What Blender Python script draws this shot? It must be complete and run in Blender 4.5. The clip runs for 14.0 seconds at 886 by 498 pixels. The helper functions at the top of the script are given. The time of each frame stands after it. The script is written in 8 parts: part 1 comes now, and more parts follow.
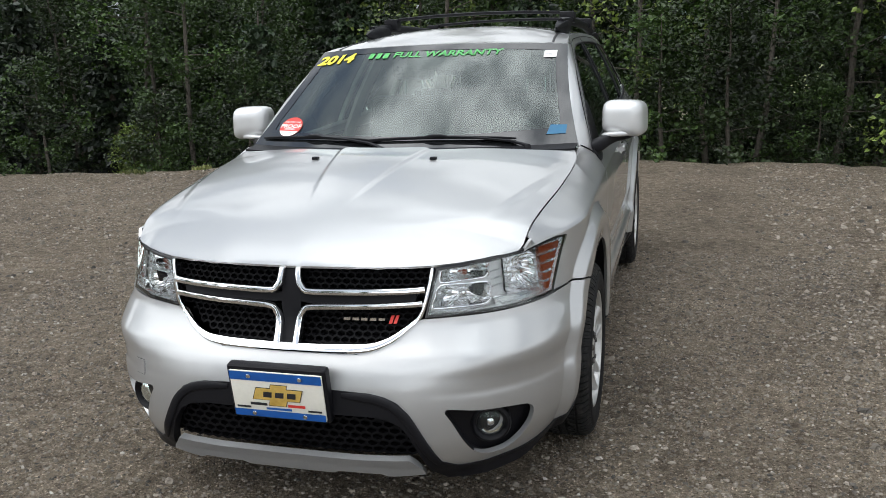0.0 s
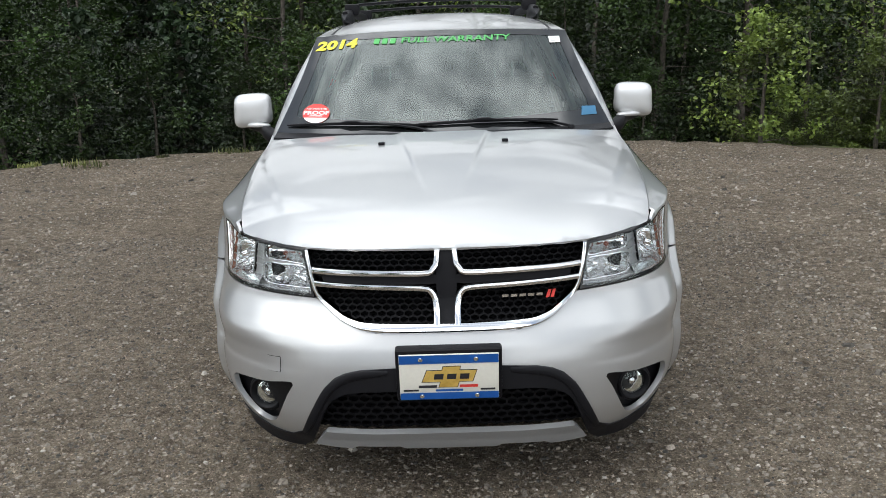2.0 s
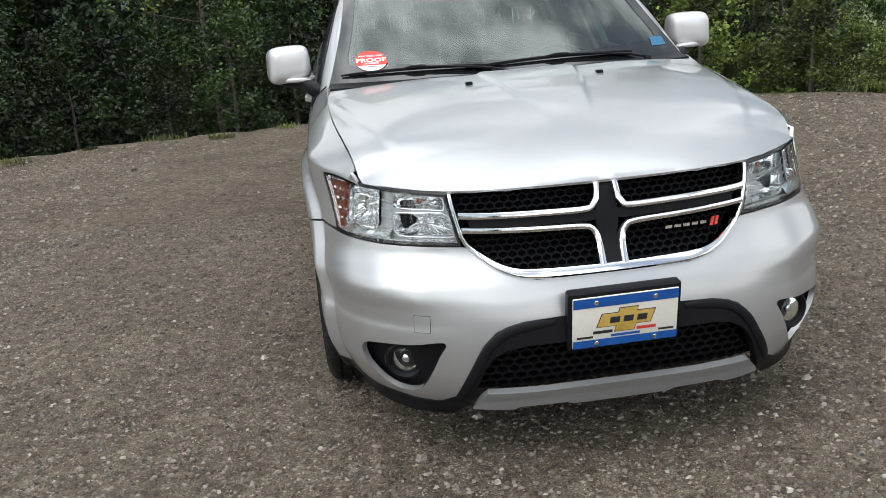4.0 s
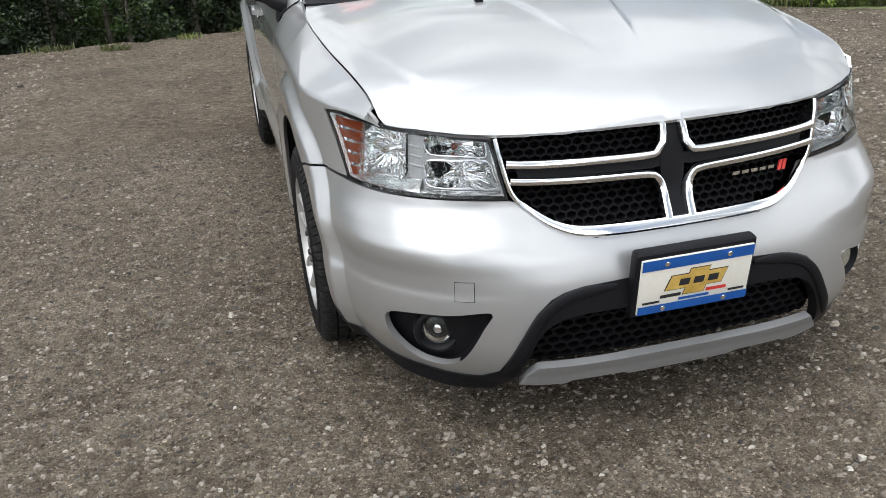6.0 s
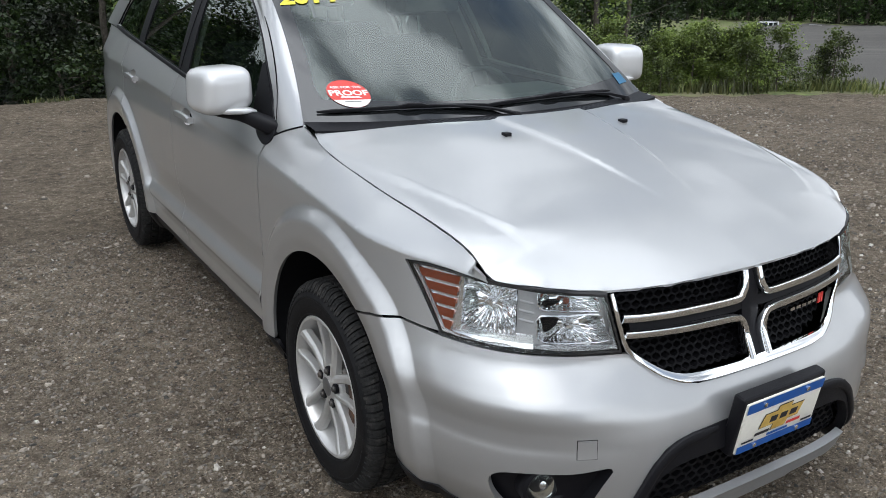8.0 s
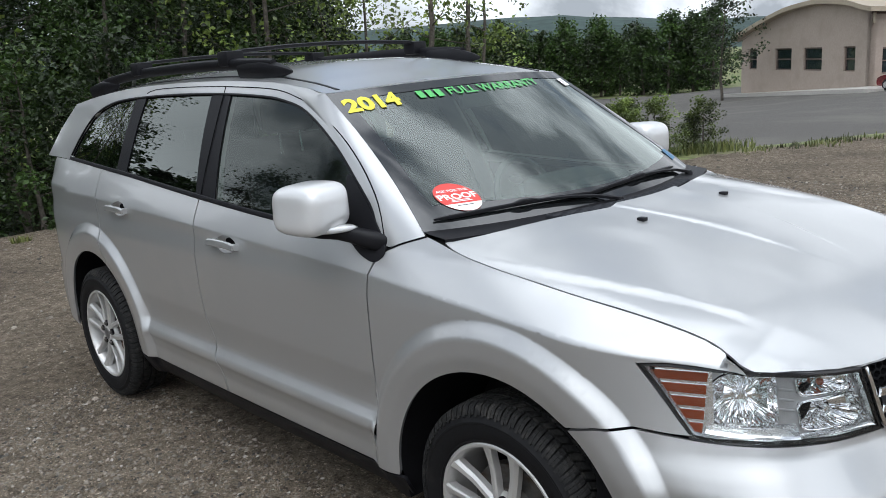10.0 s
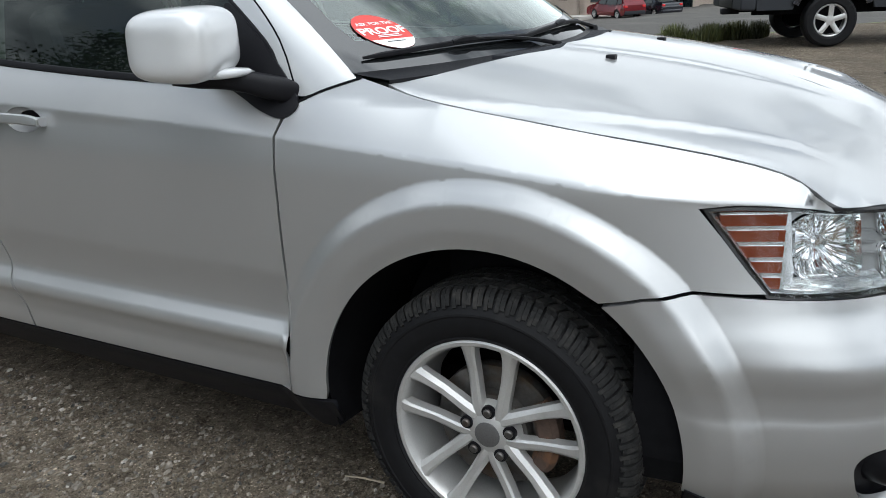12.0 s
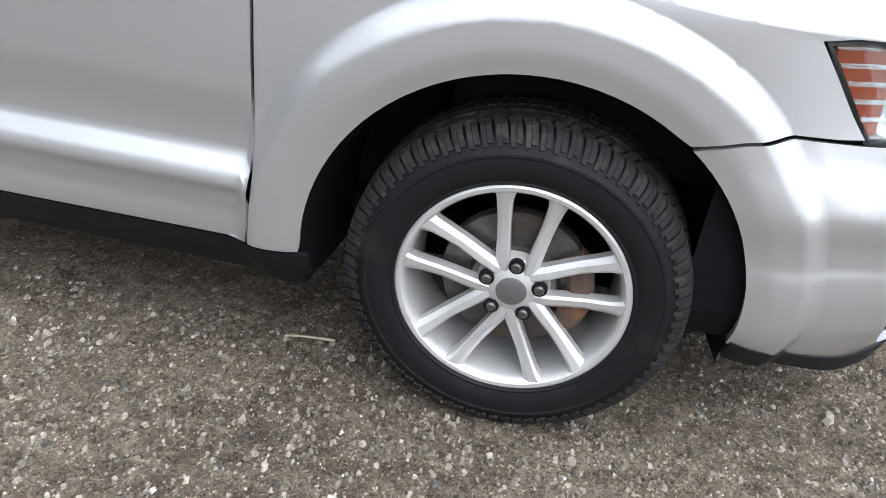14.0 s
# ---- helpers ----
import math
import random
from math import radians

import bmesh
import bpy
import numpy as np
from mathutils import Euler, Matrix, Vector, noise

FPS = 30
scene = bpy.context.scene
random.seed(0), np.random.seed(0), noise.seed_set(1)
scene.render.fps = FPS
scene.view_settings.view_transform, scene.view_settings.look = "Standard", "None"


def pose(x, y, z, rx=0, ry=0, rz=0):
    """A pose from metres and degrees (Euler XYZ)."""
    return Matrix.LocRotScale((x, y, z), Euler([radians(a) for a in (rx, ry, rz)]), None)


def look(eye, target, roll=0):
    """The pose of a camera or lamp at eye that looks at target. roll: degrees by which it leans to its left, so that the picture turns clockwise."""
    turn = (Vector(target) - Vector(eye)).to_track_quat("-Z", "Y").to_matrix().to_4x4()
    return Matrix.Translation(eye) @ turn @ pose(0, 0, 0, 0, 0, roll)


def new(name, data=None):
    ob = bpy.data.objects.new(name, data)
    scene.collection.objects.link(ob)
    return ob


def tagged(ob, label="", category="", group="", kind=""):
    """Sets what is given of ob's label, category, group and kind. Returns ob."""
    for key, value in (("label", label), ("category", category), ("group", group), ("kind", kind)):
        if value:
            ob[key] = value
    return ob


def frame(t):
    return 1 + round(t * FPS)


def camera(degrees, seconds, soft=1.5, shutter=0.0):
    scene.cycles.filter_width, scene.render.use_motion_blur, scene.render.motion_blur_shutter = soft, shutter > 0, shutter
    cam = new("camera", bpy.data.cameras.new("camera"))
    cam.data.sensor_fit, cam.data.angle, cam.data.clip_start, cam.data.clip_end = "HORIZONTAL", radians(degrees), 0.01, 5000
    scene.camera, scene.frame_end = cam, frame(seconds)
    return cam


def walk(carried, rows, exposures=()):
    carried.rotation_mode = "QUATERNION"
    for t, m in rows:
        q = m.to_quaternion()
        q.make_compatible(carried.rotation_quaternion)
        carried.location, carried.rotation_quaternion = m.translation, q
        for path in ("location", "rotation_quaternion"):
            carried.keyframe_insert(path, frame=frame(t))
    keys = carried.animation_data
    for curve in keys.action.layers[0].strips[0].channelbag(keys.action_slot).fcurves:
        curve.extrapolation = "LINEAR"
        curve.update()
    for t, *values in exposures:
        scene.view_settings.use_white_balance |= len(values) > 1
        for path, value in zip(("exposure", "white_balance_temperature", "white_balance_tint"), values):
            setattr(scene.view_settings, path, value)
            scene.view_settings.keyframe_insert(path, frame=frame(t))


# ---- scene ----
cam = camera(55.9, 14.0, soft=0.8)
PATH = [
    (0, (1.226, -2.361, 1.548), (0.683, -0.491, 1.093), -2.0),
    (0.5, (0.932, -2.503, 1.553), (0.544, -0.61, 1.039), -1.4),
    (1, (0.626, -2.526, 1.532), (0.331, -0.607, 1.05), -1.9),
    (1.5, (0.307, -2.56, 1.557), (0.161, -0.616, 1.11), -1.2),
    (2, (0.014, -2.63, 1.58), (-0.002, -0.694, 1.079), -1.8),
    (2.5, (-0.21, -2.599, 1.548), (-0.163, -0.66, 1.059), -2.0),
    (3, (-0.423, -2.54, 1.525), (-0.356, -0.598, 1.051), -2.9),
    (3.5, (-0.669, -2.478, 1.461), (-0.51, -0.541, 0.99), -2.9),
    (3.7, (-0.729, -2.427, 1.431), (-0.546, -0.5, 0.93), -3.9),
    (5.8, (-1.056, -1.886, 1.41), (-0.615, -0.082, 0.668), -3.0),
    (6, (-1.121, -1.857, 1.45), (-0.668, -0.068, 0.679), -3.3),
    (6.5, (-1.264, -1.717, 1.53), (-0.723, 0.061, 0.791), -2.5),
    (7, (-1.422, -1.609, 1.597), (-0.748, 0.123, 0.857), -0.9),
    (7.5, (-1.68, -1.48, 1.649), (-0.802, 0.165, 0.925), -1.0),
    (8, (-1.882, -1.338, 1.685), (-0.882, 0.265, 1.027), 0.7),
    (8.2, (-1.958, -1.269, 1.695), (-0.935, 0.347, 1.111), 0.3),
    (10.3, (-2.544, -0.47, 1.684), (-1.134, 0.882, 1.255), -3.5),
    (10.5, (-2.569, -0.38, 1.645), (-1.091, 0.898, 1.217), -2.7),
    (11, (-2.622, -0.142, 1.573), (-1.021, 0.952, 1.083), -3.5),
    (11.5, (-2.557, 0.054, 1.472), (-0.904, 1.054, 0.953), -3.1),
    (12, (-2.435, 0.206, 1.377), (-0.774, 1.118, 0.737), -2.2),
    (12.2, (-2.424, 0.258, 1.331), (-0.773, 1.069, 0.545), -1.5),
    (12.5, (-2.405, 0.368, 1.306), (-0.733, 1.005, 0.411), 1.1),
    (13, (-2.389, 0.53, 1.266), (-0.688, 1.01, 0.33), 3.3),
    (13.5, (-2.293, 0.714, 1.241), (-0.585, 1.018, 0.246), 5.7),
    (14, (-2.331, 0.92, 1.265), (-0.625, 1.134, 0.243), 7.5),
]
walk(cam, [(t, look(eye, target, roll)) for t, eye, target, roll in PATH],
     [(0, 0.06, 6420, 9), (3.7, 0.08, 6420, 9), (6, 0.22, 6450, 10), (7, 0.10, 6400, 10), (7.5, -0.08, 6300, 10), (8, -0.06, 6220, 10), (10.5, 0.0, 6180, 9), (11.4, -0.15, 6180, 7), (11.9, -0.06, 6180, 7), (12.6, 0.26, 6300, 10), (13.2, 0.77, 6180, 12), (14.0, 1.0, 6120, 12)])


# ---- light: a bright sky of broken cloud, a sun spread wide by thin cloud ----
SUN_UP, SUN_TURN = radians(56), radians(222)


def nodes_of(tree):
    tree.nodes.clear()
    def add(kind, **inputs):
        n = tree.nodes.new(kind)
        for k, v in inputs.items():
            n.inputs[k.replace("_", " ")].default_value = v
        return n
    return add, tree.links.new


world = bpy.data.worlds.new("sky")
scene.world = world
world.use_nodes = True
add, link = nodes_of(world.node_tree)
sky = add("ShaderNodeTexSky")
sky.sky_type, sky.sun_disc, sky.sun_elevation, sky.sun_rotation = "NISHITA", False, SUN_UP, SUN_TURN
sky.air_density, sky.dust_density, sky.ozone_density = 1.0, 2.0, 1.0
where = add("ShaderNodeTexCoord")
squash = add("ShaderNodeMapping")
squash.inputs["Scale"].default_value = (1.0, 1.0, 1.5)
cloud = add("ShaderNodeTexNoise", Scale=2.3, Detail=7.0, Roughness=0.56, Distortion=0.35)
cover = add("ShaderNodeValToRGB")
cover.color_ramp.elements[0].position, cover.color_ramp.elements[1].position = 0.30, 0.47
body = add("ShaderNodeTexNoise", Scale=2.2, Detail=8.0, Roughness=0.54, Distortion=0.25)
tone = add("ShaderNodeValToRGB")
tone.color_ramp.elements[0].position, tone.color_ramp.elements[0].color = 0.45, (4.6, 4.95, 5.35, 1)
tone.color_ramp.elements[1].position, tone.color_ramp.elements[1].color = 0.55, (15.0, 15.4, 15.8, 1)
# the cloud glows round the veiled sun, is brightest overhead and hazy white at the horizon
toward, glow, lit = add("ShaderNodeVectorMath"), add("ShaderNodeMapRange"), add("ShaderNodeVectorMath")
toward.operation, lit.operation, glow.interpolation_type = "DOT_PRODUCT", "SCALE", "SMOOTHSTEP"
toward.inputs[1].default_value = (math.cos(SUN_UP) * math.sin(SUN_TURN), math.cos(SUN_UP) * math.cos(SUN_TURN), math.sin(SUN_UP))
glow.inputs["From Min"].default_value, glow.inputs["From Max"].default_value = 0.0, 1.0
glow.inputs["To Min"].default_value, glow.inputs["To Max"].default_value = 0.78, 1.32
height, lift, dome = add("ShaderNodeSeparateXYZ"), add("ShaderNodeValToRGB"), add("ShaderNodeMath")
dome.operation = "MULTIPLY"
lift.color_ramp.elements[0].position, lift.color_ramp.elements[0].color = 0.10, (0.98, 0.98, 0.98, 1)
lift.color_ramp.elements[1].position, lift.color_ramp.elements[1].color = 1.0, (1.32, 1.32, 1.32, 1)
for at, v in ((0.32, 0.70), (0.60, 0.98)):
    lift.color_ramp.elements.new(at).color = (v, v, v, 1)
mix = add("ShaderNodeMixRGB")
back = add("ShaderNodeBackground", Strength=0.129)
out = add("ShaderNodeOutputWorld")
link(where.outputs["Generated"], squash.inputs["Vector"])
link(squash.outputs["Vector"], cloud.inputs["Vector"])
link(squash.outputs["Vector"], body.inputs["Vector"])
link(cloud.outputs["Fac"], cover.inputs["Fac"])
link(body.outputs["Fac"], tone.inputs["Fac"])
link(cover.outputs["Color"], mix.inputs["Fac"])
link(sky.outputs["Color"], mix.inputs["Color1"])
link(where.outputs["Generated"], toward.inputs[0])
link(toward.outputs["Value"], glow.inputs["Value"])
link(tone.outputs["Color"], lit.inputs[0])
link(where.outputs["Generated"], height.inputs["Vector"])
link(height.outputs["Z"], lift.inputs["Fac"])
link(glow.outputs["Result"], dome.inputs[0])
link(lift.outputs["Color"], dome.inputs[1])
link(dome.outputs["Value"], lit.inputs["Scale"])
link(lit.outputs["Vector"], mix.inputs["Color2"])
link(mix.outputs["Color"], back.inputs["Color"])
link(back.outputs["Background"], out.inputs["Surface"])

sun = new("sun", bpy.data.lights.new("sun", "SUN"))
sun.data.energy, sun.data.angle, sun.data.color = 0.85, radians(50), (1.0, 0.96, 0.9)
sun.matrix_world = look((30 * math.cos(SUN_UP) * math.sin(SUN_TURN), 30 * math.cos(SUN_UP) * math.cos(SUN_TURN), 30 * math.sin(SUN_UP)), (0, 0, 0))


# ---- materials ----
def material(name, colour, rough=0.5, metal=0.0, grain=None, spread=0.15, scale=40.0, bump=0.0, bump_scale=None, coat=0.0, spec=0.5, wear=None, wear_scale=3.0, wear_at=(0.5, 0.7), each=0.0):
    """A surface: its colour varied by a fine grain and, where given, by patches of wear; bump for relief; each: how much one object differs from the next."""
    m = bpy.data.materials.new(name)
    m.use_nodes = True
    add, link = nodes_of(m.node_tree)
    s = add("ShaderNodeBsdfPrincipled", Roughness=rough, Metallic=metal)
    s.inputs["Coat Weight"].default_value, s.inputs["Coat Roughness"].default_value = coat, 0.03
    s.inputs["Specular IOR Level"].default_value = spec
    out = add("ShaderNodeOutputMaterial")
    link(s.outputs["BSDF"], out.inputs["Surface"])
    place = add("ShaderNodeTexCoord")
    fine = add("ShaderNodeTexNoise", Scale=scale, Detail=4.0, Roughness=0.6)
    link(place.outputs["Object"], fine.inputs["Vector"])
    ramp = add("ShaderNodeValToRGB")
    dark = [c * (1 - spread) for c in colour]
    light = [min(1.0, c * (1 + spread)) for c in (grain or colour)]
    ramp.color_ramp.elements[0].position, ramp.color_ramp.elements[0].color = 0.3, (*dark, 1)
    ramp.color_ramp.elements[1].position, ramp.color_ramp.elements[1].color = 0.7, (*light, 1)
    link(fine.outputs["Fac"], ramp.inputs["Fac"])
    last = ramp.outputs["Color"]
    if wear:
        patch = add("ShaderNodeTexNoise", Scale=wear_scale, Detail=5.0, Roughness=0.6)
        link(place.outputs["Object"], patch.inputs["Vector"])
        cut = add("ShaderNodeValToRGB")
        cut.color_ramp.elements[0].position, cut.color_ramp.elements[1].position = wear_at
        link(patch.outputs["Fac"], cut.inputs["Fac"])
        blend = add("ShaderNodeMixRGB", Color2=(*wear, 1))
        link(cut.outputs["Color"], blend.inputs["Fac"])
        link(last, blend.inputs["Color1"])
        last = blend.outputs["Color"]
    if each:
        info, hue = add("ShaderNodeObjectInfo"), add("ShaderNodeHueSaturation")
        span = add("ShaderNodeMapRange")
        span.inputs["To Min"].default_value, span.inputs["To Max"].default_value = 1 - each, 1 + each
        link(info.outputs["Random"], span.inputs["Value"])
        link(span.outputs["Result"], hue.inputs["Value"])
        link(last, hue.inputs["Color"])
        last = hue.outputs["Color"]
    link(last, s.inputs["Base Color"])
    if bump:
        rel = add("ShaderNodeTexNoise", Scale=bump_scale or scale, Detail=5.0, Roughness=0.6)
        link(place.outputs["Object"], rel.inputs["Vector"])
        b = add("ShaderNodeBump", Strength=bump, Distance=0.01)
        link(rel.outputs["Fac"], b.inputs["Height"])
        link(b.outputs["Normal"], s.inputs["Normal"])
    return m


def glass(name, tint, gloss=1.0, mirror=1.5):
    """A thin pane: it lets light through, tinted, and mirrors by Fresnel."""
    m = bpy.data.materials.new(name)
    m.use_nodes = True
    add, link = nodes_of(m.node_tree)
    clear, shine, by, mixer = add("ShaderNodeBsdfTransparent"), add("ShaderNodeBsdfGlossy", Roughness=0.015), add("ShaderNodeFresnel", IOR=1.55), add("ShaderNodeMixShader")
    clear.inputs["Color"].default_value = (*tint, 1)
    shine.inputs["Color"].default_value = (gloss * 0.93, gloss, gloss * 0.97, 1)
    out = add("ShaderNodeOutputMaterial")
    boost = add("ShaderNodeMath")
    boost.operation = "MULTIPLY"
    boost.inputs[1].default_value = mirror
    link(by.outputs["Fac"], boost.inputs[0])
    link(boost.outputs["Value"], mixer.inputs["Fac"])
    link(clear.outputs["BSDF"], mixer.inputs[1])
    link(shine.outputs["BSDF"], mixer.inputs[2])
    link(mixer.outputs["Shader"], out.inputs["Surface"])
    return m


def gravel_material():
    """Packed crushed stone: fines, chips in broken cells of two sizes with dark gaps, single pale or dark pebbles, damp
    and dusty patches, lumps with relief shading in their colour.
    """
    m = bpy.data.materials.new("gravel")
    m.use_nodes = True
    add, link = nodes_of(m.node_tree)
    s, out, place = add("ShaderNodeBsdfPrincipled", Roughness=0.92), add("ShaderNodeOutputMaterial"), add("ShaderNodeTexCoord")
    s.inputs["Specular IOR Level"].default_value = 0.2
    link(s.outputs["BSDF"], out.inputs["Surface"])
    # places shaken, so that no chip is round
    shake, mid, amount, moved = add("ShaderNodeTexNoise", Scale=62.0, Detail=3.0, Roughness=0.6), add("ShaderNodeVectorMath"), add("ShaderNodeVectorMath"), add("ShaderNodeVectorMath")
    mid.operation, amount.operation, moved.operation = "SUBTRACT", "SCALE", "ADD"
    mid.inputs[1].default_value = (0.5, 0.5, 0.5)
    amount.inputs["Scale"].default_value = 0.022
    link(place.outputs["Object"], shake.inputs["Vector"])
    link(shake.outputs["Color"], mid.inputs[0]), link(mid.outputs["Vector"], amount.inputs[0])
    link(place.outputs["Object"], moved.inputs[0]), link(amount.outputs["Vector"], moved.inputs[1])
    def cells(scale, low, high, pale_from):
        c, sep, r = add("ShaderNodeTexVoronoi", Scale=scale), add("ShaderNodeSeparateColor"), add("ShaderNodeValToRGB")
        link(moved.outputs["Vector"], c.inputs["Vector"])
        link(c.outputs["Color"], sep.inputs["Color"]), link(sep.outputs["Red"], r.inputs["Fac"])
        e = r.color_ramp.elements
        e[0].position, e[0].color = 0.05, (*low, 1)
        e[1].position, e[1].color = pale_from, (*high, 1)
        e.new(1.0).color = (*[min(1, 1.9 * v) for v in high], 1)
        return c, sep, r
    def over(fac, first, second):
        x = add("ShaderNodeMixRGB")
        link(fac, x.inputs["Fac"]), link(first, x.inputs["Color1"]), link(second, x.inputs["Color2"])
        return x.outputs["Color"]
    def step(value, lo, hi):
        r = add("ShaderNodeMapRange")
        r.inputs["From Min"].default_value, r.inputs["From Max"].default_value = lo, hi
        link(value, r.inputs["Value"])
        return r.outputs["Result"]
    def times(one, two):
        x = add("ShaderNodeMath")
        x.operation = "MULTIPLY"
        link(one, x.inputs[0]), link(two, x.inputs[1])
        return x.outputs["Value"]
    fines, a = add("ShaderNodeTexNoise", Scale=260.0, Detail=8.0, Roughness=0.8), add("ShaderNodeValToRGB")
    link(place.outputs["Object"], fines.inputs["Vector"]), link(fines.outputs["Fac"], a.inputs["Fac"])
    a.color_ramp.elements[0].position, a.color_ramp.elements[0].color = 0.36, (0.072, 0.060, 0.047, 1)
    a.color_ramp.elements[1].position, a.color_ramp.elements[1].color = 0.66, (0.42, 0.372, 0.308, 1)
    small, small_sep, small_tone = cells(150.0, (0.098, 0.083, 0.066), (0.37, 0.328, 0.276), 0.86)
    large, large_sep, large_tone = cells(58.0, (0.126, 0.107, 0.087), (0.355, 0.318, 0.272), 0.9)
    tone = over(times(step(small_sep.outputs["Green"], 0.35, 0.37), step(small.outputs["Distance"], 0.62, 0.48)), a.outputs["Color"], small_tone.outputs["Color"])
    chip = times(step(large_sep.outputs["Green"], 0.66, 0.67), step(large.outputs["Distance"], 0.50, 0.42))
    tone = over(chip, tone, large_tone.outputs["Color"])
    patch, tint = add("ShaderNodeTexNoise", Scale=1.1, Detail=7.0, Roughness=0.68), add("ShaderNodeValToRGB")
    link(place.outputs["Object"], patch.inputs["Vector"])
    tint.color_ramp.elements[0].position, tint.color_ramp.elements[0].color = 0.32, (0.74, 0.70, 0.66, 1)
    tint.color_ramp.elements[1].position, tint.color_ramp.elements[1].color = 0.68, (1.22, 1.17, 1.10, 1)
    link(patch.outputs["Fac"], tint.inputs["Fac"])
    m2 = add("ShaderNodeMixRGB", Fac=1.0)
    m2.blend_type = "MULTIPLY"
    link(tone, m2.inputs["Color1"]), link(tint.outputs["Color"], m2.inputs["Color2"])
    # dark hollows and light lumps follow the bump noise: relief shading in the colour
    mottle, deep = add("ShaderNodeTexNoise", Scale=16.0, Detail=6.0, Roughness=0.75), add("ShaderNodeValToRGB")
    link(place.outputs["Object"], mottle.inputs["Vector"]), link(mottle.outputs["Fac"], deep.inputs["Fac"])
    deep.color_ramp.elements[0].position, deep.color_ramp.elements[0].color = 0.36, (0.52, 0.49, 0.46, 1)
    deep.color_ramp.elements[1].position, deep.color_ramp.elements[1].color = 0.62, (1.16, 1.15, 1.13, 1)
    m3 = add("ShaderNodeMixRGB", Fac=1.0)
    m3.blend_type = "MULTIPLY"
    link(m2.outputs["Color"], m3.inputs["Color1"]), link(deep.outputs["Color"], m3.inputs["Color2"])
    link(m3.outputs["Color"], s.inputs["Base Color"])
    h, g = add("ShaderNodeMath"), add("ShaderNodeMath")
    h.operation, g.operation = "SUBTRACT", "ADD"
    link(chip, g.inputs[0]), link(fines.outputs["Fac"], g.inputs[1])
    link(g.outputs["Value"], h.inputs[0]), link(small.outputs["Distance"], h.inputs[1])
    lumps = add("ShaderNodeBump", Strength=1.0, Distance=0.045)
    link(mottle.outputs["Fac"], lumps.inputs["Height"])
    bmp = add("ShaderNodeBump", Strength=1.0, Distance=0.009)
    link(h.outputs["Value"], bmp.inputs["Height"]), link(lumps.outputs["Normal"], bmp.inputs["Normal"])
    link(bmp.outputs["Normal"], s.inputs["Normal"])
    return m


def leaf_material(name, low, high):
    m = bpy.data.materials.new(name)
    m.use_nodes = True
    add, link = nodes_of(m.node_tree)
    geo, ramp, info = add("ShaderNodeNewGeometry"), add("ShaderNodeValToRGB"), add("ShaderNodeObjectInfo")
    ramp.color_ramp.elements[0].color, ramp.color_ramp.elements[1].color = (*low, 1), (*high, 1)
    link(geo.outputs["Random Per Island"], ramp.inputs["Fac"])
    hue, span = add("ShaderNodeHueSaturation"), add("ShaderNodeMapRange")
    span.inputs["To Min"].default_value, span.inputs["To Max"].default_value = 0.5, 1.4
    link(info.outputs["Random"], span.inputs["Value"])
    # noise over the crown puts lit and shaded leaf masses into the colour
    place, mass, clump_shade = add("ShaderNodeTexCoord"), add("ShaderNodeTexNoise", Scale=1.1, Detail=2.0), add("ShaderNodeMapRange")
    clump_shade.inputs["From Min"].default_value, clump_shade.inputs["From Max"].default_value = 0.36, 0.66
    clump_shade.inputs["To Min"].default_value, clump_shade.inputs["To Max"].default_value = 0.25, 1.55
    link(place.outputs["Object"], mass.inputs["Vector"]), link(mass.outputs["Fac"], clump_shade.inputs["Value"])
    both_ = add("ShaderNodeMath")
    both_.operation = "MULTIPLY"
    link(span.outputs["Result"], both_.inputs[0]), link(clump_shade.outputs["Result"], both_.inputs[1])
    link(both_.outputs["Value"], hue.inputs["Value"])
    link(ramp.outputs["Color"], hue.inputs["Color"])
    s, thin, mixer, out = add("ShaderNodeBsdfPrincipled", Roughness=0.5), add("ShaderNodeBsdfTranslucent"), add("ShaderNodeMixShader", Fac=0.22), add("ShaderNodeOutputMaterial")
    link(hue.outputs["Color"], s.inputs["Base Color"]), link(hue.outputs["Color"], thin.inputs["Color"])
    link(s.outputs["BSDF"], mixer.inputs[1]), link(thin.outputs["BSDF"], mixer.inputs[2])
    link(mixer.outputs["Shader"], out.inputs["Surface"])
    return m



PAINT = material("silver paint", (0.49, 0.495, 0.50), 0.37, 0.70, spread=0.05, scale=1500.0, coat=1.0, wear=(0.52, 0.523, 0.523), wear_scale=2.0)
# lighter silver than the body, with bright sky reflection put into the colour
BRIGHTSILVER = material("light silver, sky reflection in colour", (0.64, 0.645, 0.65), 0.36, 0.35, spread=0.04, scale=1200.0, coat=1.0)
CHROME = material("chrome", (0.88, 0.89, 0.90), 0.05, 1.0, spread=0.02, scale=60.0)
SATIN = material("satin silver plastic", (0.31, 0.315, 0.32), 0.40, 0.5, spread=0.05, scale=200.0)
BLACK = material("black moulded plastic", (0.008, 0.008, 0.010), 0.45, 0.0, spread=0.2, scale=300.0, bump=0.06, bump_scale=900.0, spec=0.17)
FRIT = material("black enamel under glass", (0.010, 0.011, 0.012), 0.03, 0.0, spread=0.1, scale=200.0, spec=0.9)
CAPGREY = material("brushed grey cap", (0.20, 0.20, 0.205), 0.38, 0.7, spread=0.1, scale=300.0)
MESHBLACK = material("black mesh plastic", (0.004, 0.004, 0.005), 0.6, 0.0, spread=0.2, scale=200.0, spec=0.12)
GLOSSBLACK = material("gloss black trim", (0.012, 0.012, 0.013), 0.16, 0.0, spread=0.1, scale=80.0)
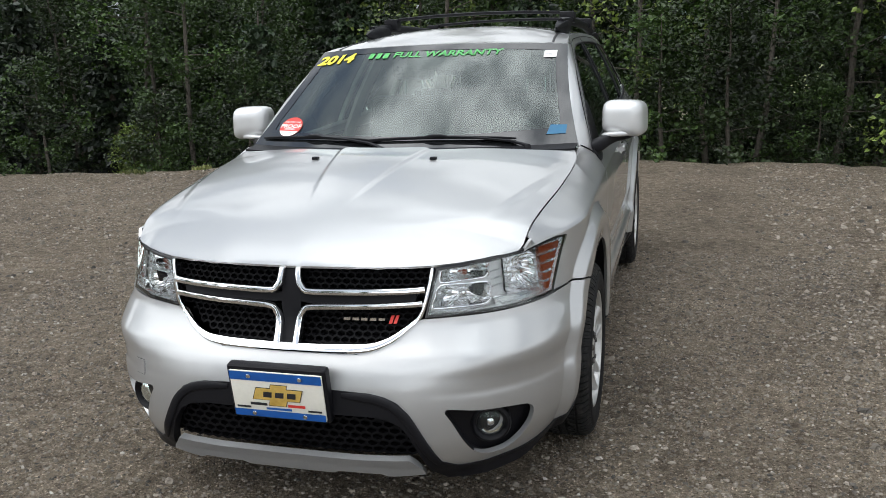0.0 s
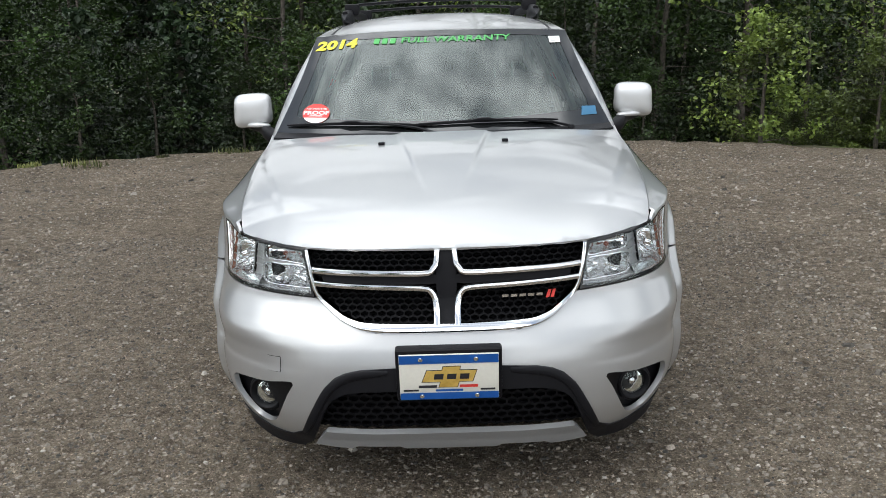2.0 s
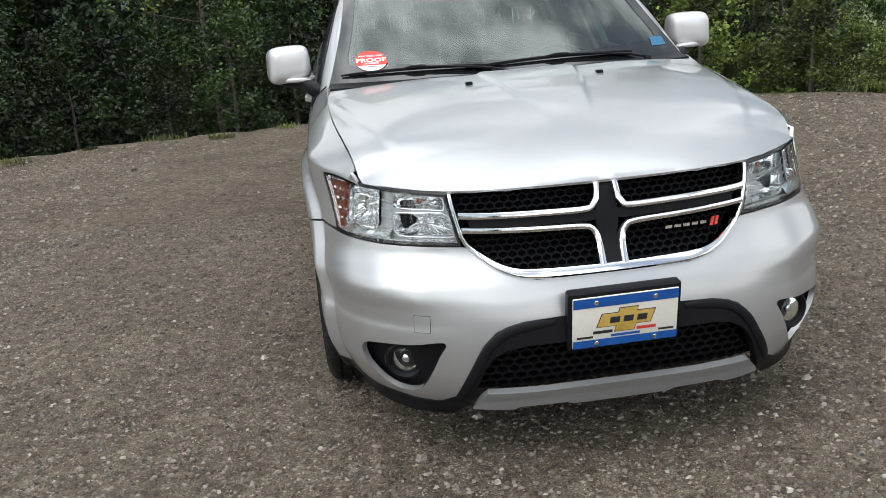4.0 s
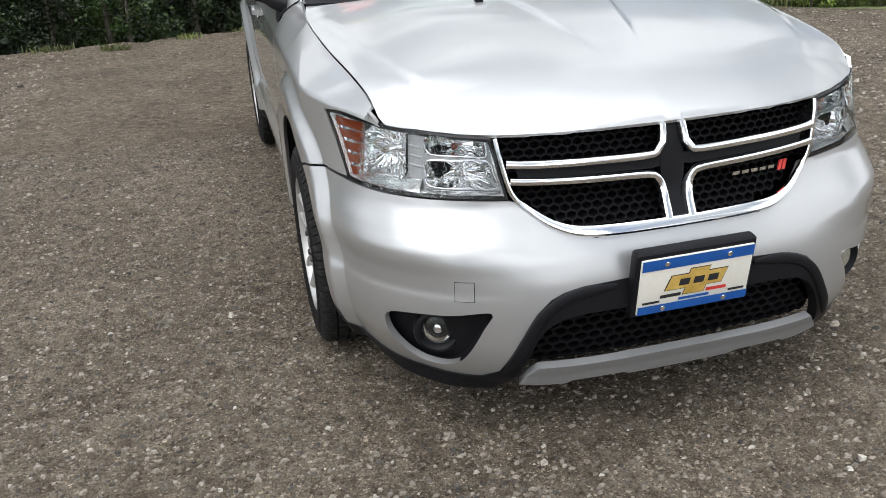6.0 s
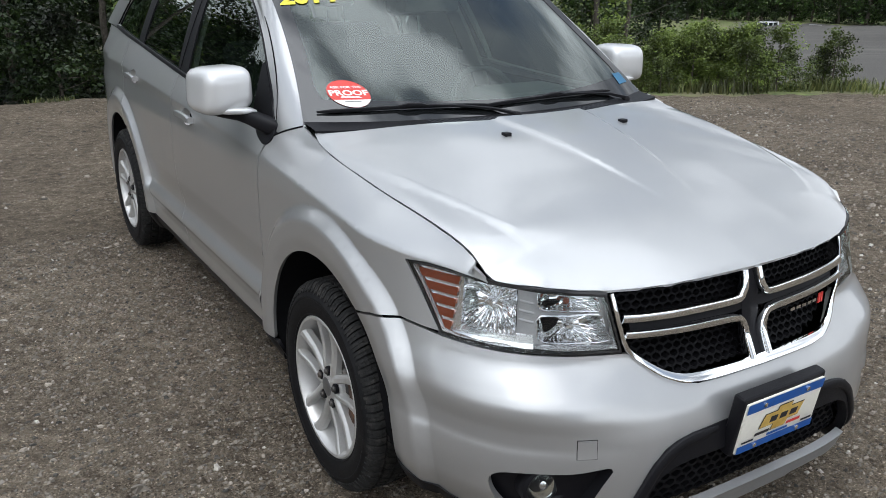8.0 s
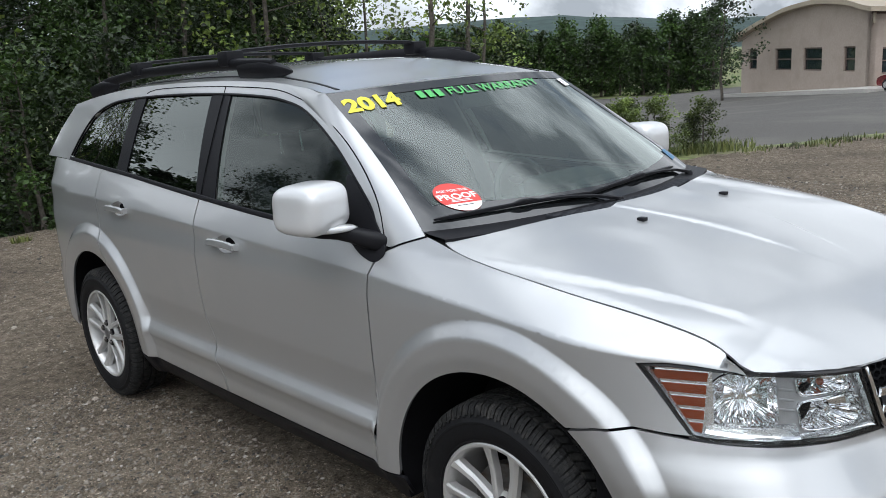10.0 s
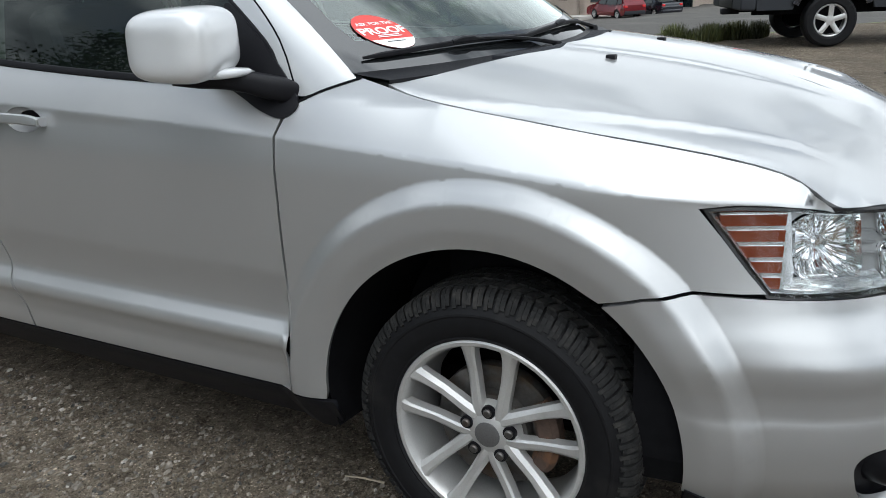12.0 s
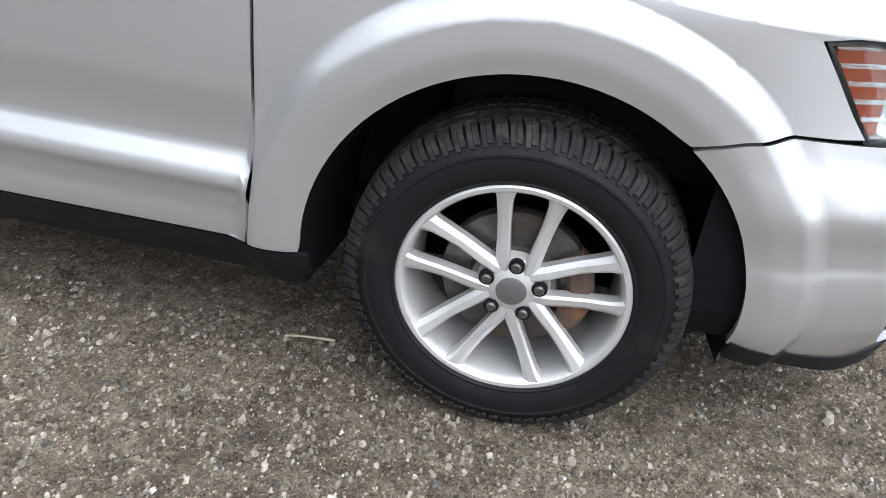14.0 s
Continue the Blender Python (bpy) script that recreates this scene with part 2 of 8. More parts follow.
# near-black for liners and chassis, and for shade put into gaps and cavities
DARK = material("near-black parts and cavity shade", (0.006, 0.006, 0.007), 0.9, 0.0, spread=0.2, scale=30.0, spec=0.08)
RUBBER = material("tyre rubber", (0.006, 0.006, 0.007), 0.62, 0.0, spread=0.25, scale=60.0, bump=0.1, bump_scale=500.0, wear=(0.020, 0.019, 0.018), wear_scale=9.0, wear_at=(0.58, 0.85), spec=0.2)
TREAD = material("dusty tread rubber", (0.016, 0.016, 0.016), 0.8, 0.0, spread=0.3, scale=90.0, bump=0.15, bump_scale=400.0, wear=(0.05, 0.047, 0.043), wear_scale=26.0, wear_at=(0.5, 0.75), spec=0.2)
ALLOY = material("painted alloy", (0.53, 0.525, 0.515), 0.36, 0.5, spread=0.05, scale=300.0, coat=0.5, wear=(0.42, 0.41, 0.39), wear_scale=12.0, wear_at=(0.55, 0.8))
STEEL = material("brake steel", (0.12, 0.115, 0.11), 0.45, 0.8, spread=0.2, scale=60.0, wear=(0.10, 0.07, 0.05), wear_scale=14.0)
RUST = material("rusty iron", (0.085, 0.055, 0.042), 0.8, 0.3, spread=0.3, scale=60.0, wear=(0.17, 0.085, 0.045), wear_scale=22.0, wear_at=(0.5, 0.65))
AMBER = material("amber lens", (0.19, 0.038, 0.014), 0.12, 0.0, spread=0.08, scale=200.0, coat=1.0)
BEZEL = material("bright lamp bezel", (0.82, 0.83, 0.84), 0.13, 0.9, spread=0.03, scale=60.0)
REFLECTOR = material("lamp reflector", (0.86, 0.87, 0.88), 0.06, 0.98, spread=0.03, scale=60.0)
LAMPGREY = material("grey lamp housing", (0.46, 0.47, 0.48), 0.3, 0.6, spread=0.05, scale=60.0)
WINDSCREEN = glass("green tinted windscreen", (0.60, 0.76, 0.69), mirror=1.75)
SIDEGLASS = glass("green tinted side glass", (0.27, 0.36, 0.33), mirror=1.15)
PRIVACY = glass("dark privacy glass", (0.05, 0.055, 0.06), mirror=1.5)
LENS = glass("clear lamp lens", (0.98, 0.985, 0.99), mirror=0.9)
TRIMGREY = material("dark interior plastic", (0.05, 0.052, 0.053), 0.75, 0.0, spread=0.06, scale=300.0)
CLOTH = material("dark seat cloth", (0.035, 0.036, 0.04), 0.95, 0.0, spread=0.25, scale=700.0, bump=0.2, bump_scale=1200.0)
LININGGREY = material("light grey lining", (0.42, 0.43, 0.41), 0.9, 0.0, spread=0.06, scale=500.0)
YELLOW = material("yellow window marker", (0.74, 0.65, 0.05), 0.6, 0.0, spread=0.05, scale=90.0)
GREEN = material("green window marker", (0.09, 0.43, 0.115), 0.6, 0.0, spread=0.12, scale=60.0)
RED = material("red print", (0.62, 0.045, 0.035), 0.45, 0.0, spread=0.04, scale=90.0)
WHITE = material("white print", (0.80, 0.80, 0.78), 0.45, 0.0, spread=0.03, scale=90.0)
BLUE = material("blue print", (0.01, 0.09, 0.36), 0.35, 0.0, spread=0.12, scale=25.0)
# dimming by the windscreen glass is put into this colour
CYAN = material("light blue sticker", (0.02, 0.13, 0.25), 0.5, 0.0, spread=0.05, scale=60.0)
CREAM = material("cream plate", (0.78, 0.76, 0.68), 0.35, 0.0, spread=0.03, scale=90.0)
GOLD = material("gold print", (0.55, 0.34, 0.06), 0.35, 0.2, grain=(0.72, 0.5, 0.14), spread=0.1, scale=22.0)
INK = material("dark print", (0.02, 0.02, 0.025), 0.5, 0.0, spread=0.05, scale=90.0)
GRAVEL = gravel_material()
ASPHALT = material("worn asphalt", (0.105, 0.10, 0.094), 1.0, 0.0, spread=0.25, scale=60.0, bump=0.3, bump_scale=220.0, wear=(0.135, 0.128, 0.118), wear_scale=0.25, spec=0.08)
TURF = material("rough turf", (0.07, 0.10, 0.03), 0.9, 0.0, grain=(0.13, 0.15, 0.05), spread=0.4, scale=5.0, bump=0.5, bump_scale=18.0, wear=(0.16, 0.14, 0.08), wear_scale=0.5)
FLOORWOOD = material("forest floor", (0.05, 0.055, 0.025), 0.95, 0.0, grain=(0.09, 0.08, 0.045), spread=0.4, scale=4.0, bump=0.5, bump_scale=14.0)
BARK = material("bark", (0.045, 0.038, 0.03), 0.9, 0.0, grain=(0.09, 0.078, 0.064), spread=0.35, scale=24.0, bump=0.6, bump_scale=40.0)
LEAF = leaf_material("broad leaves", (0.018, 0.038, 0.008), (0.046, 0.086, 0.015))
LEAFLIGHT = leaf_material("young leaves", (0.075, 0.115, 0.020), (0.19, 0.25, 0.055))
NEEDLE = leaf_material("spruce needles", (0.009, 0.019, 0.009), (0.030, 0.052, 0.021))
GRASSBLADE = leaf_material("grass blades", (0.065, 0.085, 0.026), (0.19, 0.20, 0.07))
STUCCO = material("tan split-face block", (0.345, 0.287, 0.243), 0.9, 0.0, spread=0.08, scale=7.0, bump=0.2, bump_scale=30.0, wear=(0.30, 0.25, 0.21), wear_scale=0.6)
TANMETAL = material("tan metal roof", (0.36, 0.305, 0.23), 0.55, 0.2, spread=0.06, scale=6.0)
BROWN = material("brown fascia", (0.12, 0.085, 0.07), 0.7, 0.0, spread=0.1, scale=9.0)
DARKPANE = material("dark window pane", (0.012, 0.02, 0.022), 0.06, 0.0, spread=0.2, scale=2.0)
TRIMDARK = material("dark grey trim plastic", (0.028, 0.030, 0.035), 0.6, 0.0, spread=0.1, scale=80.0, spec=0.2)
CONCRETE = material("concrete walk", (0.42, 0.40, 0.37), 0.9, 0.0, spread=0.1, scale=9.0)
CARRED = material("dark red paint", (0.17, 0.008, 0.014), 0.25, 0.3, spread=0.05, scale=80.0, coat=1.0)
CARNAVY = material("dark blue paint", (0.008, 0.015, 0.040), 0.22, 0.3, spread=0.05, scale=80.0, coat=1.0)
CARBLACK = material("blue-black paint", (0.012, 0.013, 0.02), 0.22, 0.2, spread=0.05, scale=80.0, coat=1.0)
CARWHITE = material("white paint", (0.78, 0.79, 0.78), 0.3, 0.0, spread=0.02, scale=80.0, coat=1.0)
REDLENS = material("red lamp lens", (0.55, 0.01, 0.012), 0.1, 0.0, spread=0.08, scale=120.0, coat=1.0)
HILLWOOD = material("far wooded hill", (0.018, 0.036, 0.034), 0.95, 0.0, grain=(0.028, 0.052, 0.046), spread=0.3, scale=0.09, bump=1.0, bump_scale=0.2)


# ---- building tools ----
def part(name, bm, mat, parent=None, label="", smooth=True, sharp=35):
    """Link a bmesh as one mesh object, under a thing or a part."""
    me = bpy.data.meshes.new(name)
    bm.normal_update()
    bm.to_mesh(me)
    bm.free()
    me.materials.append(mat)
    if smooth:
        me.polygons.foreach_set("use_smooth", [True] * len(me.polygons))
        if "bend" in me.attributes:
            flat = np.zeros(len(me.vertices) * 3)
            me.attributes["bend"].data.foreach_get("vector", flat)
            me.normals_split_custom_set_from_vertices([tuple(v) for v in flat.reshape(-1, 3)])
            me.attributes.remove(me.attributes["bend"])
        else:
            me.set_sharp_from_angle(angle=radians(sharp))
    elif "bend" in me.attributes:
        me.attributes.remove(me.attributes["bend"])
    ob = new(name, me)
    ob.parent = parent
    if label:
        ob["label"] = label
    return ob


def raw(name, verts, faces, mat, parent=None, label="", smooth=False, sharp=35):
    me = bpy.data.meshes.new(name)
    me.from_pydata(verts, [], faces)
    me.materials.append(mat)
    if smooth:
        me.polygons.foreach_set("use_smooth", [True] * len(me.polygons))
        me.set_sharp_from_angle(angle=radians(sharp))
    ob = new(name, me)
    ob.parent = parent
    if label:
        ob["label"] = label
    return ob


def thing(name, m, label, category, group=""):
    ob = new(name)
    ob.empty_display_size = 0.2
    ob.matrix_world = m
    return tagged(ob, label, category, group)


def box(bm, lo, hi, bevel=0.0, m=None, segments=2):
    """A box between two corners, its edges rounded."""
    made = bmesh.ops.create_cube(bm, size=1.0)["verts"]
    mid, size = [(a + b) / 2 for a, b in zip(lo, hi)], [b - a for a, b in zip(lo, hi)]
    for v in made:
        v.co = Vector([mid[i] + v.co[i] * size[i] for i in range(3)])
    if bevel:
        edges = list({e for v in made for e in v.link_edges})
        made = [v for v in bmesh.ops.bevel(bm, geom=edges, offset=bevel, segments=segments, profile=0.6, affect="EDGES")["verts"]]
    if m is not None:
        bmesh.ops.transform(bm, matrix=m, verts=made)
    return made


def lathe(bm, profile, steps=48, axis="X", m=None, closed=False):
    """Turn a profile of (radius, along) about an axis."""
    rings = []
    for i in range(steps):
        a = 2 * math.pi * i / steps
        ring = []
        for r, h in profile:
            c = (h, r * math.cos(a), r * math.sin(a)) if axis == "X" else ((r * math.cos(a), h, r * math.sin(a)) if axis == "Y" else (r * math.cos(a), r * math.sin(a), h))
            v = Vector(c)
            ring.append(bm.verts.new(m @ v if m is not None else v))
        rings.append(ring)
    n = len(profile)
    for i in range(steps):
        p, q = rings[i], rings[(i + 1) % steps]
        for j in range(n if closed else n - 1):
            k = (j + 1) % n
            bm.faces.new((p[j], p[k], q[k], q[j]))


def sweep(bm, path, half_w, half_h, up=(0, 0, 1), taper=None, sides=8, ends=True):
    """A bar of rounded section along a path of points; up: the way its height goes, or one for each point."""
    rings, n = [], len(path)
    pts = [Vector(p) for p in path]
    for i, p in enumerate(pts):
        d = (pts[min(n - 1, i + 1)] - pts[max(0, i - 1)]).normalized()
        u = Vector(up[i]) if isinstance(up, list) else Vector(up)
        side = d.cross(u).normalized()
        u = side.cross(d).normalized()
        k = taper[i] if taper else 1.0
        ring = []
        for j in range(sides):
            a = 2 * math.pi * (j + 0.5) / sides
            c, s = math.cos(a), math.sin(a)
            c, s = math.copysign(abs(c) ** 0.6, c), math.copysign(abs(s) ** 0.6, s)
            ring.append(bm.verts.new(p + side * (half_w * k * c) + u * (half_h * k * s)))
        rings.append(ring)
    for a, b in zip(rings, rings[1:]):
        for j in range(sides):
            bm.faces.new((a[j], a[(j + 1) % sides], b[(j + 1) % sides], b[j]))
    if ends:
        bm.faces.new(rings[0][::-1])
        bm.faces.new(rings[-1])


def inside(p, poly):
    x, y, hit = p[0], p[1], False
    j = len(poly) - 1
    for i in range(len(poly)):
        xi, yi = poly[i]
        xj, yj = poly[j]
        if (yi > y) != (yj > y) and x < (xj - xi) * (y - yi) / (yj - yi) + xi:
            hit = not hit
        j = i
    return hit


def finer(poly, step):
    out = []
    for i, a in enumerate(poly):
        b = poly[(i + 1) % len(poly)]
        n = max(1, int(math.hypot(b[0] - a[0], b[1] - a[1]) / step + 0.5))
        out += [(a[0] + (b[0] - a[0]) * k / n, a[1] + (b[1] - a[1]) * k / n) for k in range(n)]
    return out


def softened(keys, step=0.02, closed=True):
    """A smooth closed outline through few corner points."""
    out, n = [], len(keys)
    for i in range(n if closed else n - 1):
        p0, p1, p2, p3 = keys[(i - 1) % n], keys[i], keys[(i + 1) % n], keys[(i + 2) % n]
        if not closed:
            p0, p3 = keys[max(0, i - 1)], keys[min(n - 1, i + 2)]
        m = max(1, int(math.hypot(p2[0] - p1[0], p2[1] - p1[1]) / step + 0.5))
        for k in range(m):
            t = k / m
            out.append(tuple(0.5 * (2 * p1[a] + (p2[a] - p0[a]) * t + (2 * p0[a] - 5 * p1[a] + 4 * p2[a] - p3[a]) * t * t + (3 * p1[a] - p0[a] - 3 * p2[a] + p3[a]) * t ** 3) for a in (0, 1)))
    if not closed:
        out.append(keys[-1])
    return out


def sheet(outline, to3d, step=0.025, holes=(), flange=0.012, mirror=False, off=0.0, inner=True, lines=()):
    """A pressed panel: the outline, in the plane of a surface's two parameters, filled with a grid, laid on the surface and turned in at its edges."""
    from mathutils.geometry import delaunay_2d_cdt
    rim = finer(outline, step)
    hole_rims = [finer(h, step) for h in holes]
    verts, edges = [], []
    for loop in (rim, *hole_rims):
        base = len(verts)
        verts += [Vector(p) for p in loop]
        edges += [(base + i, base + (i + 1) % len(loop)) for i in range(len(loop))]
    for line in lines:
        base = len(verts)
        pts = [line[0]]
        for a, b in zip(line, line[1:]):
            n = max(1, int(math.hypot(b[0] - a[0], b[1] - a[1]) / step + 0.5))
            pts += [(a[0] + (b[0] - a[0]) * k / n, a[1] + (b[1] - a[1]) * k / n) for k in range(1, n + 1)]
        pts = [q for q in pts if inside(q, rim)]
        for k, q in enumerate(pts):
            verts.append(Vector(q))
            if k and math.hypot(q[0] - pts[k - 1][0], q[1] - pts[k - 1][1]) < 1.6 * step:
                edges.append((base + k - 1, base + k))
    bound = np.array([tuple(v) for v in verts])
    if inner:
        x0, x1 = min(p[0] for p in rim), max(p[0] for p in rim)
        y0, y1 = min(p[1] for p in rim), max(p[1] for p in rim)
        j = 0
        yy = y0 + step * 0.5
        while yy < y1:
            xx = x0 + step * (0.5 if j % 2 else 1.0)
            while xx < x1:
                if ((bound[:, 0] - xx) ** 2 + (bound[:, 1] - yy) ** 2).min() > (0.55 * step) ** 2:
                    verts.append(Vector((xx, yy)))
                xx += step
            yy += step
            j += 1
    vs, _, fs, _, _, _ = delaunay_2d_cdt(verts, edges, [], 0, 1e-7)
    keep = []
    for f in fs:
        c = ((vs[f[0]].x + vs[f[1]].x + vs[f[2]].x) / 3, (vs[f[0]].y + vs[f[1]].y + vs[f[2]].y) / 3)
        if inside(c, rim) and not any(inside(c, h) for h in hole_rims):
            keep.append(f)
    bm = bmesh.new()
    bend = bm.verts.layers.float_vector.new("bend")
    e = 1e-3
    places, normals = [], []
    for v in vs:
        p = Vector(to3d(v.x, v.y))
        du, dv = Vector(to3d(v.x + e, v.y)) - Vector(to3d(v.x - e, v.y)), Vector(to3d(v.x, v.y + e)) - Vector(to3d(v.x, v.y - e))
        n = du.cross(dv)
        n = n.normalized() if n.length > 0 else Vector((0, 0, 1))
        places.append(p), normals.append(n)
    # the normal that faces away from the car's middle
    mid = sum(places, Vector()) / len(places)
    away = mid - Vector((0, 2.4, 0.75))
    total = sum(normals, Vector())
    turn = -1 if total.dot(away) < 0 else 1
    normals = [n * turn for n in normals]
    made = [bm.verts.new(p + n * off) for p, n in zip(places, normals)]
    for v, n in zip(made, normals):
        v[bend] = n
    for f in keep:
        q = f if turn > 0 else f[::-1]
        try:
            bm.faces.new([made[i] for i in q])
        except ValueError:
            pass
    if flange:
        idx = {v: i for i, v in enumerate(made)}
        for ed in [x for x in bm.edges if len(x.link_faces) == 1]:
            f = ed.link_faces[0]
            loop = [lp for lp in f.loops if lp.edge == ed][0]
            a, b = loop.vert, loop.link_loop_next.vert
            low = []
            for v in (a, b):
                if isinstance(idx.get(v), int):
                    pair = idx[v]
                    if pair not in sheet_low:
                        sheet_low[pair] = (bm.verts.new(v.co), bm.verts.new(v.co - normals[pair] * flange))
                    low.append(sheet_low[pair])
            bm.faces.new((low[1][0], low[0][0], low[0][1], low[1][1]))
        sheet_low.clear()
    bmesh.ops.delete(bm, geom=[v for v in bm.verts if not v.link_faces], context="VERTS")
    if mirror:
        for v in bm.verts:
            v.co.x = -v.co.x
            v[bend] = Vector((-v[bend].x, v[bend].y, v[bend].z))
        bmesh.ops.reverse_faces(bm, faces=bm.faces)
    return bm


sheet_low = {}


def both(name, outline, to3d, mat, parent, label="", **how):
    """A panel on the car's right side and its twin on the left."""
    made = []
    for mirror in (False, True):
        made.append(part(name, sheet(outline, to3d, mirror=mirror, **how), mat, parent, label))
    return made


def letters(text, size, to3d, mat, name, parent=None, bold=0.0, label=""):
    """Words in the built-in font, laid on a surface: to3d takes metres right and up from the words' middle."""
    cu = bpy.data.curves.new(name, "FONT")
    cu.body, cu.size, cu.align_x, cu.align_y, cu.offset, cu.resolution_u = text, size, "CENTER", "CENTER", bold, 3
    tmp = new(name + "_tmp", cu)
    dg = bpy.context.evaluated_depsgraph_get()
    me = bpy.data.meshes.new_from_object(tmp.evaluated_get(dg))
    bpy.data.objects.remove(tmp)
    bm = bmesh.new()
    bm.from_mesh(me)
    bpy.data.meshes.remove(me)
    for v in bm.verts:
        v.co = Vector(to3d(v.co.x, v.co.y))
    bm.normal_update()
    return part(name, bm, mat, parent, label, smooth=False)


# ---- the car's surfaces ----
def sm(a, b, t):
    """Smooth step from 0 at a to 1 at b."""
    t = min(1.0, max(0.0, (t - a) / (b - a)))
    return t * t * (3 - 2 * t)


def curve(keys, t):
    """A smooth line through rising (t, value) keys, without overshoot."""
    n = len(keys)
    if t <= keys[0][0]:
        return keys[0][1]
    if t >= keys[-1][0]:
        return keys[-1][1]
    i = 0
    while keys[i + 1][0] < t:
        i += 1
    def slope(j):
        if j == 0 or j == n - 1:
            a, b = (0, 1) if j == 0 else (n - 2, n - 1)
            return (keys[b][1] - keys[a][1]) / (keys[b][0] - keys[a][0])
        d0 = (keys[j][1] - keys[j - 1][1]) / (keys[j][0] - keys[j - 1][0])
        d1 = (keys[j + 1][1] - keys[j][1]) / (keys[j + 1][0] - keys[j][0])
        return 0.0 if d0 * d1 <= 0 else 2 * d0 * d1 / (d0 + d1)
    h = keys[i + 1][0] - keys[i][0]
    u = (t - keys[i][0]) / h
    m0, m1 = slope(i) * h, slope(i + 1) * h
    return ((2 * u ** 3 - 3 * u ** 2 + 1) * keys[i][1] + (u ** 3 - 2 * u ** 2 + u) * m0
            + (-2 * u ** 3 + 3 * u ** 2) * keys[i + 1][1] + (u ** 3 - u ** 2) * m1)


# the car's plan at its widest, half of it, from the nose round the side to the tail: (x, y)
PLAN = [(0, 0), (0.25, 0.012), (0.45, 0.046), (0.6, 0.098), (0.72, 0.178), (0.80, 0.275), (0.85, 0.385), (0.882, 0.52), (0.897, 0.7),
        (0.902, 1.0), (0.905, 1.6), (0.906, 2.6), (0.903, 3.4), (0.893, 4.1), (0.868, 4.45), (0.80, 4.68), (0.65, 4.80), (0.35, 4.845), (0, 4.85)]
HUB_Y, HUB_YR, HUB_Z = 0.95, 3.845, 0.355


def dense():
    keys_x, keys_y, at = [], [], 0.0
    for i, (x, y) in enumerate(PLAN):
        if i:
            at += math.hypot(x - PLAN[i - 1][0], y - PLAN[i - 1][1])
        keys_x.append((at, x)), keys_y.append((at, y))
    pts = [(curve(keys_x, at * i / 1200), curve(keys_y, at * i / 1200)) for i in range(1201)]
    run, out = 0.0, []
    for i, p in enumerate(pts):
        if i:
            run += math.hypot(p[0] - pts[i - 1][0], p[1] - pts[i - 1][1])
        out.append((run, p[0], p[1]))
    return out


RAIL = dense()
S_END = RAIL[-1][0]


def plan(s):
    """Place and outward normal of the plan at s metres from the nose."""
    s = min(max(s, 0.0), S_END - 1e-6)
    lo, hi = 0, len(RAIL) - 1
    while hi - lo > 1:
        mid = (lo + hi) // 2
        if RAIL[mid][0] <= s:
            lo = mid
        else:
            hi = mid
    a, b = RAIL[lo], RAIL[hi]
    f = (s - a[0]) / (b[0] - a[0])
    def tang(i):
        p, q = RAIL[abs(i - 6)], RAIL[min(len(RAIL) - 1, i + 6)]
        return q[1] - (p[1] if i >= 6 else -p[1]), q[2] - p[2]
    t0, t1 = tang(lo), tang(hi)
    tx, ty = t0[0] + (t1[0] - t0[0]) * f, t0[1] + (t1[1] - t0[1]) * f
    n = math.hypot(tx, ty)
    return a[1] + (b[1] - a[1]) * f, a[2] + (b[2] - a[2]) * f, ty / n, -tx / n


def between(column, v, top):
    lo, hi = 0, top
    while hi - lo > 1:
        mid = (lo + hi) // 2
        if RAIL[mid][column] <= v:
            lo = mid
        else:
            hi = mid
    p, q = RAIL[lo], RAIL[hi]
    return p[0] + (q[0] - p[0]) * min(1.0, max(0.0, (v - p[column]) / max(1e-9, q[column] - p[column])))


def sy(y):
    """s on the side, at y."""
    return between(2, y, len(RAIL) - 1)


# the seam between bonnet and wing: y, x and height along it
SEAM_X = [(0.285, 0.733), (0.316, 0.738), (0.365, 0.745), (0.47, 0.759), (0.598, 0.773), (0.745, 0.788), (0.871, 0.797), (1.032, 0.805), (1.12, 0.806), (1.18, 0.802), (1.238, 0.790)]
SEAM_Z = [(0.285, 0.912), (0.316, 0.938), (0.365, 0.969), (0.47, 0.997), (0.598, 1.018), (0.745, 1.038), (0.871, 1.057), (1.032, 1.080), (1.16, 1.102), (1.238, 1.124)]


NOSE = [(0.18, -0.02), (0.26, 0.035), (0.34, 0.05), (0.42, 0.048), (0.50, 0.04), (0.56, 0.026), (0.62, 0.0), (0.66, -0.014), (0.70, -0.027), (0.78, -0.038), (0.86, -0.055), (0.92, -0.085)]
FLANK = [(0.22, -0.07), (0.30, -0.03), (0.36, -0.008), (0.44, 0.0), (0.475, -0.001), (0.505, -0.006), (0.54, -0.004), (0.58, 0.004), (0.61, 0.008), (0.65, 0.003), (0.70, -0.013), (0.76, -0.030), (0.92, -0.06)]
SIDE = [(0.20, -0.09), (0.28, -0.04), (0.34, -0.014), (0.60, -0.006), (0.80, 0.0), (0.92, 0.0), (1.02, -0.012)]
TAIL = [(0.20, -0.05), (0.30, 0.01), (0.45, 0.03), (0.60, 0.02), (0.66, -0.03), (1.0, -0.06), (1.2, -0.10)]
CREASE = [(0.40, 0.002), (0.45, 0.012), (0.468, 0.019), (0.474, 0.0185), (0.536, -0.011), (0.545, -0.012), (0.66, 0.0)]


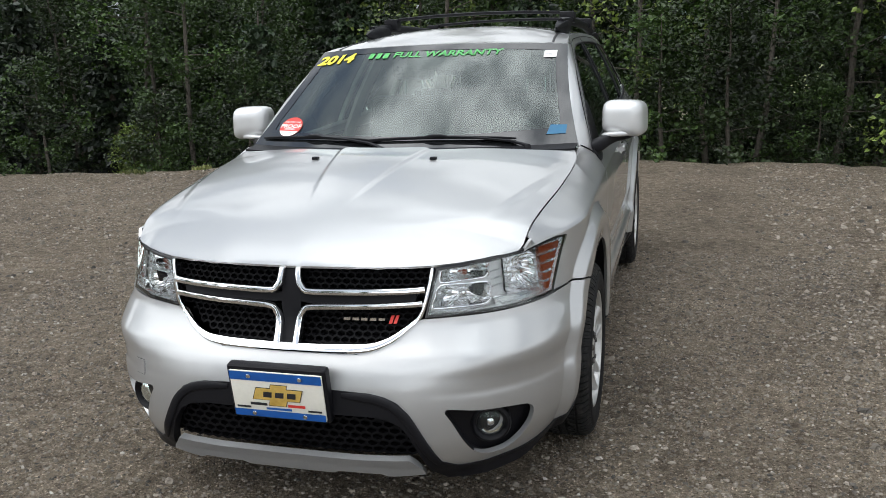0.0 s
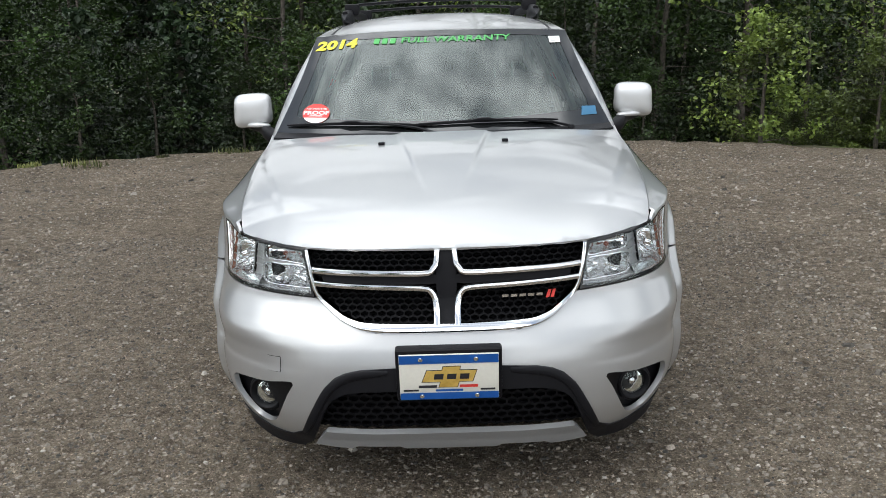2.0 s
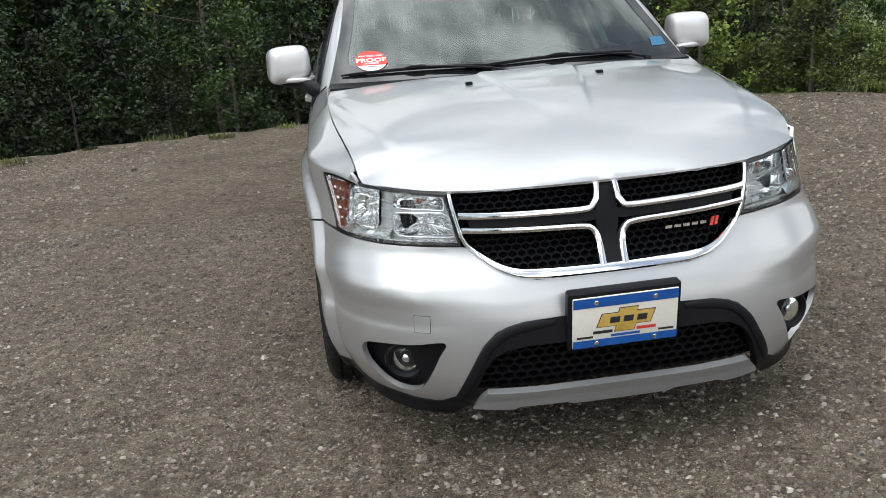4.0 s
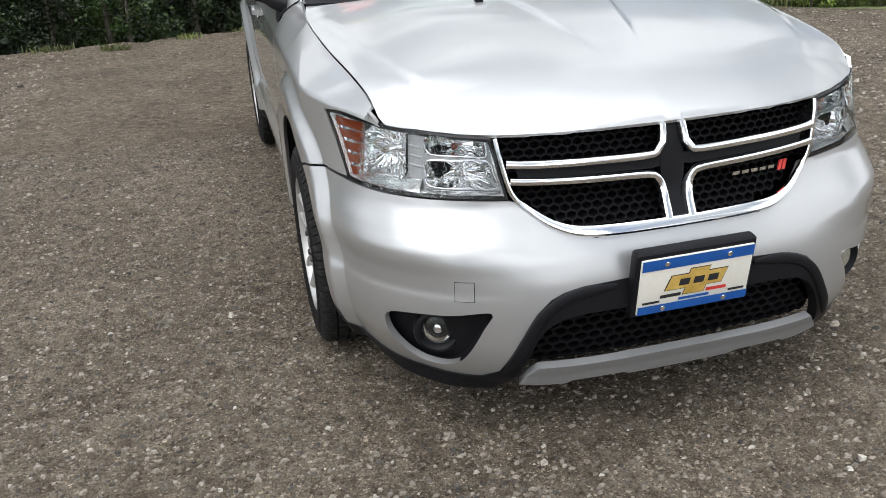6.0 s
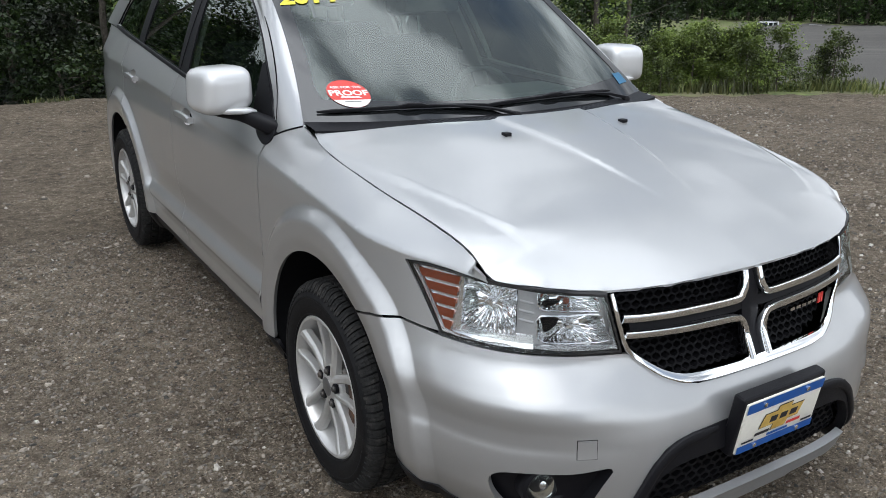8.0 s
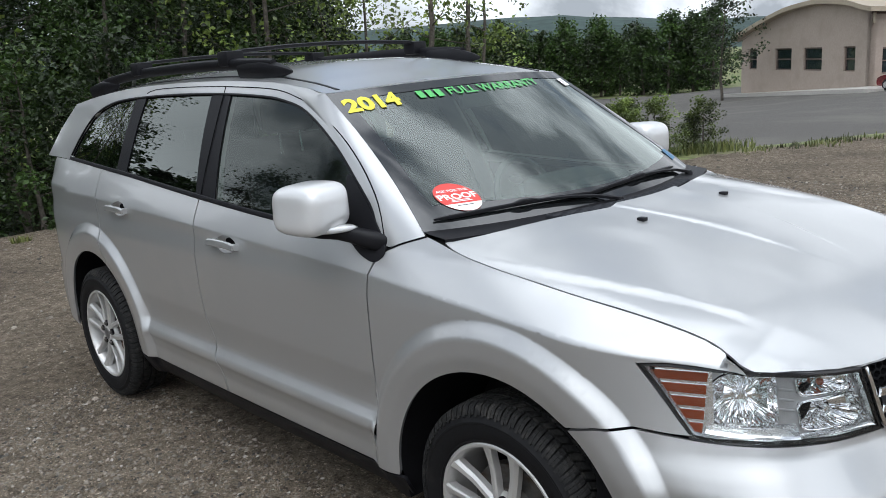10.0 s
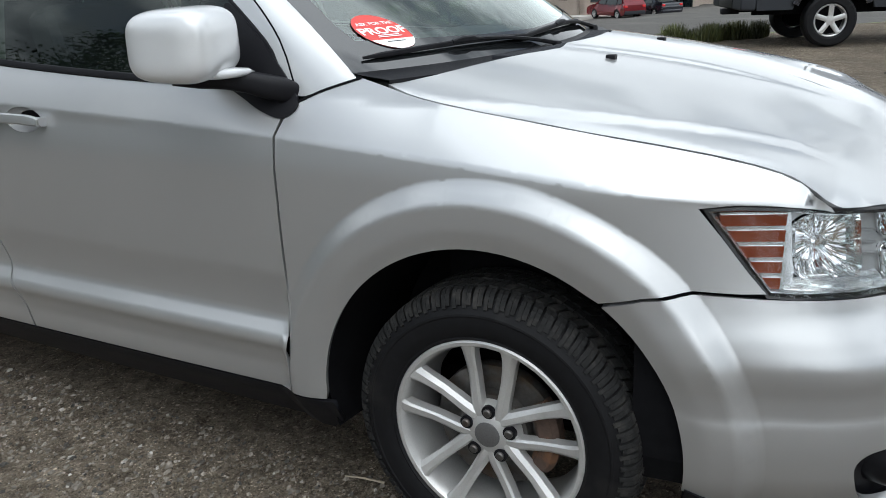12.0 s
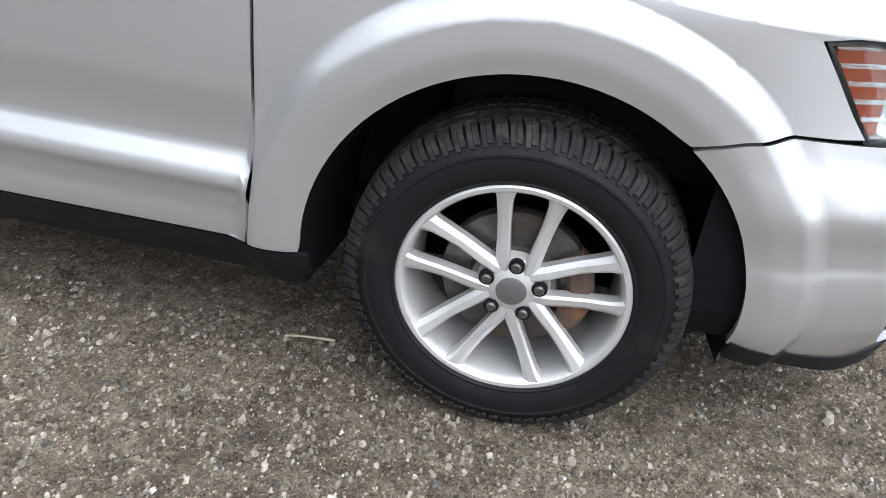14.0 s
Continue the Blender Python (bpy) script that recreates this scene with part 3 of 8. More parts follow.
# how far the bumper's lower face stands out past the plan: along it, and by height
CHIN = [(0, 0.018), (0.33, 0.030), (0.50, 0.045), (0.60, 0.056), (0.70, 0.052), (0.80, 0.040), (1.0, 0.013), (1.16, 0.0)]
CHIN_Z = [(0.18, 0.85), (0.30, 1.0), (0.50, 1.0), (0.57, 0.96), (0.605, 0.84), (0.66, 0.36), (0.715, 0.0)]


def shoulder(y):
    return curve([(0.2, 0.905), (0.51, 0.936), (0.77, 0.958), (1.16, 0.987), (1.5, 1.008), (2.5, 1.045), (3.6, 1.085), (4.6, 1.11)], y)


def knee(y):
    """Where the upper flank meets the bonnet's seam or the window belt: half width and height."""
    yy = max(0.285, min(1.09, y))
    seam = curve(SEAM_X, yy)
    f = sm(1.09, 1.5, y)
    if f == 0:
        return seam, hood_z(seam, yy)
    z = curve([(1.09, 1.088), (1.3, 1.096), (1.45, 1.105), (1.6, 1.11), (2.1, 1.125), (2.7, 1.158), (3.5, 1.213), (4.33, 1.25), (4.7, 1.255)], y)
    return seam + (cabin(max(y, 1.5), z) + 0.003 - seam) * f, hood_z(seam, 1.09) * (1 - f) + z * f


def skin(s, z):
    """The lower body, nose to tail: a place for s metres along the plan and a height. s < 0: the car's right side."""
    x, y, nx, ny = plan(abs(s))
    front = 1 - sm(0.35, 0.75, abs(s))
    mid = sm(0.35, 0.75, abs(s)) * (1 - sm(0.95, 1.35, abs(s)))
    rear = sm(S_END - 1.1, S_END - 0.6, abs(s))
    side = 1 - front - mid - rear
    top = shoulder(y)
    low = min(z, top) if 0.3 < y < 4.7 else z
    off = front * curve(NOSE, low) + mid * curve(FLANK, low) + side * curve(SIDE, low) + rear * curve(TAIL, low)
    if abs(s) < 1.16 and z < 0.715:
        off += curve(CHIN, abs(s)) * curve(CHIN_Z, z)
    slide = 0.0
    if z > low:
        knee_x, knee_z = knee(y + ny * off)
        f = min(1.0, (z - top) / max(0.012, knee_z - top))
        slide = (x + nx * off - knee_x) * f * (0.85 + 0.15 * f) + 0.5 * max(0.0, z - knee_z)
    off += curve(CREASE, z) * sm(1.501, 1.511, y) * (1 - sm(3.25, 3.35, y))
    for hub in (HUB_Y, HUB_YR):
        r = math.hypot(y - hub, z - HUB_Z)
        if r < 0.62:
            k = min(1.0, max(0.0, (0.592 - r) / 0.046))
            off += 0.029 * (0.7 * k + 0.3 * sm(0, 1, k)) * (1 - 0.35 * sm(0.5, 0.43, r))
    px, py = x + nx * off - slide, y + ny * off
    return (math.copysign(px, s), py, z)


def wing_top(y):
    """Height of the wing's edge along the bonnet, for y along the plan."""
    top = shoulder(y)
    x, yy, nx, ny = plan(sy(y))
    mid = 1 - sm(0.95, 1.35, sy(y))
    yy += ny * (mid * curve(FLANK, top) + (1 - mid) * curve(SIDE, top))
    yy = max(0.285, min(1.238, yy))
    return hood_z(curve(SEAM_X, yy), yy)


def glassline(x, z):
    """y of the windscreen at x and z."""
    return 1.125 + 0.25 * x * x + 0.12 * x ** 4 + 1.62 * (z - 1.14) + 0.25 * (z - 1.14) * (z - 1.58)


def cabin(y, z):
    """Half width of the cabin's side above the belt."""
    d = z - 1.09
    w = 0.862 - 0.30 * d - 0.28 * d * d
    w -= 0.10 * sm(3.6, 4.9, y) * (0.4 + d)
    w -= 0.03 * (1 - sm(1.2, 1.9, y))
    return w


def hood_front(x):
    x = abs(x)
    return curve([(0, 0.055), (0.25, 0.065), (0.483, 0.115), (0.62, 0.185), (0.74, 0.285), (0.80, 0.36)], x)


def hood_rear(x):
    """y of the bonnet's rear edge."""
    return 1.02 + 0.222 * (abs(x) / 0.788) ** 1.7


def ridge_x(y):
    return curve([(0.28, 0.04), (0.43, 0.077), (0.56, 0.107), (0.71, 0.135), (1.0, 0.19)], y)


def crease_x(y):
    return curve([(0.23, 0.53), (0.31, 0.57), (0.45, 0.622), (0.65, 0.686), (0.85, 0.735), (1.08, 0.782)], y)


def crown(x, y):
    x = abs(x)
    yf = hood_front(x)
    yr = hood_rear(x)
    zf = curve([(0, 0.888), (0.3, 0.888), (0.483, 0.89), (0.74, 0.905), (0.80, 0.89)], x)
    zr = 1.156
    t = max(0.0, (y - yf) / (yr - yf))
    g = 1.62 * t - 0.62 * t * t if t < 1 else 1 + 0.38 * (t - 1)
    z = zf + (zr - zf) * g - 0.022 * max(0.0, 1 - t / 0.26) ** 2 + 0.022
    z -= 0.022 * sm(0.0, 1.0, t)
    half = ridge_x(y)
    z += 0.011 * (1 - sm(half - 0.010, half + 0.022, x)) * sm(0.3, 0.7, y)
    edge = crease_x(y)
    z -= 0.009 * sm(edge - 0.008, edge + 0.04, x) * sm(0.2, 0.45, y)
    return z


def hood_z(x, y):
    """Height of the bonnet: its crown, drawn to the seam's height towards the sides."""
    x, yy = abs(x), max(0.285, min(1.238, y))
    at = curve(SEAM_X, yy)
    w = min(1.0, max(0.0, (x - 0.34) / (at - 0.34)))
    return crown(x, y) + (curve(SEAM_Z, yy) - crown(at, yy)) * w * w * (1.5 - 0.5 * w)


def rail_z(y):
    """Height of the roof's edge."""
    return curve([(1.95, 1.575), (2.15, 1.605), (2.5, 1.632), (3.0, 1.642), (3.6, 1.630), (4.2, 1.590), (4.6, 1.545)], y)


def roof_z(x, y):
    xr = cabin(y, rail_z(y)) 
    return rail_z(y) + 0.062 * (1 - (min(1, abs(x) / xr)) ** 2.6) * (0.35 + 0.65 * sm(1.9, 2.5, y))


# ---- ground: a gravel pad whose edge falls away to woods and to a lower lot ----
PAD = [(-60, 5.0), (-20, 6.6), (-8.6, 7.75), (-6.8, 8.0), (-5.6, 8.3), (-4, 8.95), (-2.6, 9.3), (0, 9.5), (1.2, 9.3), (3.6, 8.8), (5.4, 7.6), (6.3, 6.5), (9.2, 5.2), (13, 3.6), (20, -1), (40, -14), (60, -30)]


def pad_edge(x):
    return curve(PAD, x)


def ground_z(x, y):
    past = (y - pad_edge(x)) * (0.9 if x > 5 else 1.0)
    z = 0.02 * noise.noise((x * 0.35, y * 0.35, 0)) + 0.008 * noise.noise((x * 1.7, y * 1.7, 3))
    z *= sm(1.5, 5.0, math.hypot(x, y - 2.2))
    z += 0.05 * sm(-0.9, -0.1, past) * (0.7 + 1.3 * noise.noise((x * 0.9, 4, 0)) + 0.7 * noise.noise((x * 3.7, y * 2.5, 8))) * (1 - sm(0, 0.9, past)) * (1 - sm(4.5, 6.5, x))
    if past > 0:
        drop = 1.15 if x > 5 else 1.5 + 0.6 * sm(5, -10, x)
        z -= drop * sm(0, 4.5 if x < 5 else 7.0, past)
        far = math.hypot(x, y)
        z -= 0.95 * sm(20, 60, far) * (1 if x > 5 else 0)
        z -= 0.07 * min(45.0, max(0.0, y - 14.5)) * sm(14, 24, x)
        z += 0.15 * noise.noise((x * 0.4, y * 0.4, 7)) * sm(0.5, 3, past) * (1 if x < 6 else 0.3)
    return z - 0.017 - 0.06 * sm(9.0, 13.0, x)


def lot(x, y):
    """Where the asphalt lot lies."""
    past = y - pad_edge(x)
    return x > 9 and past > 2.6 + 0.5 * math.sin(x * 0.7) and y < 0.80 * x + 1.0 and math.hypot(x, y) < 112


def make_ground():
    def ticks(fine, limit):
        out, v = [0.0], 0.0
        while v < limit:
            d = fine * (1 + max(0, v - 5) * 0.16)
            v += d
            out.append(v)
        return out
    right, left = ticks(0.22, 2500), ticks(0.22, 2500)
    xs = [-v for v in left[:0:-1]] + right
    ys = [2.0 - v for v in left[:0:-1]] + [2.0 + v for v in right]
    verts = [(x, y, ground_z(x, y)) for y in ys for x in xs]
    n = len(xs)
    faces = [(j * n + i, j * n + i + 1, (j + 1) * n + i + 1, (j + 1) * n + i) for j in range(len(ys) - 1) for i in range(n - 1)]
    me = bpy.data.meshes.new("ground")
    me.from_pydata(verts, [], faces)
    for m in (GRAVEL, TURF, ASPHALT, FLOORWOOD):
        me.materials.append(m)
    kinds = []
    for f in faces:
        x, y = sum(verts[i][0] for i in f) / 4, sum(verts[i][1] for i in f) / 4
        past = y - pad_edge(x)
        k = 0
        if past > 0.35:
            k = 2 if lot(x, y) else (1 if x > 5 else 3)
        kinds.append(k)
    me.polygons.foreach_set("material_index", kinds)
    me.polygons.foreach_set("use_smooth", [True] * len(faces))
    return tagged(new("ground", me), "grey-brown gravel ground falling away to turf and asphalt", "ground", kind="structure")


make_ground()


def stone_field(name, count, lo, hi, area, seed, label, mat, packed=0.0):
    """Loose stones pressed into the ground, each a rough lump of its own."""
    rnd = random.Random(seed)
    verts, faces = [], []
    for _ in range(count):
        x, y = rnd.uniform(area[0], area[2]), rnd.uniform(area[1], area[3])
        if y > pad_edge(x) - 0.1 or (abs(x) < 0.7 and 0.5 < y < 4.6):
            continue
        if -2.7 < x < 2.0 and rnd.random() < packed:
            continue
        r = lo * (hi / lo) ** (rnd.random() ** 2.2)
        z, turn = ground_z(x, y), rnd.uniform(0, 6.28)
        sx_, sy_, sz_ = r * rnd.uniform(0.8, 1.3), r * rnd.uniform(0.6, 1.0), r * rnd.uniform(0.45, 0.95)
        base = len(verts)
        ring = rnd.choice((4, 5))
        for k in range(ring):
            a = turn + 6.283 * k / ring + rnd.uniform(-0.25, 0.25)
            k_ = rnd.uniform(0.7, 1.2)
            verts.append((x + math.cos(a) * sx_ * k_, y + math.sin(a) * sy_ * k_, z - 0.1 * r))
        for k in range(ring):
            a = turn + 6.283 * (k + 0.3) / ring
            q = rnd.uniform(0.45, 0.75)
            verts.append((x + math.cos(a) * sx_ * q, y + math.sin(a) * sy_ * q, z + sz_ * rnd.uniform(0.45, 1.0)))
        for k in range(ring):
            l = (k + 1) % ring
            faces.append((base + k, base + l, base + ring + l, base + ring + k))
        faces.append(tuple(base + ring + k for k in range(ring)))
    ob = raw(name, verts, faces, mat)
    return tagged(ob, label, "gravel", kind="stuff")


def stones_material(name, gain):
    m = bpy.data.materials.new(name)
    m.use_nodes = True
    add, link = nodes_of(m.node_tree)
    geo, ramp, s, out = add("ShaderNodeNewGeometry"), add("ShaderNodeValToRGB"), add("ShaderNodeBsdfPrincipled", Roughness=0.9), add("ShaderNodeOutputMaterial")
    e = ramp.color_ramp.elements
    e[0].position, e[0].color = 0.0, (0.05 * gain, 0.047 * gain, 0.042 * gain, 1)
    e[1].position, e[1].color = 1.0, (0.48, 0.455, 0.41, 1)
    for at, c in ((0.35, (0.145, 0.126, 0.104, 1)), (0.7, (0.225, 0.197, 0.163, 1)), (0.95, (0.31, 0.272, 0.228, 1))):
        e.new(at).color = (c[0] * gain, c[1] * gain, c[2] * gain, 1)
    place, fine, mixer = add("ShaderNodeTexCoord"), add("ShaderNodeTexNoise", Scale=110.0, Detail=3.0), add("ShaderNodeMixRGB", Fac=0.35)
    mixer.blend_type = "OVERLAY"
    link(place.outputs["Object"], fine.inputs["Vector"])
    link(geo.outputs["Random Per Island"], ramp.inputs["Fac"])
    link(ramp.outputs["Color"], mixer.inputs["Color1"]), link(fine.outputs["Fac"], mixer.inputs["Color2"])
    link(mixer.outputs["Color"], s.inputs["Base Color"])
    link(s.outputs["BSDF"], out.inputs["Surface"])
    return m


# second set has tones up to 1.28 times lighter, mostly clear of the car
STONES, PALER = stones_material("mixed stones", 1.0), stones_material("paler mixed stones", 1.28)
stone_field("gravel", 84000, 0.003, 0.013, (-3.2, -1.6, 2.4, 4.2), 1, "fine grey-brown crushed gravel round the car", STONES)
stone_field("gravel", 60000, 0.006, 0.022, (-8, -1.6, 7, 9.6), 2, "coarser loose stones over the gravel pad", PALER, 0.85)
stone_field("gravel", 1700, 0.014, 0.036, (-9, -1.5, 9, 9.6), 3, "scattered larger stones on the gravel pad", STONES, 0.8)


# ---- plants ----
def leaf(verts, faces, p, size, rnd, droop=0.3):
    """One leaf: a folded, pointed blade of two halves."""
    d = Vector((rnd.gauss(0, 1), rnd.gauss(0, 1), rnd.gauss(-droop, 0.6))).normalized()
    n = d.cross(Vector((rnd.gauss(0, 1), rnd.gauss(0, 1), rnd.gauss(1.2, 1)))).normalized()
    b, i = Vector(p), len(verts)
    up = n.cross(d) * 0.12
    verts += [b[:], (b + d * size * 0.45 + n * size * 0.36 + up * size)[:], (b + d * size)[:], (b + d * size * 0.45 - n * size * 0.36 + up * size)[:]]
    faces += [(i, i + 1, i + 2), (i, i + 2, i + 3)]


def tree_meshes(seed, height, spread, clumps, per, size, bark, leafmat, low=0.12, trunk=0.09, gap=0.0):
    """A tree's two parts: tapered trunk with limbs, and a crown of leaf clumps at the limbs' ends."""
    rnd = random.Random(seed)
    bm = bmesh.new()
    pts, x, y = [], 0.0, 0.0
    for i in range(9):
        pts.append((x, y, height * i / 8 * 0.95 - 0.25))
        x, y = x + rnd.gauss(0, 0.05 * height / 8), y + rnd.gauss(0, 0.05 * height / 8)
    sweep(bm, pts, trunk, trunk, up=(0, 1, 0.01), taper=[1.3 - 1.15 * i / 8 for i in range(9)], sides=8)
    ends = []
    for k in range(clumps):
        f = low + (1 - low) * ((k + rnd.random()) / clumps) ** 0.85
        i = min(7, int(f * 8))
        a, b = Vector(pts[i]), Vector(pts[i + 1])
        base = a.lerp(b, f * 8 - i) if f < 1 else b
        turn = k * 2.4 + rnd.uniform(-0.5, 0.5)
        reach = spread * (1.05 - 0.75 * abs(f - 0.35) ** 1.2 / 0.6) * rnd.uniform(0.35, 1.05)
        reach = max(reach, 0.25)
        tip = base + Vector((math.cos(turn) * reach, math.sin(turn) * reach, reach * rnd.uniform(0.0, 0.6)))
        if k % 3 == 0:
            mid = base.lerp(tip, 0.5) + Vector((0, 0, -0.06 * reach))
            sweep(bm, [base, mid, tip], trunk * 0.22, trunk * 0.22, up=(0.01, 0, 1), taper=[1.2, 0.8, 0.3], sides=5, ends=False)
        ends.append((tip, 0.30 + 0.28 * rnd.random()))
        ends.append((base.lerp(tip, 0.6), 0.26 + 0.2 * rnd.random()))
    wood = bpy.data.meshes.new("trunk")
    bm.to_mesh(wood)
    bm.free()
    wood.materials.append(bark)
    wood.polygons.foreach_set("use_smooth", [True] * len(wood.polygons))
    verts, faces = [], []
    for tip, r in ends:
        if rnd.random() < gap:
            continue
        for _ in range(per):
            d = Vector((rnd.gauss(0, 1), rnd.gauss(0, 1), rnd.gauss(0, 0.75)))
            d = d.normalized() * r * rnd.random() ** 0.45 * spread * 0.55
            leaf(verts, faces, tip + d, size * rnd.uniform(0.6, 1.25), rnd)
    crown = bpy.data.meshes.new("crown")
    crown.from_pydata(verts, [], faces)
    crown.materials.append(leafmat)
    return wood, crown


def plant_tree(meshes, name, label, m, group):
    t = thing(name, m, label, "tree" if "tree" in name or "birch" in name else "shrub", group)
    for n, me in zip(("trunk", "crown"), meshes):
        ob = new(n, me)
        ob.parent = t
    return t


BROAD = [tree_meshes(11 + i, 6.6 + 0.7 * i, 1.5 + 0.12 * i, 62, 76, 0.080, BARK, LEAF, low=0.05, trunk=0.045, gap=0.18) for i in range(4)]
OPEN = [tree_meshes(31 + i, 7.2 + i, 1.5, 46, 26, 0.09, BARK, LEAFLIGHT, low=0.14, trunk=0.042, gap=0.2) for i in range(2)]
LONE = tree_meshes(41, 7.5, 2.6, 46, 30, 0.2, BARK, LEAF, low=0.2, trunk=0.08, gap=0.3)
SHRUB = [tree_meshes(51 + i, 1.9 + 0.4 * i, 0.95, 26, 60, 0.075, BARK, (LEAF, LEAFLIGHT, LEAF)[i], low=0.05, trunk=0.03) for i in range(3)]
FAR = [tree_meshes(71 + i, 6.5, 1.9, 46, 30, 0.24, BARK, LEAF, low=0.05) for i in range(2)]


def spruce_meshes(seed, height):
    rnd = random.Random(seed)
    bm = bmesh.new()
    sweep(bm, [(0, 0, -0.2), (0.02, 0, height * 0.5), (0, 0.02, height)], 0.09, 0.09, up=(0, 1, 0.01), taper=[1.2, 0.7, 0.1], sides=8)
    wood = bpy.data.meshes.new("trunk")
    bm.to_mesh(wood)
    bm.free()
    wood.materials.append(BARK)
    verts, faces = [], []
    tiers = int(height / 0.26)
    for k in range(tiers):
        z = 0.25 + (height - 0.3) * k / tiers
        reach = (height - z) * 0.27 + 0.08
        for b in range(9):
            a = b * 0.698 + k * 0.37 + rnd.uniform(-0.15, 0.15)
            for q in range(26):
                f = (q + rnd.random()) / 26
                r = reach * f
                p = (math.cos(a) * r + rnd.gauss(0, 0.05), math.sin(a) * r + rnd.gauss(0, 0.05), z - 0.30 * r + rnd.gauss(0, 0.025))
                leaf(verts, faces, p, 0.13 * rnd.uniform(0.6, 1.2), rnd, 0.6)
    crown = bpy.data.meshes.new("crown")
    crown.from_pydata(verts, [], faces)
    crown.materials.append(NEEDLE)
    return wood, crown


SPRUCE = [spruce_meshes(91, 5.0), spruce_meshes(92, 3.4)]


def plant_all():
    rnd = random.Random(5)
    # the wood behind the pad, in rows from its edge back
    for row, (off, gap, lo, hi) in enumerate(((2.4, 1.5, -24, 9), (4.4, 1.7, -28, 12), (7.2, 2.0, -32, 15))):
        x = lo + rnd.random()
        while x < hi:
            y = pad_edge(min(x, 6)) + off + rnd.uniform(-0.8, 0.8)
            if math.degrees(math.atan2(y + 1.3, x + 1.9)) < 40.5:
                break
            s = rnd.uniform(0.85, 1.2)
            airy = math.degrees(math.atan2(y + 1.3, x + 1.9)) < 57
            if airy and rnd.random() < 0.45:
                x += gap
                continue
            m = pose(x, y, ground_z(x, y) - 0.1, rnd.uniform(-4, 4), rnd.uniform(-4, 4), rnd.uniform(0, 360)) @ Matrix.Scale(s, 4)
            k = 0.8 if airy else rnd.random()
            if -1.0 < x < 5.0 and not airy and rnd.random() < 0.45:
                k = 0.8
            if x < -4.5 and row < 2:
                k = 1.0 if k < 0.6 else 0.5
            if k < 0.74:
                plant_tree(rnd.choice(BROAD), "broadleaf_tree", "green broadleaf tree in the dense wood behind the pad", m, "trees of the wood")
            elif k < 0.82 or (row == 0 and k < 0.9):
                plant_tree(rnd.choice(OPEN), "birch_tree", "thin young tree with pale airy leaves in the wood", m, "trees of the wood")
            else:
                plant_tree(rnd.choice(SPRUCE), "spruce_tree", "dark green spruce among the broadleaf trees", m, "trees of the wood")
            x += gap * rnd.uniform(0.75, 1.3)
    # the deeper wood
    for off, gap, lo, hi in ((10.5, 2.2, -34, 17), (14.5, 2.5, -40, 21), (19.5, 3.0, -46, 25)):
        x = lo + rnd.random()
        while x < hi:
            y = pad_edge(min(x, 6)) + off + rnd.uniform(-1, 1)
            if math.degrees(math.atan2(y + 1.3, x + 1.9)) < 40.5:
                break
            airy = math.degrees(math.atan2(y + 1.3, x + 1.9)) < 56
            m = pose(x, y, ground_z(x, y) - 0.3, 0, 0, rnd.uniform(0, 360)) @ Matrix.Scale(rnd.uniform(0.35, 0.5) if airy else rnd.uniform(0.95, 1.35), 4)
            plant_tree(rnd.choice(FAR), "broadleaf_tree", "green broadleaf tree deep in the wood", m, "trees of the wood")
            x += gap * rnd.uniform(0.75, 1.3)
    # shrubs along the edge
    x = -26.0
    while x < 9.5:
        y = pad_edge(x) + (0.9 if x < 5 else 1.2) + rnd.uniform(-0.2, 0.7) * (1 if x < 4.5 else 2)
        s = rnd.uniform(0.6, 1.15) * (1 if x < 6.0 else 0.5)
        i = 1 if (x > 5.5 or rnd.random() < 0.25) else rnd.choice((0, 2))
        m = pose(x, y, ground_z(x, y) - 0.12, 0, 0, rnd.uniform(0, 360)) @ Matrix.Scale(s, 4)
        plant_tree(SHRUB[i], "shrub", "leafy green shrub at the edge of the gravel pad" if i != 1 else "light green leafy weed bush at the pad's edge", m, "shrubs along the edge")
        x += rnd.uniform(0.8, 1.5) * (1 if x < 4.5 else 0.45)
    # weeds and bushes on the bank past the gravel
    for i in range(46):
        x = 5.2 + 4.7 * rnd.random()
        y = pad_edge(x) + 0.7 + 3.4 * rnd.random()
        m = pose(x, y, ground_z(x, y) - 0.1, 0, 0, rnd.uniform(0, 360)) @ Matrix.Scale(rnd.uniform(0.3, 0.55), 4)
        plant_tree(SHRUB[1], "shrub", "light green leafy weed bush at the pad's edge", m, "shrubs along the edge")
    # the wood across from the car's right side, behind the walk
    for i in range(22):
        a = radians(118 + 150 * (i + rnd.random() * 0.6) / 22)
        d = rnd.uniform(24, 30)
        x, y = math.cos(a) * d - 2, math.sin(a) * d
        if y > 7:
            continue
        m = pose(x, y, ground_z(x, y) - 0.1, 0, 0, rnd.uniform(0, 360)) @ Matrix.Scale(rnd.uniform(0.8, 1.1), 4)
        plant_tree(rnd.choice(FAR), "broadleaf_tree", "green broadleaf tree across the gravel yard", m, "trees across the yard")
    # trees past the lot's far side, left of the building
    for i in range(54):
        a = radians(28.5 + 21 * (i % 27) / 26 + rnd.uniform(-0.4, 0.4))
        d = 115 + 11 * (i // 27) + rnd.uniform(-1, 4)
        x, y = math.cos(a) * d - 2.6, math.sin(a) * d
        m = pose(x, y, ground_z(x, y) - 0.3, 0, 0, rnd.uniform(0, 360)) @ Matrix.Scale(rnd.uniform(1.25, 1.8), 4)
        plant_tree(rnd.choice(FAR), "broadleaf_tree", "dark green tree past the lot's far side", m, "trees by the lot")
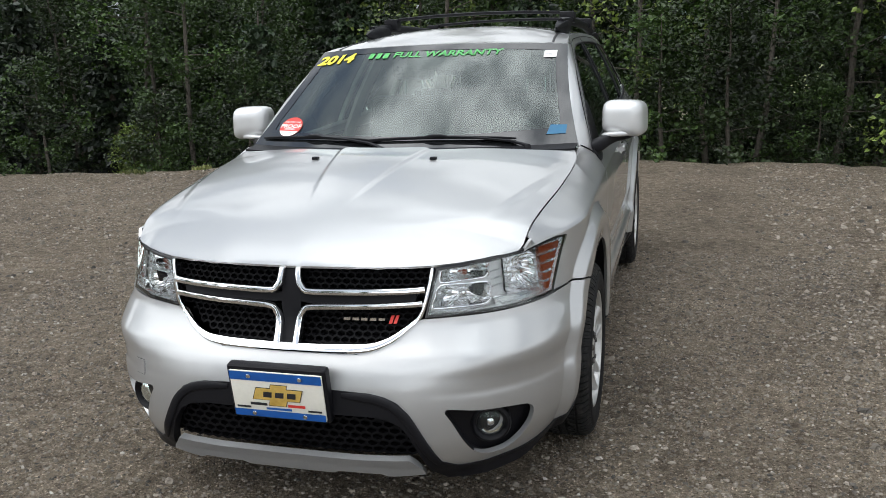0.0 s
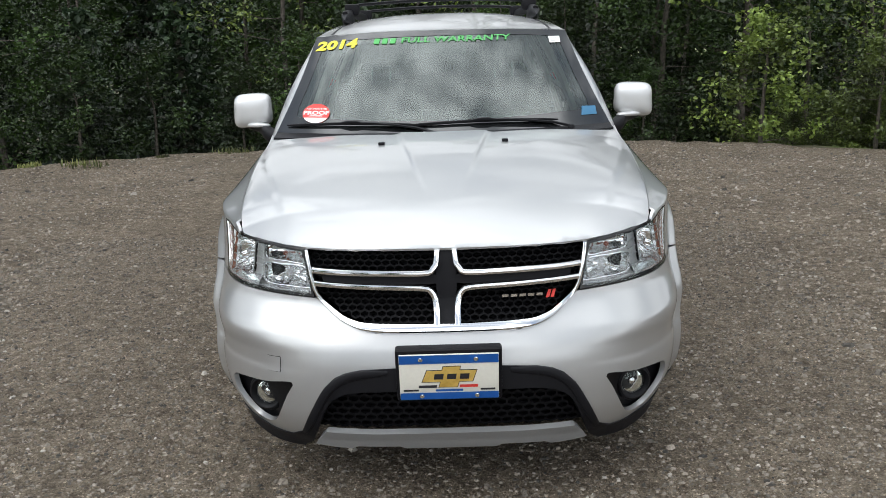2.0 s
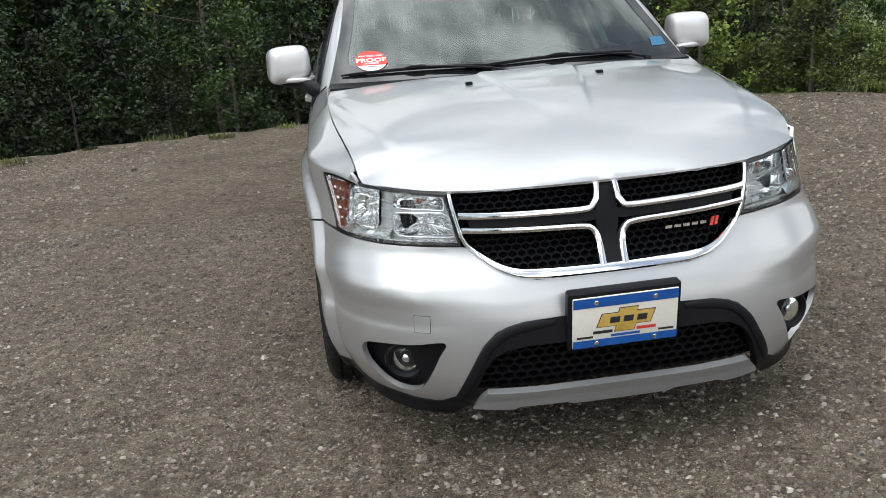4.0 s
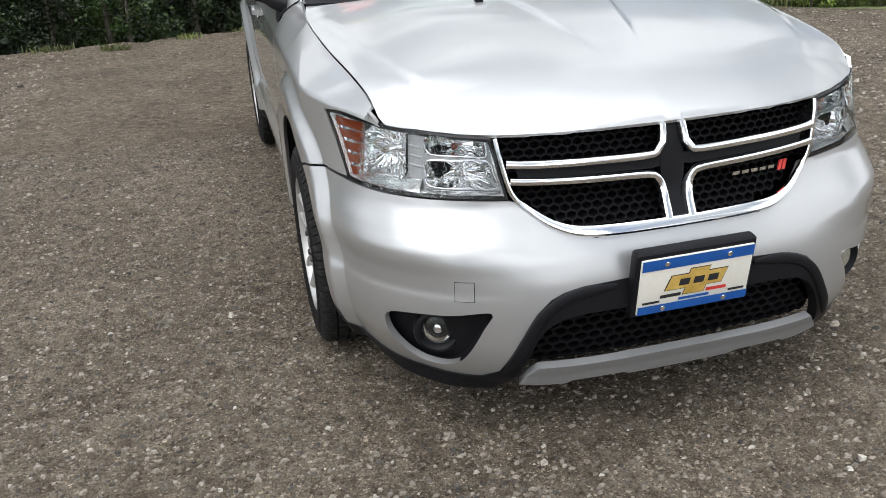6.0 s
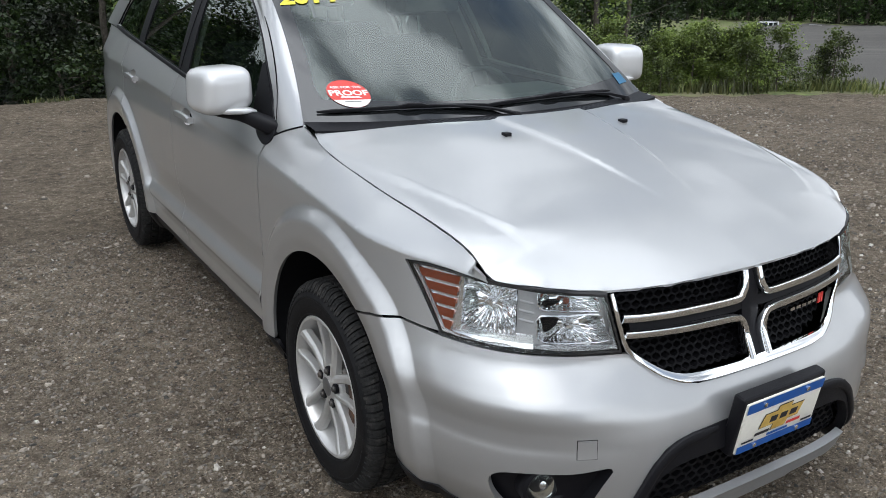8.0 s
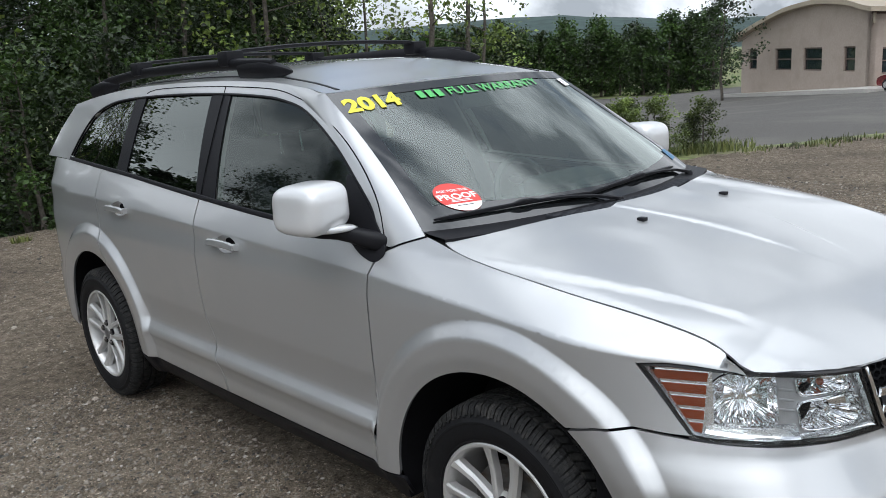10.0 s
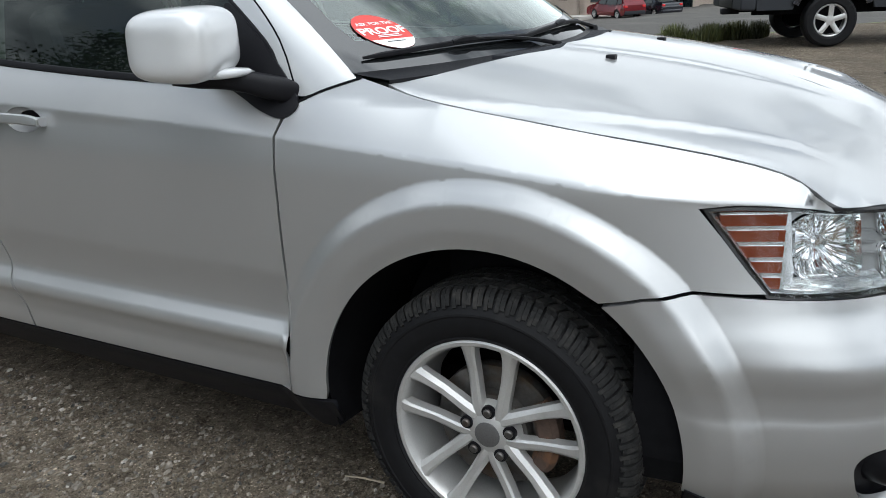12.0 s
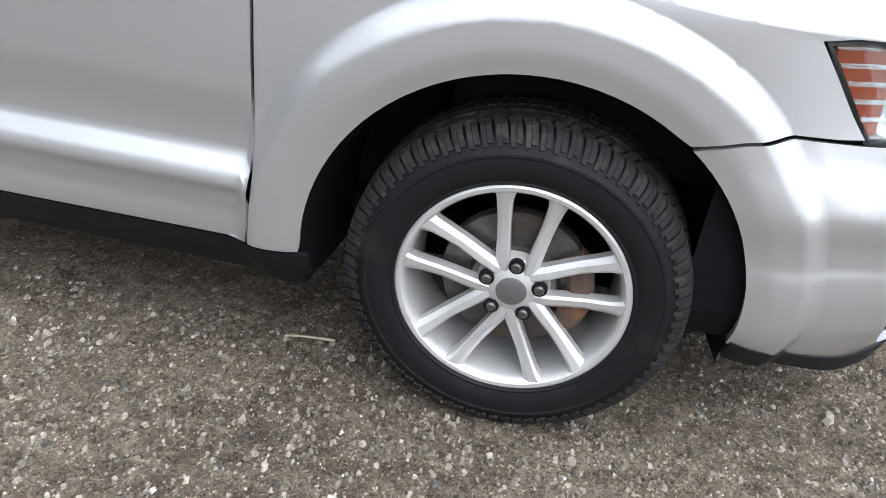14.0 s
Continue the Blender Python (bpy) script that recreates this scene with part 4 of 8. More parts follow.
    m = pose(63.0, 34.6, ground_z(63.0, 34.6) - 0.2, 0, 0, 40) @ Matrix.Scale(1.25, 4)
    plant_tree(LONE, "birch_tree", "tall thin airy tree beside the tan building", m, "trees by the lot")


plant_all()


def grass_patch(name, count, spots, seed, high, label):
    """Blades of grass in tufts round the given spots (x, y, radius)."""
    rnd = random.Random(seed)
    verts, faces = [], []
    for _ in range(count):
        cx, cy, r = rnd.choice(spots)
        a, d = rnd.uniform(0, 6.283), r * rnd.random() ** 0.6
        x, y = cx + math.cos(a) * d, cy + math.sin(a) * d * 0.6
        z, h, t = ground_z(x, y) - 0.01, high * rnd.uniform(0.4, 1.1) * (0.7 + 0.5 * noise.noise((cx * 3.1, cy * 3.1, 0))), rnd.uniform(0, 6.283)
        w, lean = 0.006 + 0.006 * rnd.random(), rnd.uniform(0.1, 0.6) * h
        dx, dy = math.cos(t), math.sin(t)
        i = len(verts)
        verts += [(x - dy * w, y + dx * w, z), (x + dy * w, y - dx * w, z), (x + dx * lean * 0.4 - dy * w * 0.8, y + dy * lean * 0.4 + dx * w * 0.8, z + h * 0.6),
                  (x + dx * lean * 0.4 + dy * w * 0.8, y + dy * lean * 0.4 - dx * w * 0.8, z + h * 0.6), (x + dx * lean, y + dy * lean, z + h)]
        faces += [(i, i + 1, i + 3, i + 2), (i + 2, i + 3, i + 4)]
    return tagged(raw(name, verts, faces, GRASSBLADE), label, "grass", kind="stuff")


grass_patch("grass", 900, [(-6.4 + 0.83 * i, pad_edge(-6.4 + 0.83 * i) - 0.12 + 0.3 * math.sin(i * 2.1), 0.22 + 0.12 * math.sin(i * 3.7)) for i in range(9)], 21, 0.11, "sparse weedy grass along the pad's edge")
grass_patch("grass", 3200, [(6.6 + 0.35 * i, pad_edge(6.6 + 0.35 * i) + 1.5 + 0.6 * math.sin(i * 1.3), 0.8) for i in range(10)], 22, 0.30, "tall light green grass past the gravel's edge")
grass_patch("grass", 500, [(9.4 + 0.4 * i, pad_edge(9.4 + 0.4 * i) + 0.2 + 0.2 * math.sin(i * 1.7), 0.5) for i in range(9)], 24, 0.14, "short sparse grass along the gravel's edge")
grass_patch("grass", 6000, [(12.75 + 0.26 * i, 3.95 - 0.20 * i + 0.1 * math.sin(i * 1.9), 0.30) for i in range(8)], 23, 0.42, "tall grass growing beside the pickup truck")


# ---- the silver car ----
car = thing("car", Matrix.Identity(4), "silver crossover car with roof rack, parked on the gravel", "car")


def side(y, z):
    p = skin(sy(y), z)
    return (-p[0], p[1], p[2])


def belt(y):
    return curve([(1.45, 1.105), (1.6, 1.11), (2.1, 1.125), (2.7, 1.158), (3.5, 1.213), (4.33, 1.25), (4.7, 1.255)], y)


def cabside(y, z):
    return (-cabin(y, z), y, z)


def arc(hub, r, a0, a1, n=22):
    return [(hub + r * math.cos(radians(a0 + (a1 - a0) * i / n)), HUB_Z + r * math.sin(radians(a0 + (a1 - a0) * i / n))) for i in range(n + 1)]


def flip(pts):
    return [(-s, z) for s, z in pts[::-1]]


ARCH = 0.446
# front bumper: from the grille's foot along the lamps to the wheel arch, and back below
arch_front = arc(HUB_Y, ARCH, 127.0, 186.5, 16)
half_top = [(0.24, 0.618), (0.33, 0.645), (0.39, 0.683), (0.43, 0.716), (0.46, 0.7215), (0.62, 0.729), (0.80, 0.735), (0.93, 0.739), (1.00, 0.7415), (sy(0.51), 0.748), (sy(0.60), 0.736)]
half_arch = [(sy(y), z) for y, z in arch_front]
half_low = [(1.04, 0.288), (0.95, 0.262), (0.80, 0.238), (0.65, 0.228), (0.545, 0.236), (0.497, 0.262), (0.431, 0.386), (0.40, 0.44), (0.365, 0.475), (0.33, 0.492), (0.287, 0.502), (0.17, 0.507)]
half = half_top + half_arch + half_low
fog_hole = softened([(0.805, 0.385), (0.785, 0.418), (0.73, 0.430), (0.62, 0.440), (0.516, 0.451), (0.534, 0.405), (0.575, 0.325), (0.61, 0.283), (0.66, 0.262), (0.725, 0.268), (0.780, 0.318)], 0.015)
bumper = part("front_bumper", sheet(half + flip(half), skin, 0.016, holes=(fog_hole, flip(fog_hole)), flange=0.018, lines=[[(sg * sy(y), z) for y, z in arc(HUB_Y, r, 125, 190, 34)] for r in (0.600, 0.591, 0.582, 0.556, 0.546, 0.536) for sg in (-1, 1)]), PAINT, car)

# tow-eye cover in the bumper's right half
hole = [(-0.601, 0.484), (-0.555, 0.484), (-0.555, 0.535), (-0.601, 0.535)]
part("tow_cover_gap", sheet([(a + 0.0016 * (1 if i in (1, 2) else -1), b + 0.0016 * (1 if i > 1 else -1)) for i, (a, b) in enumerate(hole)], skin, 0.02, flange=0, off=0.0008), DARK, bumper)
part("tow_cover", sheet(hole, skin, 0.02, flange=0.002, off=0.0028), PAINT, bumper)

# black lower trim: arch round the intake, and the lip under the bumper
trim_out = [(0.0, 0.512), (0.17, 0.511), (0.287, 0.506), (0.335, 0.495), (0.369, 0.479), (0.405, 0.443), (0.436, 0.388), (0.500, 0.266), (0.55, 0.240), (0.65, 0.232), (0.80, 0.242), (0.95, 0.266), (1.04, 0.292), (sy(0.50), 0.312)]
trim_in = [(sy(0.50), 0.262), (1.04, 0.245), (0.95, 0.222), (0.80, 0.192), (0.65, 0.178), (0.52, 0.185), (0.47, 0.225), (0.458, 0.25), (0.430, 0.312), (0.405, 0.366), (0.380, 0.400), (0.34, 0.422), (0.28, 0.431), (0.0, 0.434)]
part("lower_trim", sheet([p for p in trim_out if p[0] > 0] + [p for p in trim_in if p[0] > 0] + flip([p for p in trim_out if p[0] > 0] + [p for p in trim_in if p[0] > 0]), skin, 0.022, flange=0.03, off=0.004), BLACK, car, "black plastic lower bumper trim")


def ribbon(keys, width, depth, to3d=None, off=0.0, step=0.02, taper=None, sides=10):
    """A raised moulding along a line on a surface."""
    to3d = to3d or skin
    pts = softened(keys, step, closed=False)
    path, ups, e = [], [], 1e-3
    for u, v in pts:
        p = Vector(to3d(u, v))
        n = (Vector(to3d(u + e, v)) - p).cross(Vector(to3d(u, v + e)) - p).normalized()
        if n.dot(p - Vector((0, 2.4, 0.75))) < 0:
            n = -n
        path.append(p + n * off), ups.append(n)
    bm = bmesh.new()
    k = None
    if taper:
        k = [curve(taper, i / (len(pts) - 1)) for i in range(len(pts))]
    sweep(bm, path, width / 2, depth / 2, ups, k, sides)
    bmesh.ops.recalc_face_normals(bm, faces=bm.faces)
    return bm


for sg in (-1, 1):
    part("trim_roll", ribbon([(sg * u, v) for u, v in ((0.20, 0.496), (0.285, 0.491), (0.330, 0.480), (0.362, 0.463), (0.396, 0.430), (0.426, 0.378), (0.462, 0.310), (0.490, 0.262))], 0.030, 0.020, off=0.003, taper=[(0, 0.5), (0.2, 1.0), (0.8, 1.0), (1, 0.5)], sides=14), BLACK, car, "rounded black roll of the lower trim")


def honeycomb(outline, cell, to3d, depth, wall):
    """Hexagon cells over an outline: thin walls with depth."""
    verts, faces, made = [], [], set()
    x0, x1 = min(p[0] for p in outline), max(p[0] for p in outline)
    y0, y1 = min(p[1] for p in outline), max(p[1] for p in outline)
    dx, dy = cell, cell * 0.62
    j, yy = 0, y0
    while yy < y1 + dy:
        xx = x0 + (dx / 2 if j % 2 else 0)
        while xx < x1 + dx:
            six = [(xx - dx / 2, yy - dy * 0.28), (xx, yy - dy * 0.62), (xx + dx / 2, yy - dy * 0.28), (xx + dx / 2, yy + dy * 0.28), (xx, yy + dy * 0.62), (xx - dx / 2, yy + dy * 0.28)]
            for a, b in zip(six, six[1:] + six[:1]):
                key = tuple(sorted(((round(a[0], 3), round(a[1], 3)), (round(b[0], 3), round(b[1], 3)))))
                if key in made or not (inside(a, outline) and inside(b, outline)):
                    continue
                made.add(key)
                l = math.hypot(b[0] - a[0], b[1] - a[1])
                nx, ny = -(b[1] - a[1]) / l * wall / 2, (b[0] - a[0]) / l * wall / 2
                i = len(verts)
                for (u, v) in ((a[0] + nx, a[1] + ny), (b[0] + nx, b[1] + ny), (b[0] - nx, b[1] - ny), (a[0] - nx, a[1] - ny)):
                    p = to3d(u, v)
                    verts.append(p)
                for q in range(4):
                    p = verts[i + q]
                    verts.append((p[0], p[1] + depth, p[2]))
                faces += [(i, i + 1, i + 2, i + 3), (i, i + 4, i + 5, i + 1), (i + 2, i + 6, i + 7, i + 3)]
            xx += dx
        yy += dy
        j += 1
    return verts, faces


def sunk(by):
    def f(s, z):
        p = skin(s, z)
        return (p[0], p[1] + by, p[2])
    return f


# grille
gr = [(0.0, 0.625), (0.24, 0.628), (0.335, 0.652), (0.402, 0.692), (0.450, 0.735), (0.472, 0.80), (0.492, 0.876), (0.0, 0.884)]
grille_hole = gr[1:-1] + flip(gr[1:-1])
grille = raw("grille", *honeycomb(grille_hole, 0.030, sunk(0.036), 0.02, 0.004), MESHBLACK, car, "black honeycomb grille with chrome crosshair")
# added near-black sheet stands for the shade behind the mesh
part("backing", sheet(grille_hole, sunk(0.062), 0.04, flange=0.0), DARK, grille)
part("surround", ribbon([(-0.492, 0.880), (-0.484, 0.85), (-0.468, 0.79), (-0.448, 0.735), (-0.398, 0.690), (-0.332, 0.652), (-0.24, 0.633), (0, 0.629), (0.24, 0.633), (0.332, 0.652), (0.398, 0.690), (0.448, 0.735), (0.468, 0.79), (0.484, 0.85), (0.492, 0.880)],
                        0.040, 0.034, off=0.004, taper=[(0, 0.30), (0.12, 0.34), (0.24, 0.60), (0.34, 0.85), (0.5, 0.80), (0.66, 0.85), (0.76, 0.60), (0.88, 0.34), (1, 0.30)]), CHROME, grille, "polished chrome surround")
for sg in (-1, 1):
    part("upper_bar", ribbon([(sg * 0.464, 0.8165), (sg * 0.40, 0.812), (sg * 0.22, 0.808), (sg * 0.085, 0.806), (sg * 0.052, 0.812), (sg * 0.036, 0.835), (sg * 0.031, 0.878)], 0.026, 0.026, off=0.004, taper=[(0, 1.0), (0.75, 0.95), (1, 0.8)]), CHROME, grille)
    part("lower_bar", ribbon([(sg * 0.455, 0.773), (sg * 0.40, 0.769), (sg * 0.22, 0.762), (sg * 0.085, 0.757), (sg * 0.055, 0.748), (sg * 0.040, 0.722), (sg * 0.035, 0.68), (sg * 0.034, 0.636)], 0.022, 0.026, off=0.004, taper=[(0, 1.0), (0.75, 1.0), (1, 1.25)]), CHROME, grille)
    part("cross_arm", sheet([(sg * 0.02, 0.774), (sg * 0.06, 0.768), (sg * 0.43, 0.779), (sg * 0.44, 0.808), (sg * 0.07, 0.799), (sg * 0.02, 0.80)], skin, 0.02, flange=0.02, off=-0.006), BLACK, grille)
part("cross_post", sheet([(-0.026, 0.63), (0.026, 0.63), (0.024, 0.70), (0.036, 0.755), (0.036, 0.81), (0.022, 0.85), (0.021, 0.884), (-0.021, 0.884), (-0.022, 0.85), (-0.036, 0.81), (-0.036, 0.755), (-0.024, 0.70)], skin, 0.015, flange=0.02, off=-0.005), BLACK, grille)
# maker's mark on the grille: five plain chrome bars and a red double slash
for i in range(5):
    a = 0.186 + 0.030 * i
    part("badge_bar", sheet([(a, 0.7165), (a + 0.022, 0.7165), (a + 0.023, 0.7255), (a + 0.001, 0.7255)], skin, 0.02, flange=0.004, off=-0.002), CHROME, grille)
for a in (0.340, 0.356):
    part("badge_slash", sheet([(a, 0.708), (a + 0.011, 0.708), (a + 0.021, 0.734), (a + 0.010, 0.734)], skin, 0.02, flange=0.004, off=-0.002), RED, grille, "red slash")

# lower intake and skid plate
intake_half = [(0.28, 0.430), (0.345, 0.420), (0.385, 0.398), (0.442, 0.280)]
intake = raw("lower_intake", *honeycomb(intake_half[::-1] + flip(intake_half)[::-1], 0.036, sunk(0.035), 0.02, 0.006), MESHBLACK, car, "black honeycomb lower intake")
# the intake's depth gets the same sheet of painted shade
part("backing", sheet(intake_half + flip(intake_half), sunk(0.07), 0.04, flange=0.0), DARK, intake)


def skid(s, z):
    p = skin(s, max(z, 0.26))
    t = max(0.0, 0.30 - z)
    return (p[0], p[1] - 0.010 + 2.4 * t * t, z)


skid_top = [(0.0, 0.280), (0.24, 0.283), (0.405, 0.288), (0.440, 0.250), (0.452, 0.228)]
skid_low = [(0.42, 0.226), (0.33, 0.220), (0.31, 0.229), (0.17, 0.227), (0.15, 0.218), (0.0, 0.216)]
sk = [p for p in skid_top + skid_low if p[0] > 0]
part("skid_plate", sheet(sk + flip(sk), skid, 0.018, flange=0.025, off=0.006), SATIN, car, "satin silver skid plate")

# fog lamps
for sg in (-1, 1):
    pts = fog_hole if sg > 0 else flip(fog_hole)
    def cup(s, z, sg=sg):
        p = skin(s, z)
        return (p[0] - sg * 0.010, p[1] + 0.040, p[2])
    bm = bmesh.new()
    outer, inner = [bm.verts.new(skin(*p)) for p in pts], [bm.verts.new(cup(*p)) for p in pts]
    for i in range(len(pts)):
        j = (i + 1) % len(pts)
        bm.faces.new((outer[i], outer[j], inner[j], inner[i]))
    bm.faces.new(inner)
    bmesh.ops.recalc_face_normals(bm, faces=bm.faces)
    fog = part("fog_lamp", bm, BLACK, car, "round fog lamp in a black recess")
    at = Matrix.Translation((sg * 0.648, 0.118, 0.365)) @ Matrix.Rotation(radians(sg * 17), 4, "Z")
    bm = bmesh.new()
    lathe(bm, [(0.070, 0.05), (0.069, -0.002), (0.064, -0.013), (0.056, -0.017), (0.049, -0.012), (0.0445, -0.002), (0.0435, 0.03)], 44, "Y", at)
    part("ring", bm, BLACK, fog)
    bm = bmesh.new()
    lathe(bm, [(0.0435, -0.002), (0.041, 0.018), (0.032, 0.032), (0.015, 0.040), (0.0005, 0.042)], 32, "Y", at)
    # pale diffuse bowl: the lamp's bright reflection is in its colour
    part("reflector", bm, BRIGHTSILVER, fog)
    bm = bmesh.new()
    lathe(bm, [(0.012, 0.03), (0.013, 0.002), (0.008, -0.002), (0.0005, -0.003)], 20, "Y", at)
    part("bulb_shield", bm, BEZEL, fog)
    bm = bmesh.new()
    lathe(bm, [(0.0435, -0.004), (0.035, -0.010), (0.020, -0.014), (0.0005, -0.015)], 32, "Y", at)
    ln = part("lens", bm, LENS, fog)
    ln.visible_shadow = False

# headlamps
lamp_out = [(0.462, 0.727), (0.62, 0.7345), (0.80, 0.7405), (0.93, 0.7435), (0.985, 0.748), (1.02, 0.79), (1.075, 0.86), (sy(0.500), 0.916), (1.05, 0.9195), (0.95, 0.9155), (0.845, 0.907), (0.70, 0.897), (0.60, 0.889), (0.507, 0.880)]


def lamp_depth(by):
    def f(s, z):
        x, y, nx, ny = plan(abs(s))
        p = skin(s, z)
        return (p[0] - math.copysign(nx * by, s), p[1] - ny * by, p[2])
    return f


def shrink(pts, d):
    """The outline drawn in by d."""
    n, out = len(pts), []
    for i in range(n):
        a, b, c = pts[i - 1], pts[i], pts[(i + 1) % n]
        d1, d2 = (b[0] - a[0], b[1] - a[1]), (c[0] - b[0], c[1] - b[1])
        l1, l2 = math.hypot(*d1), math.hypot(*d2)
        nx, ny = -(d1[1] / l1 + d2[1] / l2), d1[0] / l1 + d2[0] / l2
        l = math.hypot(nx, ny)
        k = d / max(0.5, l / 2)
        out.append((b[0] + nx / l * k, b[1] + ny / l * k))
    return out


def bowl(outline, sg, depth, flutes=0):
    """A lamp's reflector: a rounded square bowl with flutes."""
    n, mid = len(outline), (sum(p[0] for p in outline) / len(outline), sum(p[1] for p in outline) / len(outline))
    bm, rings = bmesh.new(), []
    for k, (f, d) in enumerate(((1.0, 0.0), (0.93, 0.3), (0.80, 0.62), (0.6, 0.85), (0.35, 0.97), (0.12, 1.0))):
        ring = []
        for i, p in enumerate(outline):
            u, v = mid[0] + (p[0] - mid[0]) * f, mid[1] + (p[1] - mid[1]) * f
            wave = 0.0034 * math.cos(u * flutes) * (1 if 0 < k < 5 else 0) if flutes else 0.0
            ring.append(bm.verts.new(lamp_depth(0.022 + depth * d + wave)(sg * u, v)))
        rings.append(ring)
    for a, b in zip(rings, rings[1:]):
        for i in range(n):
            bm.faces.new((a[i], a[(i + 1) % n], b[(i + 1) % n], b[i]))
    bm.faces.new(rings[-1])
    bmesh.ops.recalc_face_normals(bm, faces=bm.faces)
    return bm


for sg in (-1, 1):
    pts = lamp_out if sg > 0 else flip(lamp_out)
    seat = [(0.462, 0.7225), (0.62, 0.730), (0.80, 0.736), (0.93, 0.739), (0.99, 0.7435), (1.025, 0.788), (1.08, 0.858), (sy(0.506), 0.921), (1.05, 0.924), (0.95, 0.9205), (0.845, 0.912), (0.70, 0.902), (0.60, 0.894), (0.503, 0.885)]
    lamp = part("headlight", sheet(seat if sg > 0 else flip(seat), lamp_depth(0.100), 0.04, flange=0.0), DARK, car, "clear headlight with amber slatted reflector")
    # the dark gasket and bright frame round the lens
    bm = bmesh.new()
    edge_in, inner = shrink(lamp_out, 0.006), shrink(lamp_out, 0.011)
    for loop0, d0, loop1, d1 in ((seat, -0.002, lamp_out, -0.003), (lamp_out, -0.003, edge_in, -0.002)):
        a = [bm.verts.new(lamp_depth(d0)(sg * p[0], p[1])) for p in loop0]
        b = [bm.verts.new(lamp_depth(d1)(sg * p[0], p[1])) for p in loop1]
        c = [bm.verts.new(lamp_depth(0.08)(sg * p[0], p[1])) for p in loop0]
        for i in range(len(a)):
            j = (i + 1) % len(a)
            bm.faces.new((a[i], a[j], b[j], b[i]))
            bm.faces.new((c[i], c[j], a[j], a[i]))
    bmesh.ops.recalc_face_normals(bm, faces=bm.faces)
    part("gasket", bm, GLOSSBLACK, lamp)
    bm = bmesh.new()
    a = [bm.verts.new(lamp_depth(0.005)(sg * p[0], p[1])) for p in edge_in]
    b = [bm.verts.new(lamp_depth(0.012)(sg * p[0], p[1])) for p in inner]
    c = [bm.verts.new(lamp_depth(0.06)(sg * p[0], p[1])) for p in inner]
    for i in range(len(a)):
        j = (i + 1) % len(a)
        bm.faces.new((a[i], a[j], b[j], b[i]))
        bm.faces.new((b[i], b[j], c[j], c[i]))
    bmesh.ops.recalc_face_normals(bm, faces=bm.faces)
    part("bezel", bm, BEZEL, lamp)
    # a satin grey deck with the three bowls let into it
    deck = [(0.475, 0.738), (0.62, 0.744), (0.92, 0.752), (0.958, 0.765), (0.945, 0.905), (0.80, 0.895), (0.515, 0.872)]
    high = softened([(0.768, 0.778), (0.84, 0.772), (0.908, 0.775), (0.942, 0.80), (0.948, 0.838), (0.936, 0.878), (0.89, 0.898), (0.82, 0.894), (0.768, 0.889), (0.764, 0.83)], 0.007)
    turn = softened([(0.516, 0.828), (0.59, 0.832), (0.690, 0.838), (0.699, 0.858), (0.695, 0.886), (0.61, 0.879), (0.530, 0.873), (0.520, 0.85)], 0.007)
    low = softened([(0.486, 0.748), (0.57, 0.748), (0.685, 0.755), (0.699, 0.785), (0.695, 0.820), (0.61, 0.822), (0.515, 0.818), (0.498, 0.78)], 0.007)
    part("deck", sheet(deck if sg > 0 else flip(deck), lamp_depth(0.034), 0.025, holes=[h if sg > 0 else flip(h) for h in (high, turn, low)], flange=0.02), LAMPGREY, lamp, "satin grey lamp deck")
    part("main_reflector", bowl(high, sg, 0.047, 430), REFLECTOR, lamp, "fluted mirror bowl", smooth=False)
    part("indicator_reflector", bowl(turn, sg, 0.040, 300), REFLECTOR, lamp, smooth=False)
    part("low_reflector", bowl(low, sg, 0.047, 380), REFLECTOR, lamp, smooth=False)
    for ring_ in (turn, low):
        keys = [(sg * u, v) for u, v in ring_[::3]]
        part("bowl_rim", ribbon(keys + keys[:1], 0.006, 0.008, lamp_depth(0.030)), CHROME, lamp)
    # bright ledge along the foot of the main chamber
    bm, rows = bmesh.new(), []
    for k in range(13):
        u = 0.710 + 0.243 * k / 12
        z0 = 0.7385 + 0.011 * (u - 0.62) / 0.3
        rows.append([bm.verts.new(lamp_depth(d)(sg * u, z0 + dz)) for d, dz in ((0.012, 0.001), (0.014, 0.006), (0.022, 0.022), (0.033, 0.030))])
    for a, b in zip(rows, rows[1:]):
        for q in range(3):
            bm.faces.new((a[q], b[q], b[q + 1], a[q + 1]))
    bmesh.ops.recalc_face_normals(bm, faces=bm.faces)
    part("ledge", bm, BEZEL, lamp, "bright ledge below the main bowl")
    # short louvres on the wall between the bowls
    for k in range(3):
        z = 0.806 + 0.024 * k
        part("louvre", ribbon([(sg * 0.712, z - 0.003), (sg * 0.734, z), (sg * 0.757, z + 0.004)], 0.006, 0.010, lamp_depth(0.031), sides=6), LAMPGREY, lamp)
    for mid, r in (((0.858, 0.834), 0.015), ((0.60, 0.786), 0.012)):
        bm = bmesh.new()
        c = Vector(lamp_depth(0.05)(sg * mid[0], mid[1]))
        x, y, nx, ny = plan(mid[0])
        lathe(bm, [(r, 0.025), (r, -0.004), (r * 0.8, -0.010), (0.0005, -0.012)], 18, "Y", Matrix.Translation(c) @ Matrix.Rotation(math.atan2(sg * nx, -ny), 4, "Z"))
        part("bulb_cap", bm, BEZEL, lamp)
    bm = bmesh.new()
    c = Vector(lamp_depth(0.045)(sg * 0.61, 0.855))
    bmesh.ops.create_icosphere(bm, subdivisions=2, radius=0.010, matrix=Matrix.Translation(c))
    part("indicator_bulb", bm, AMBER, lamp)
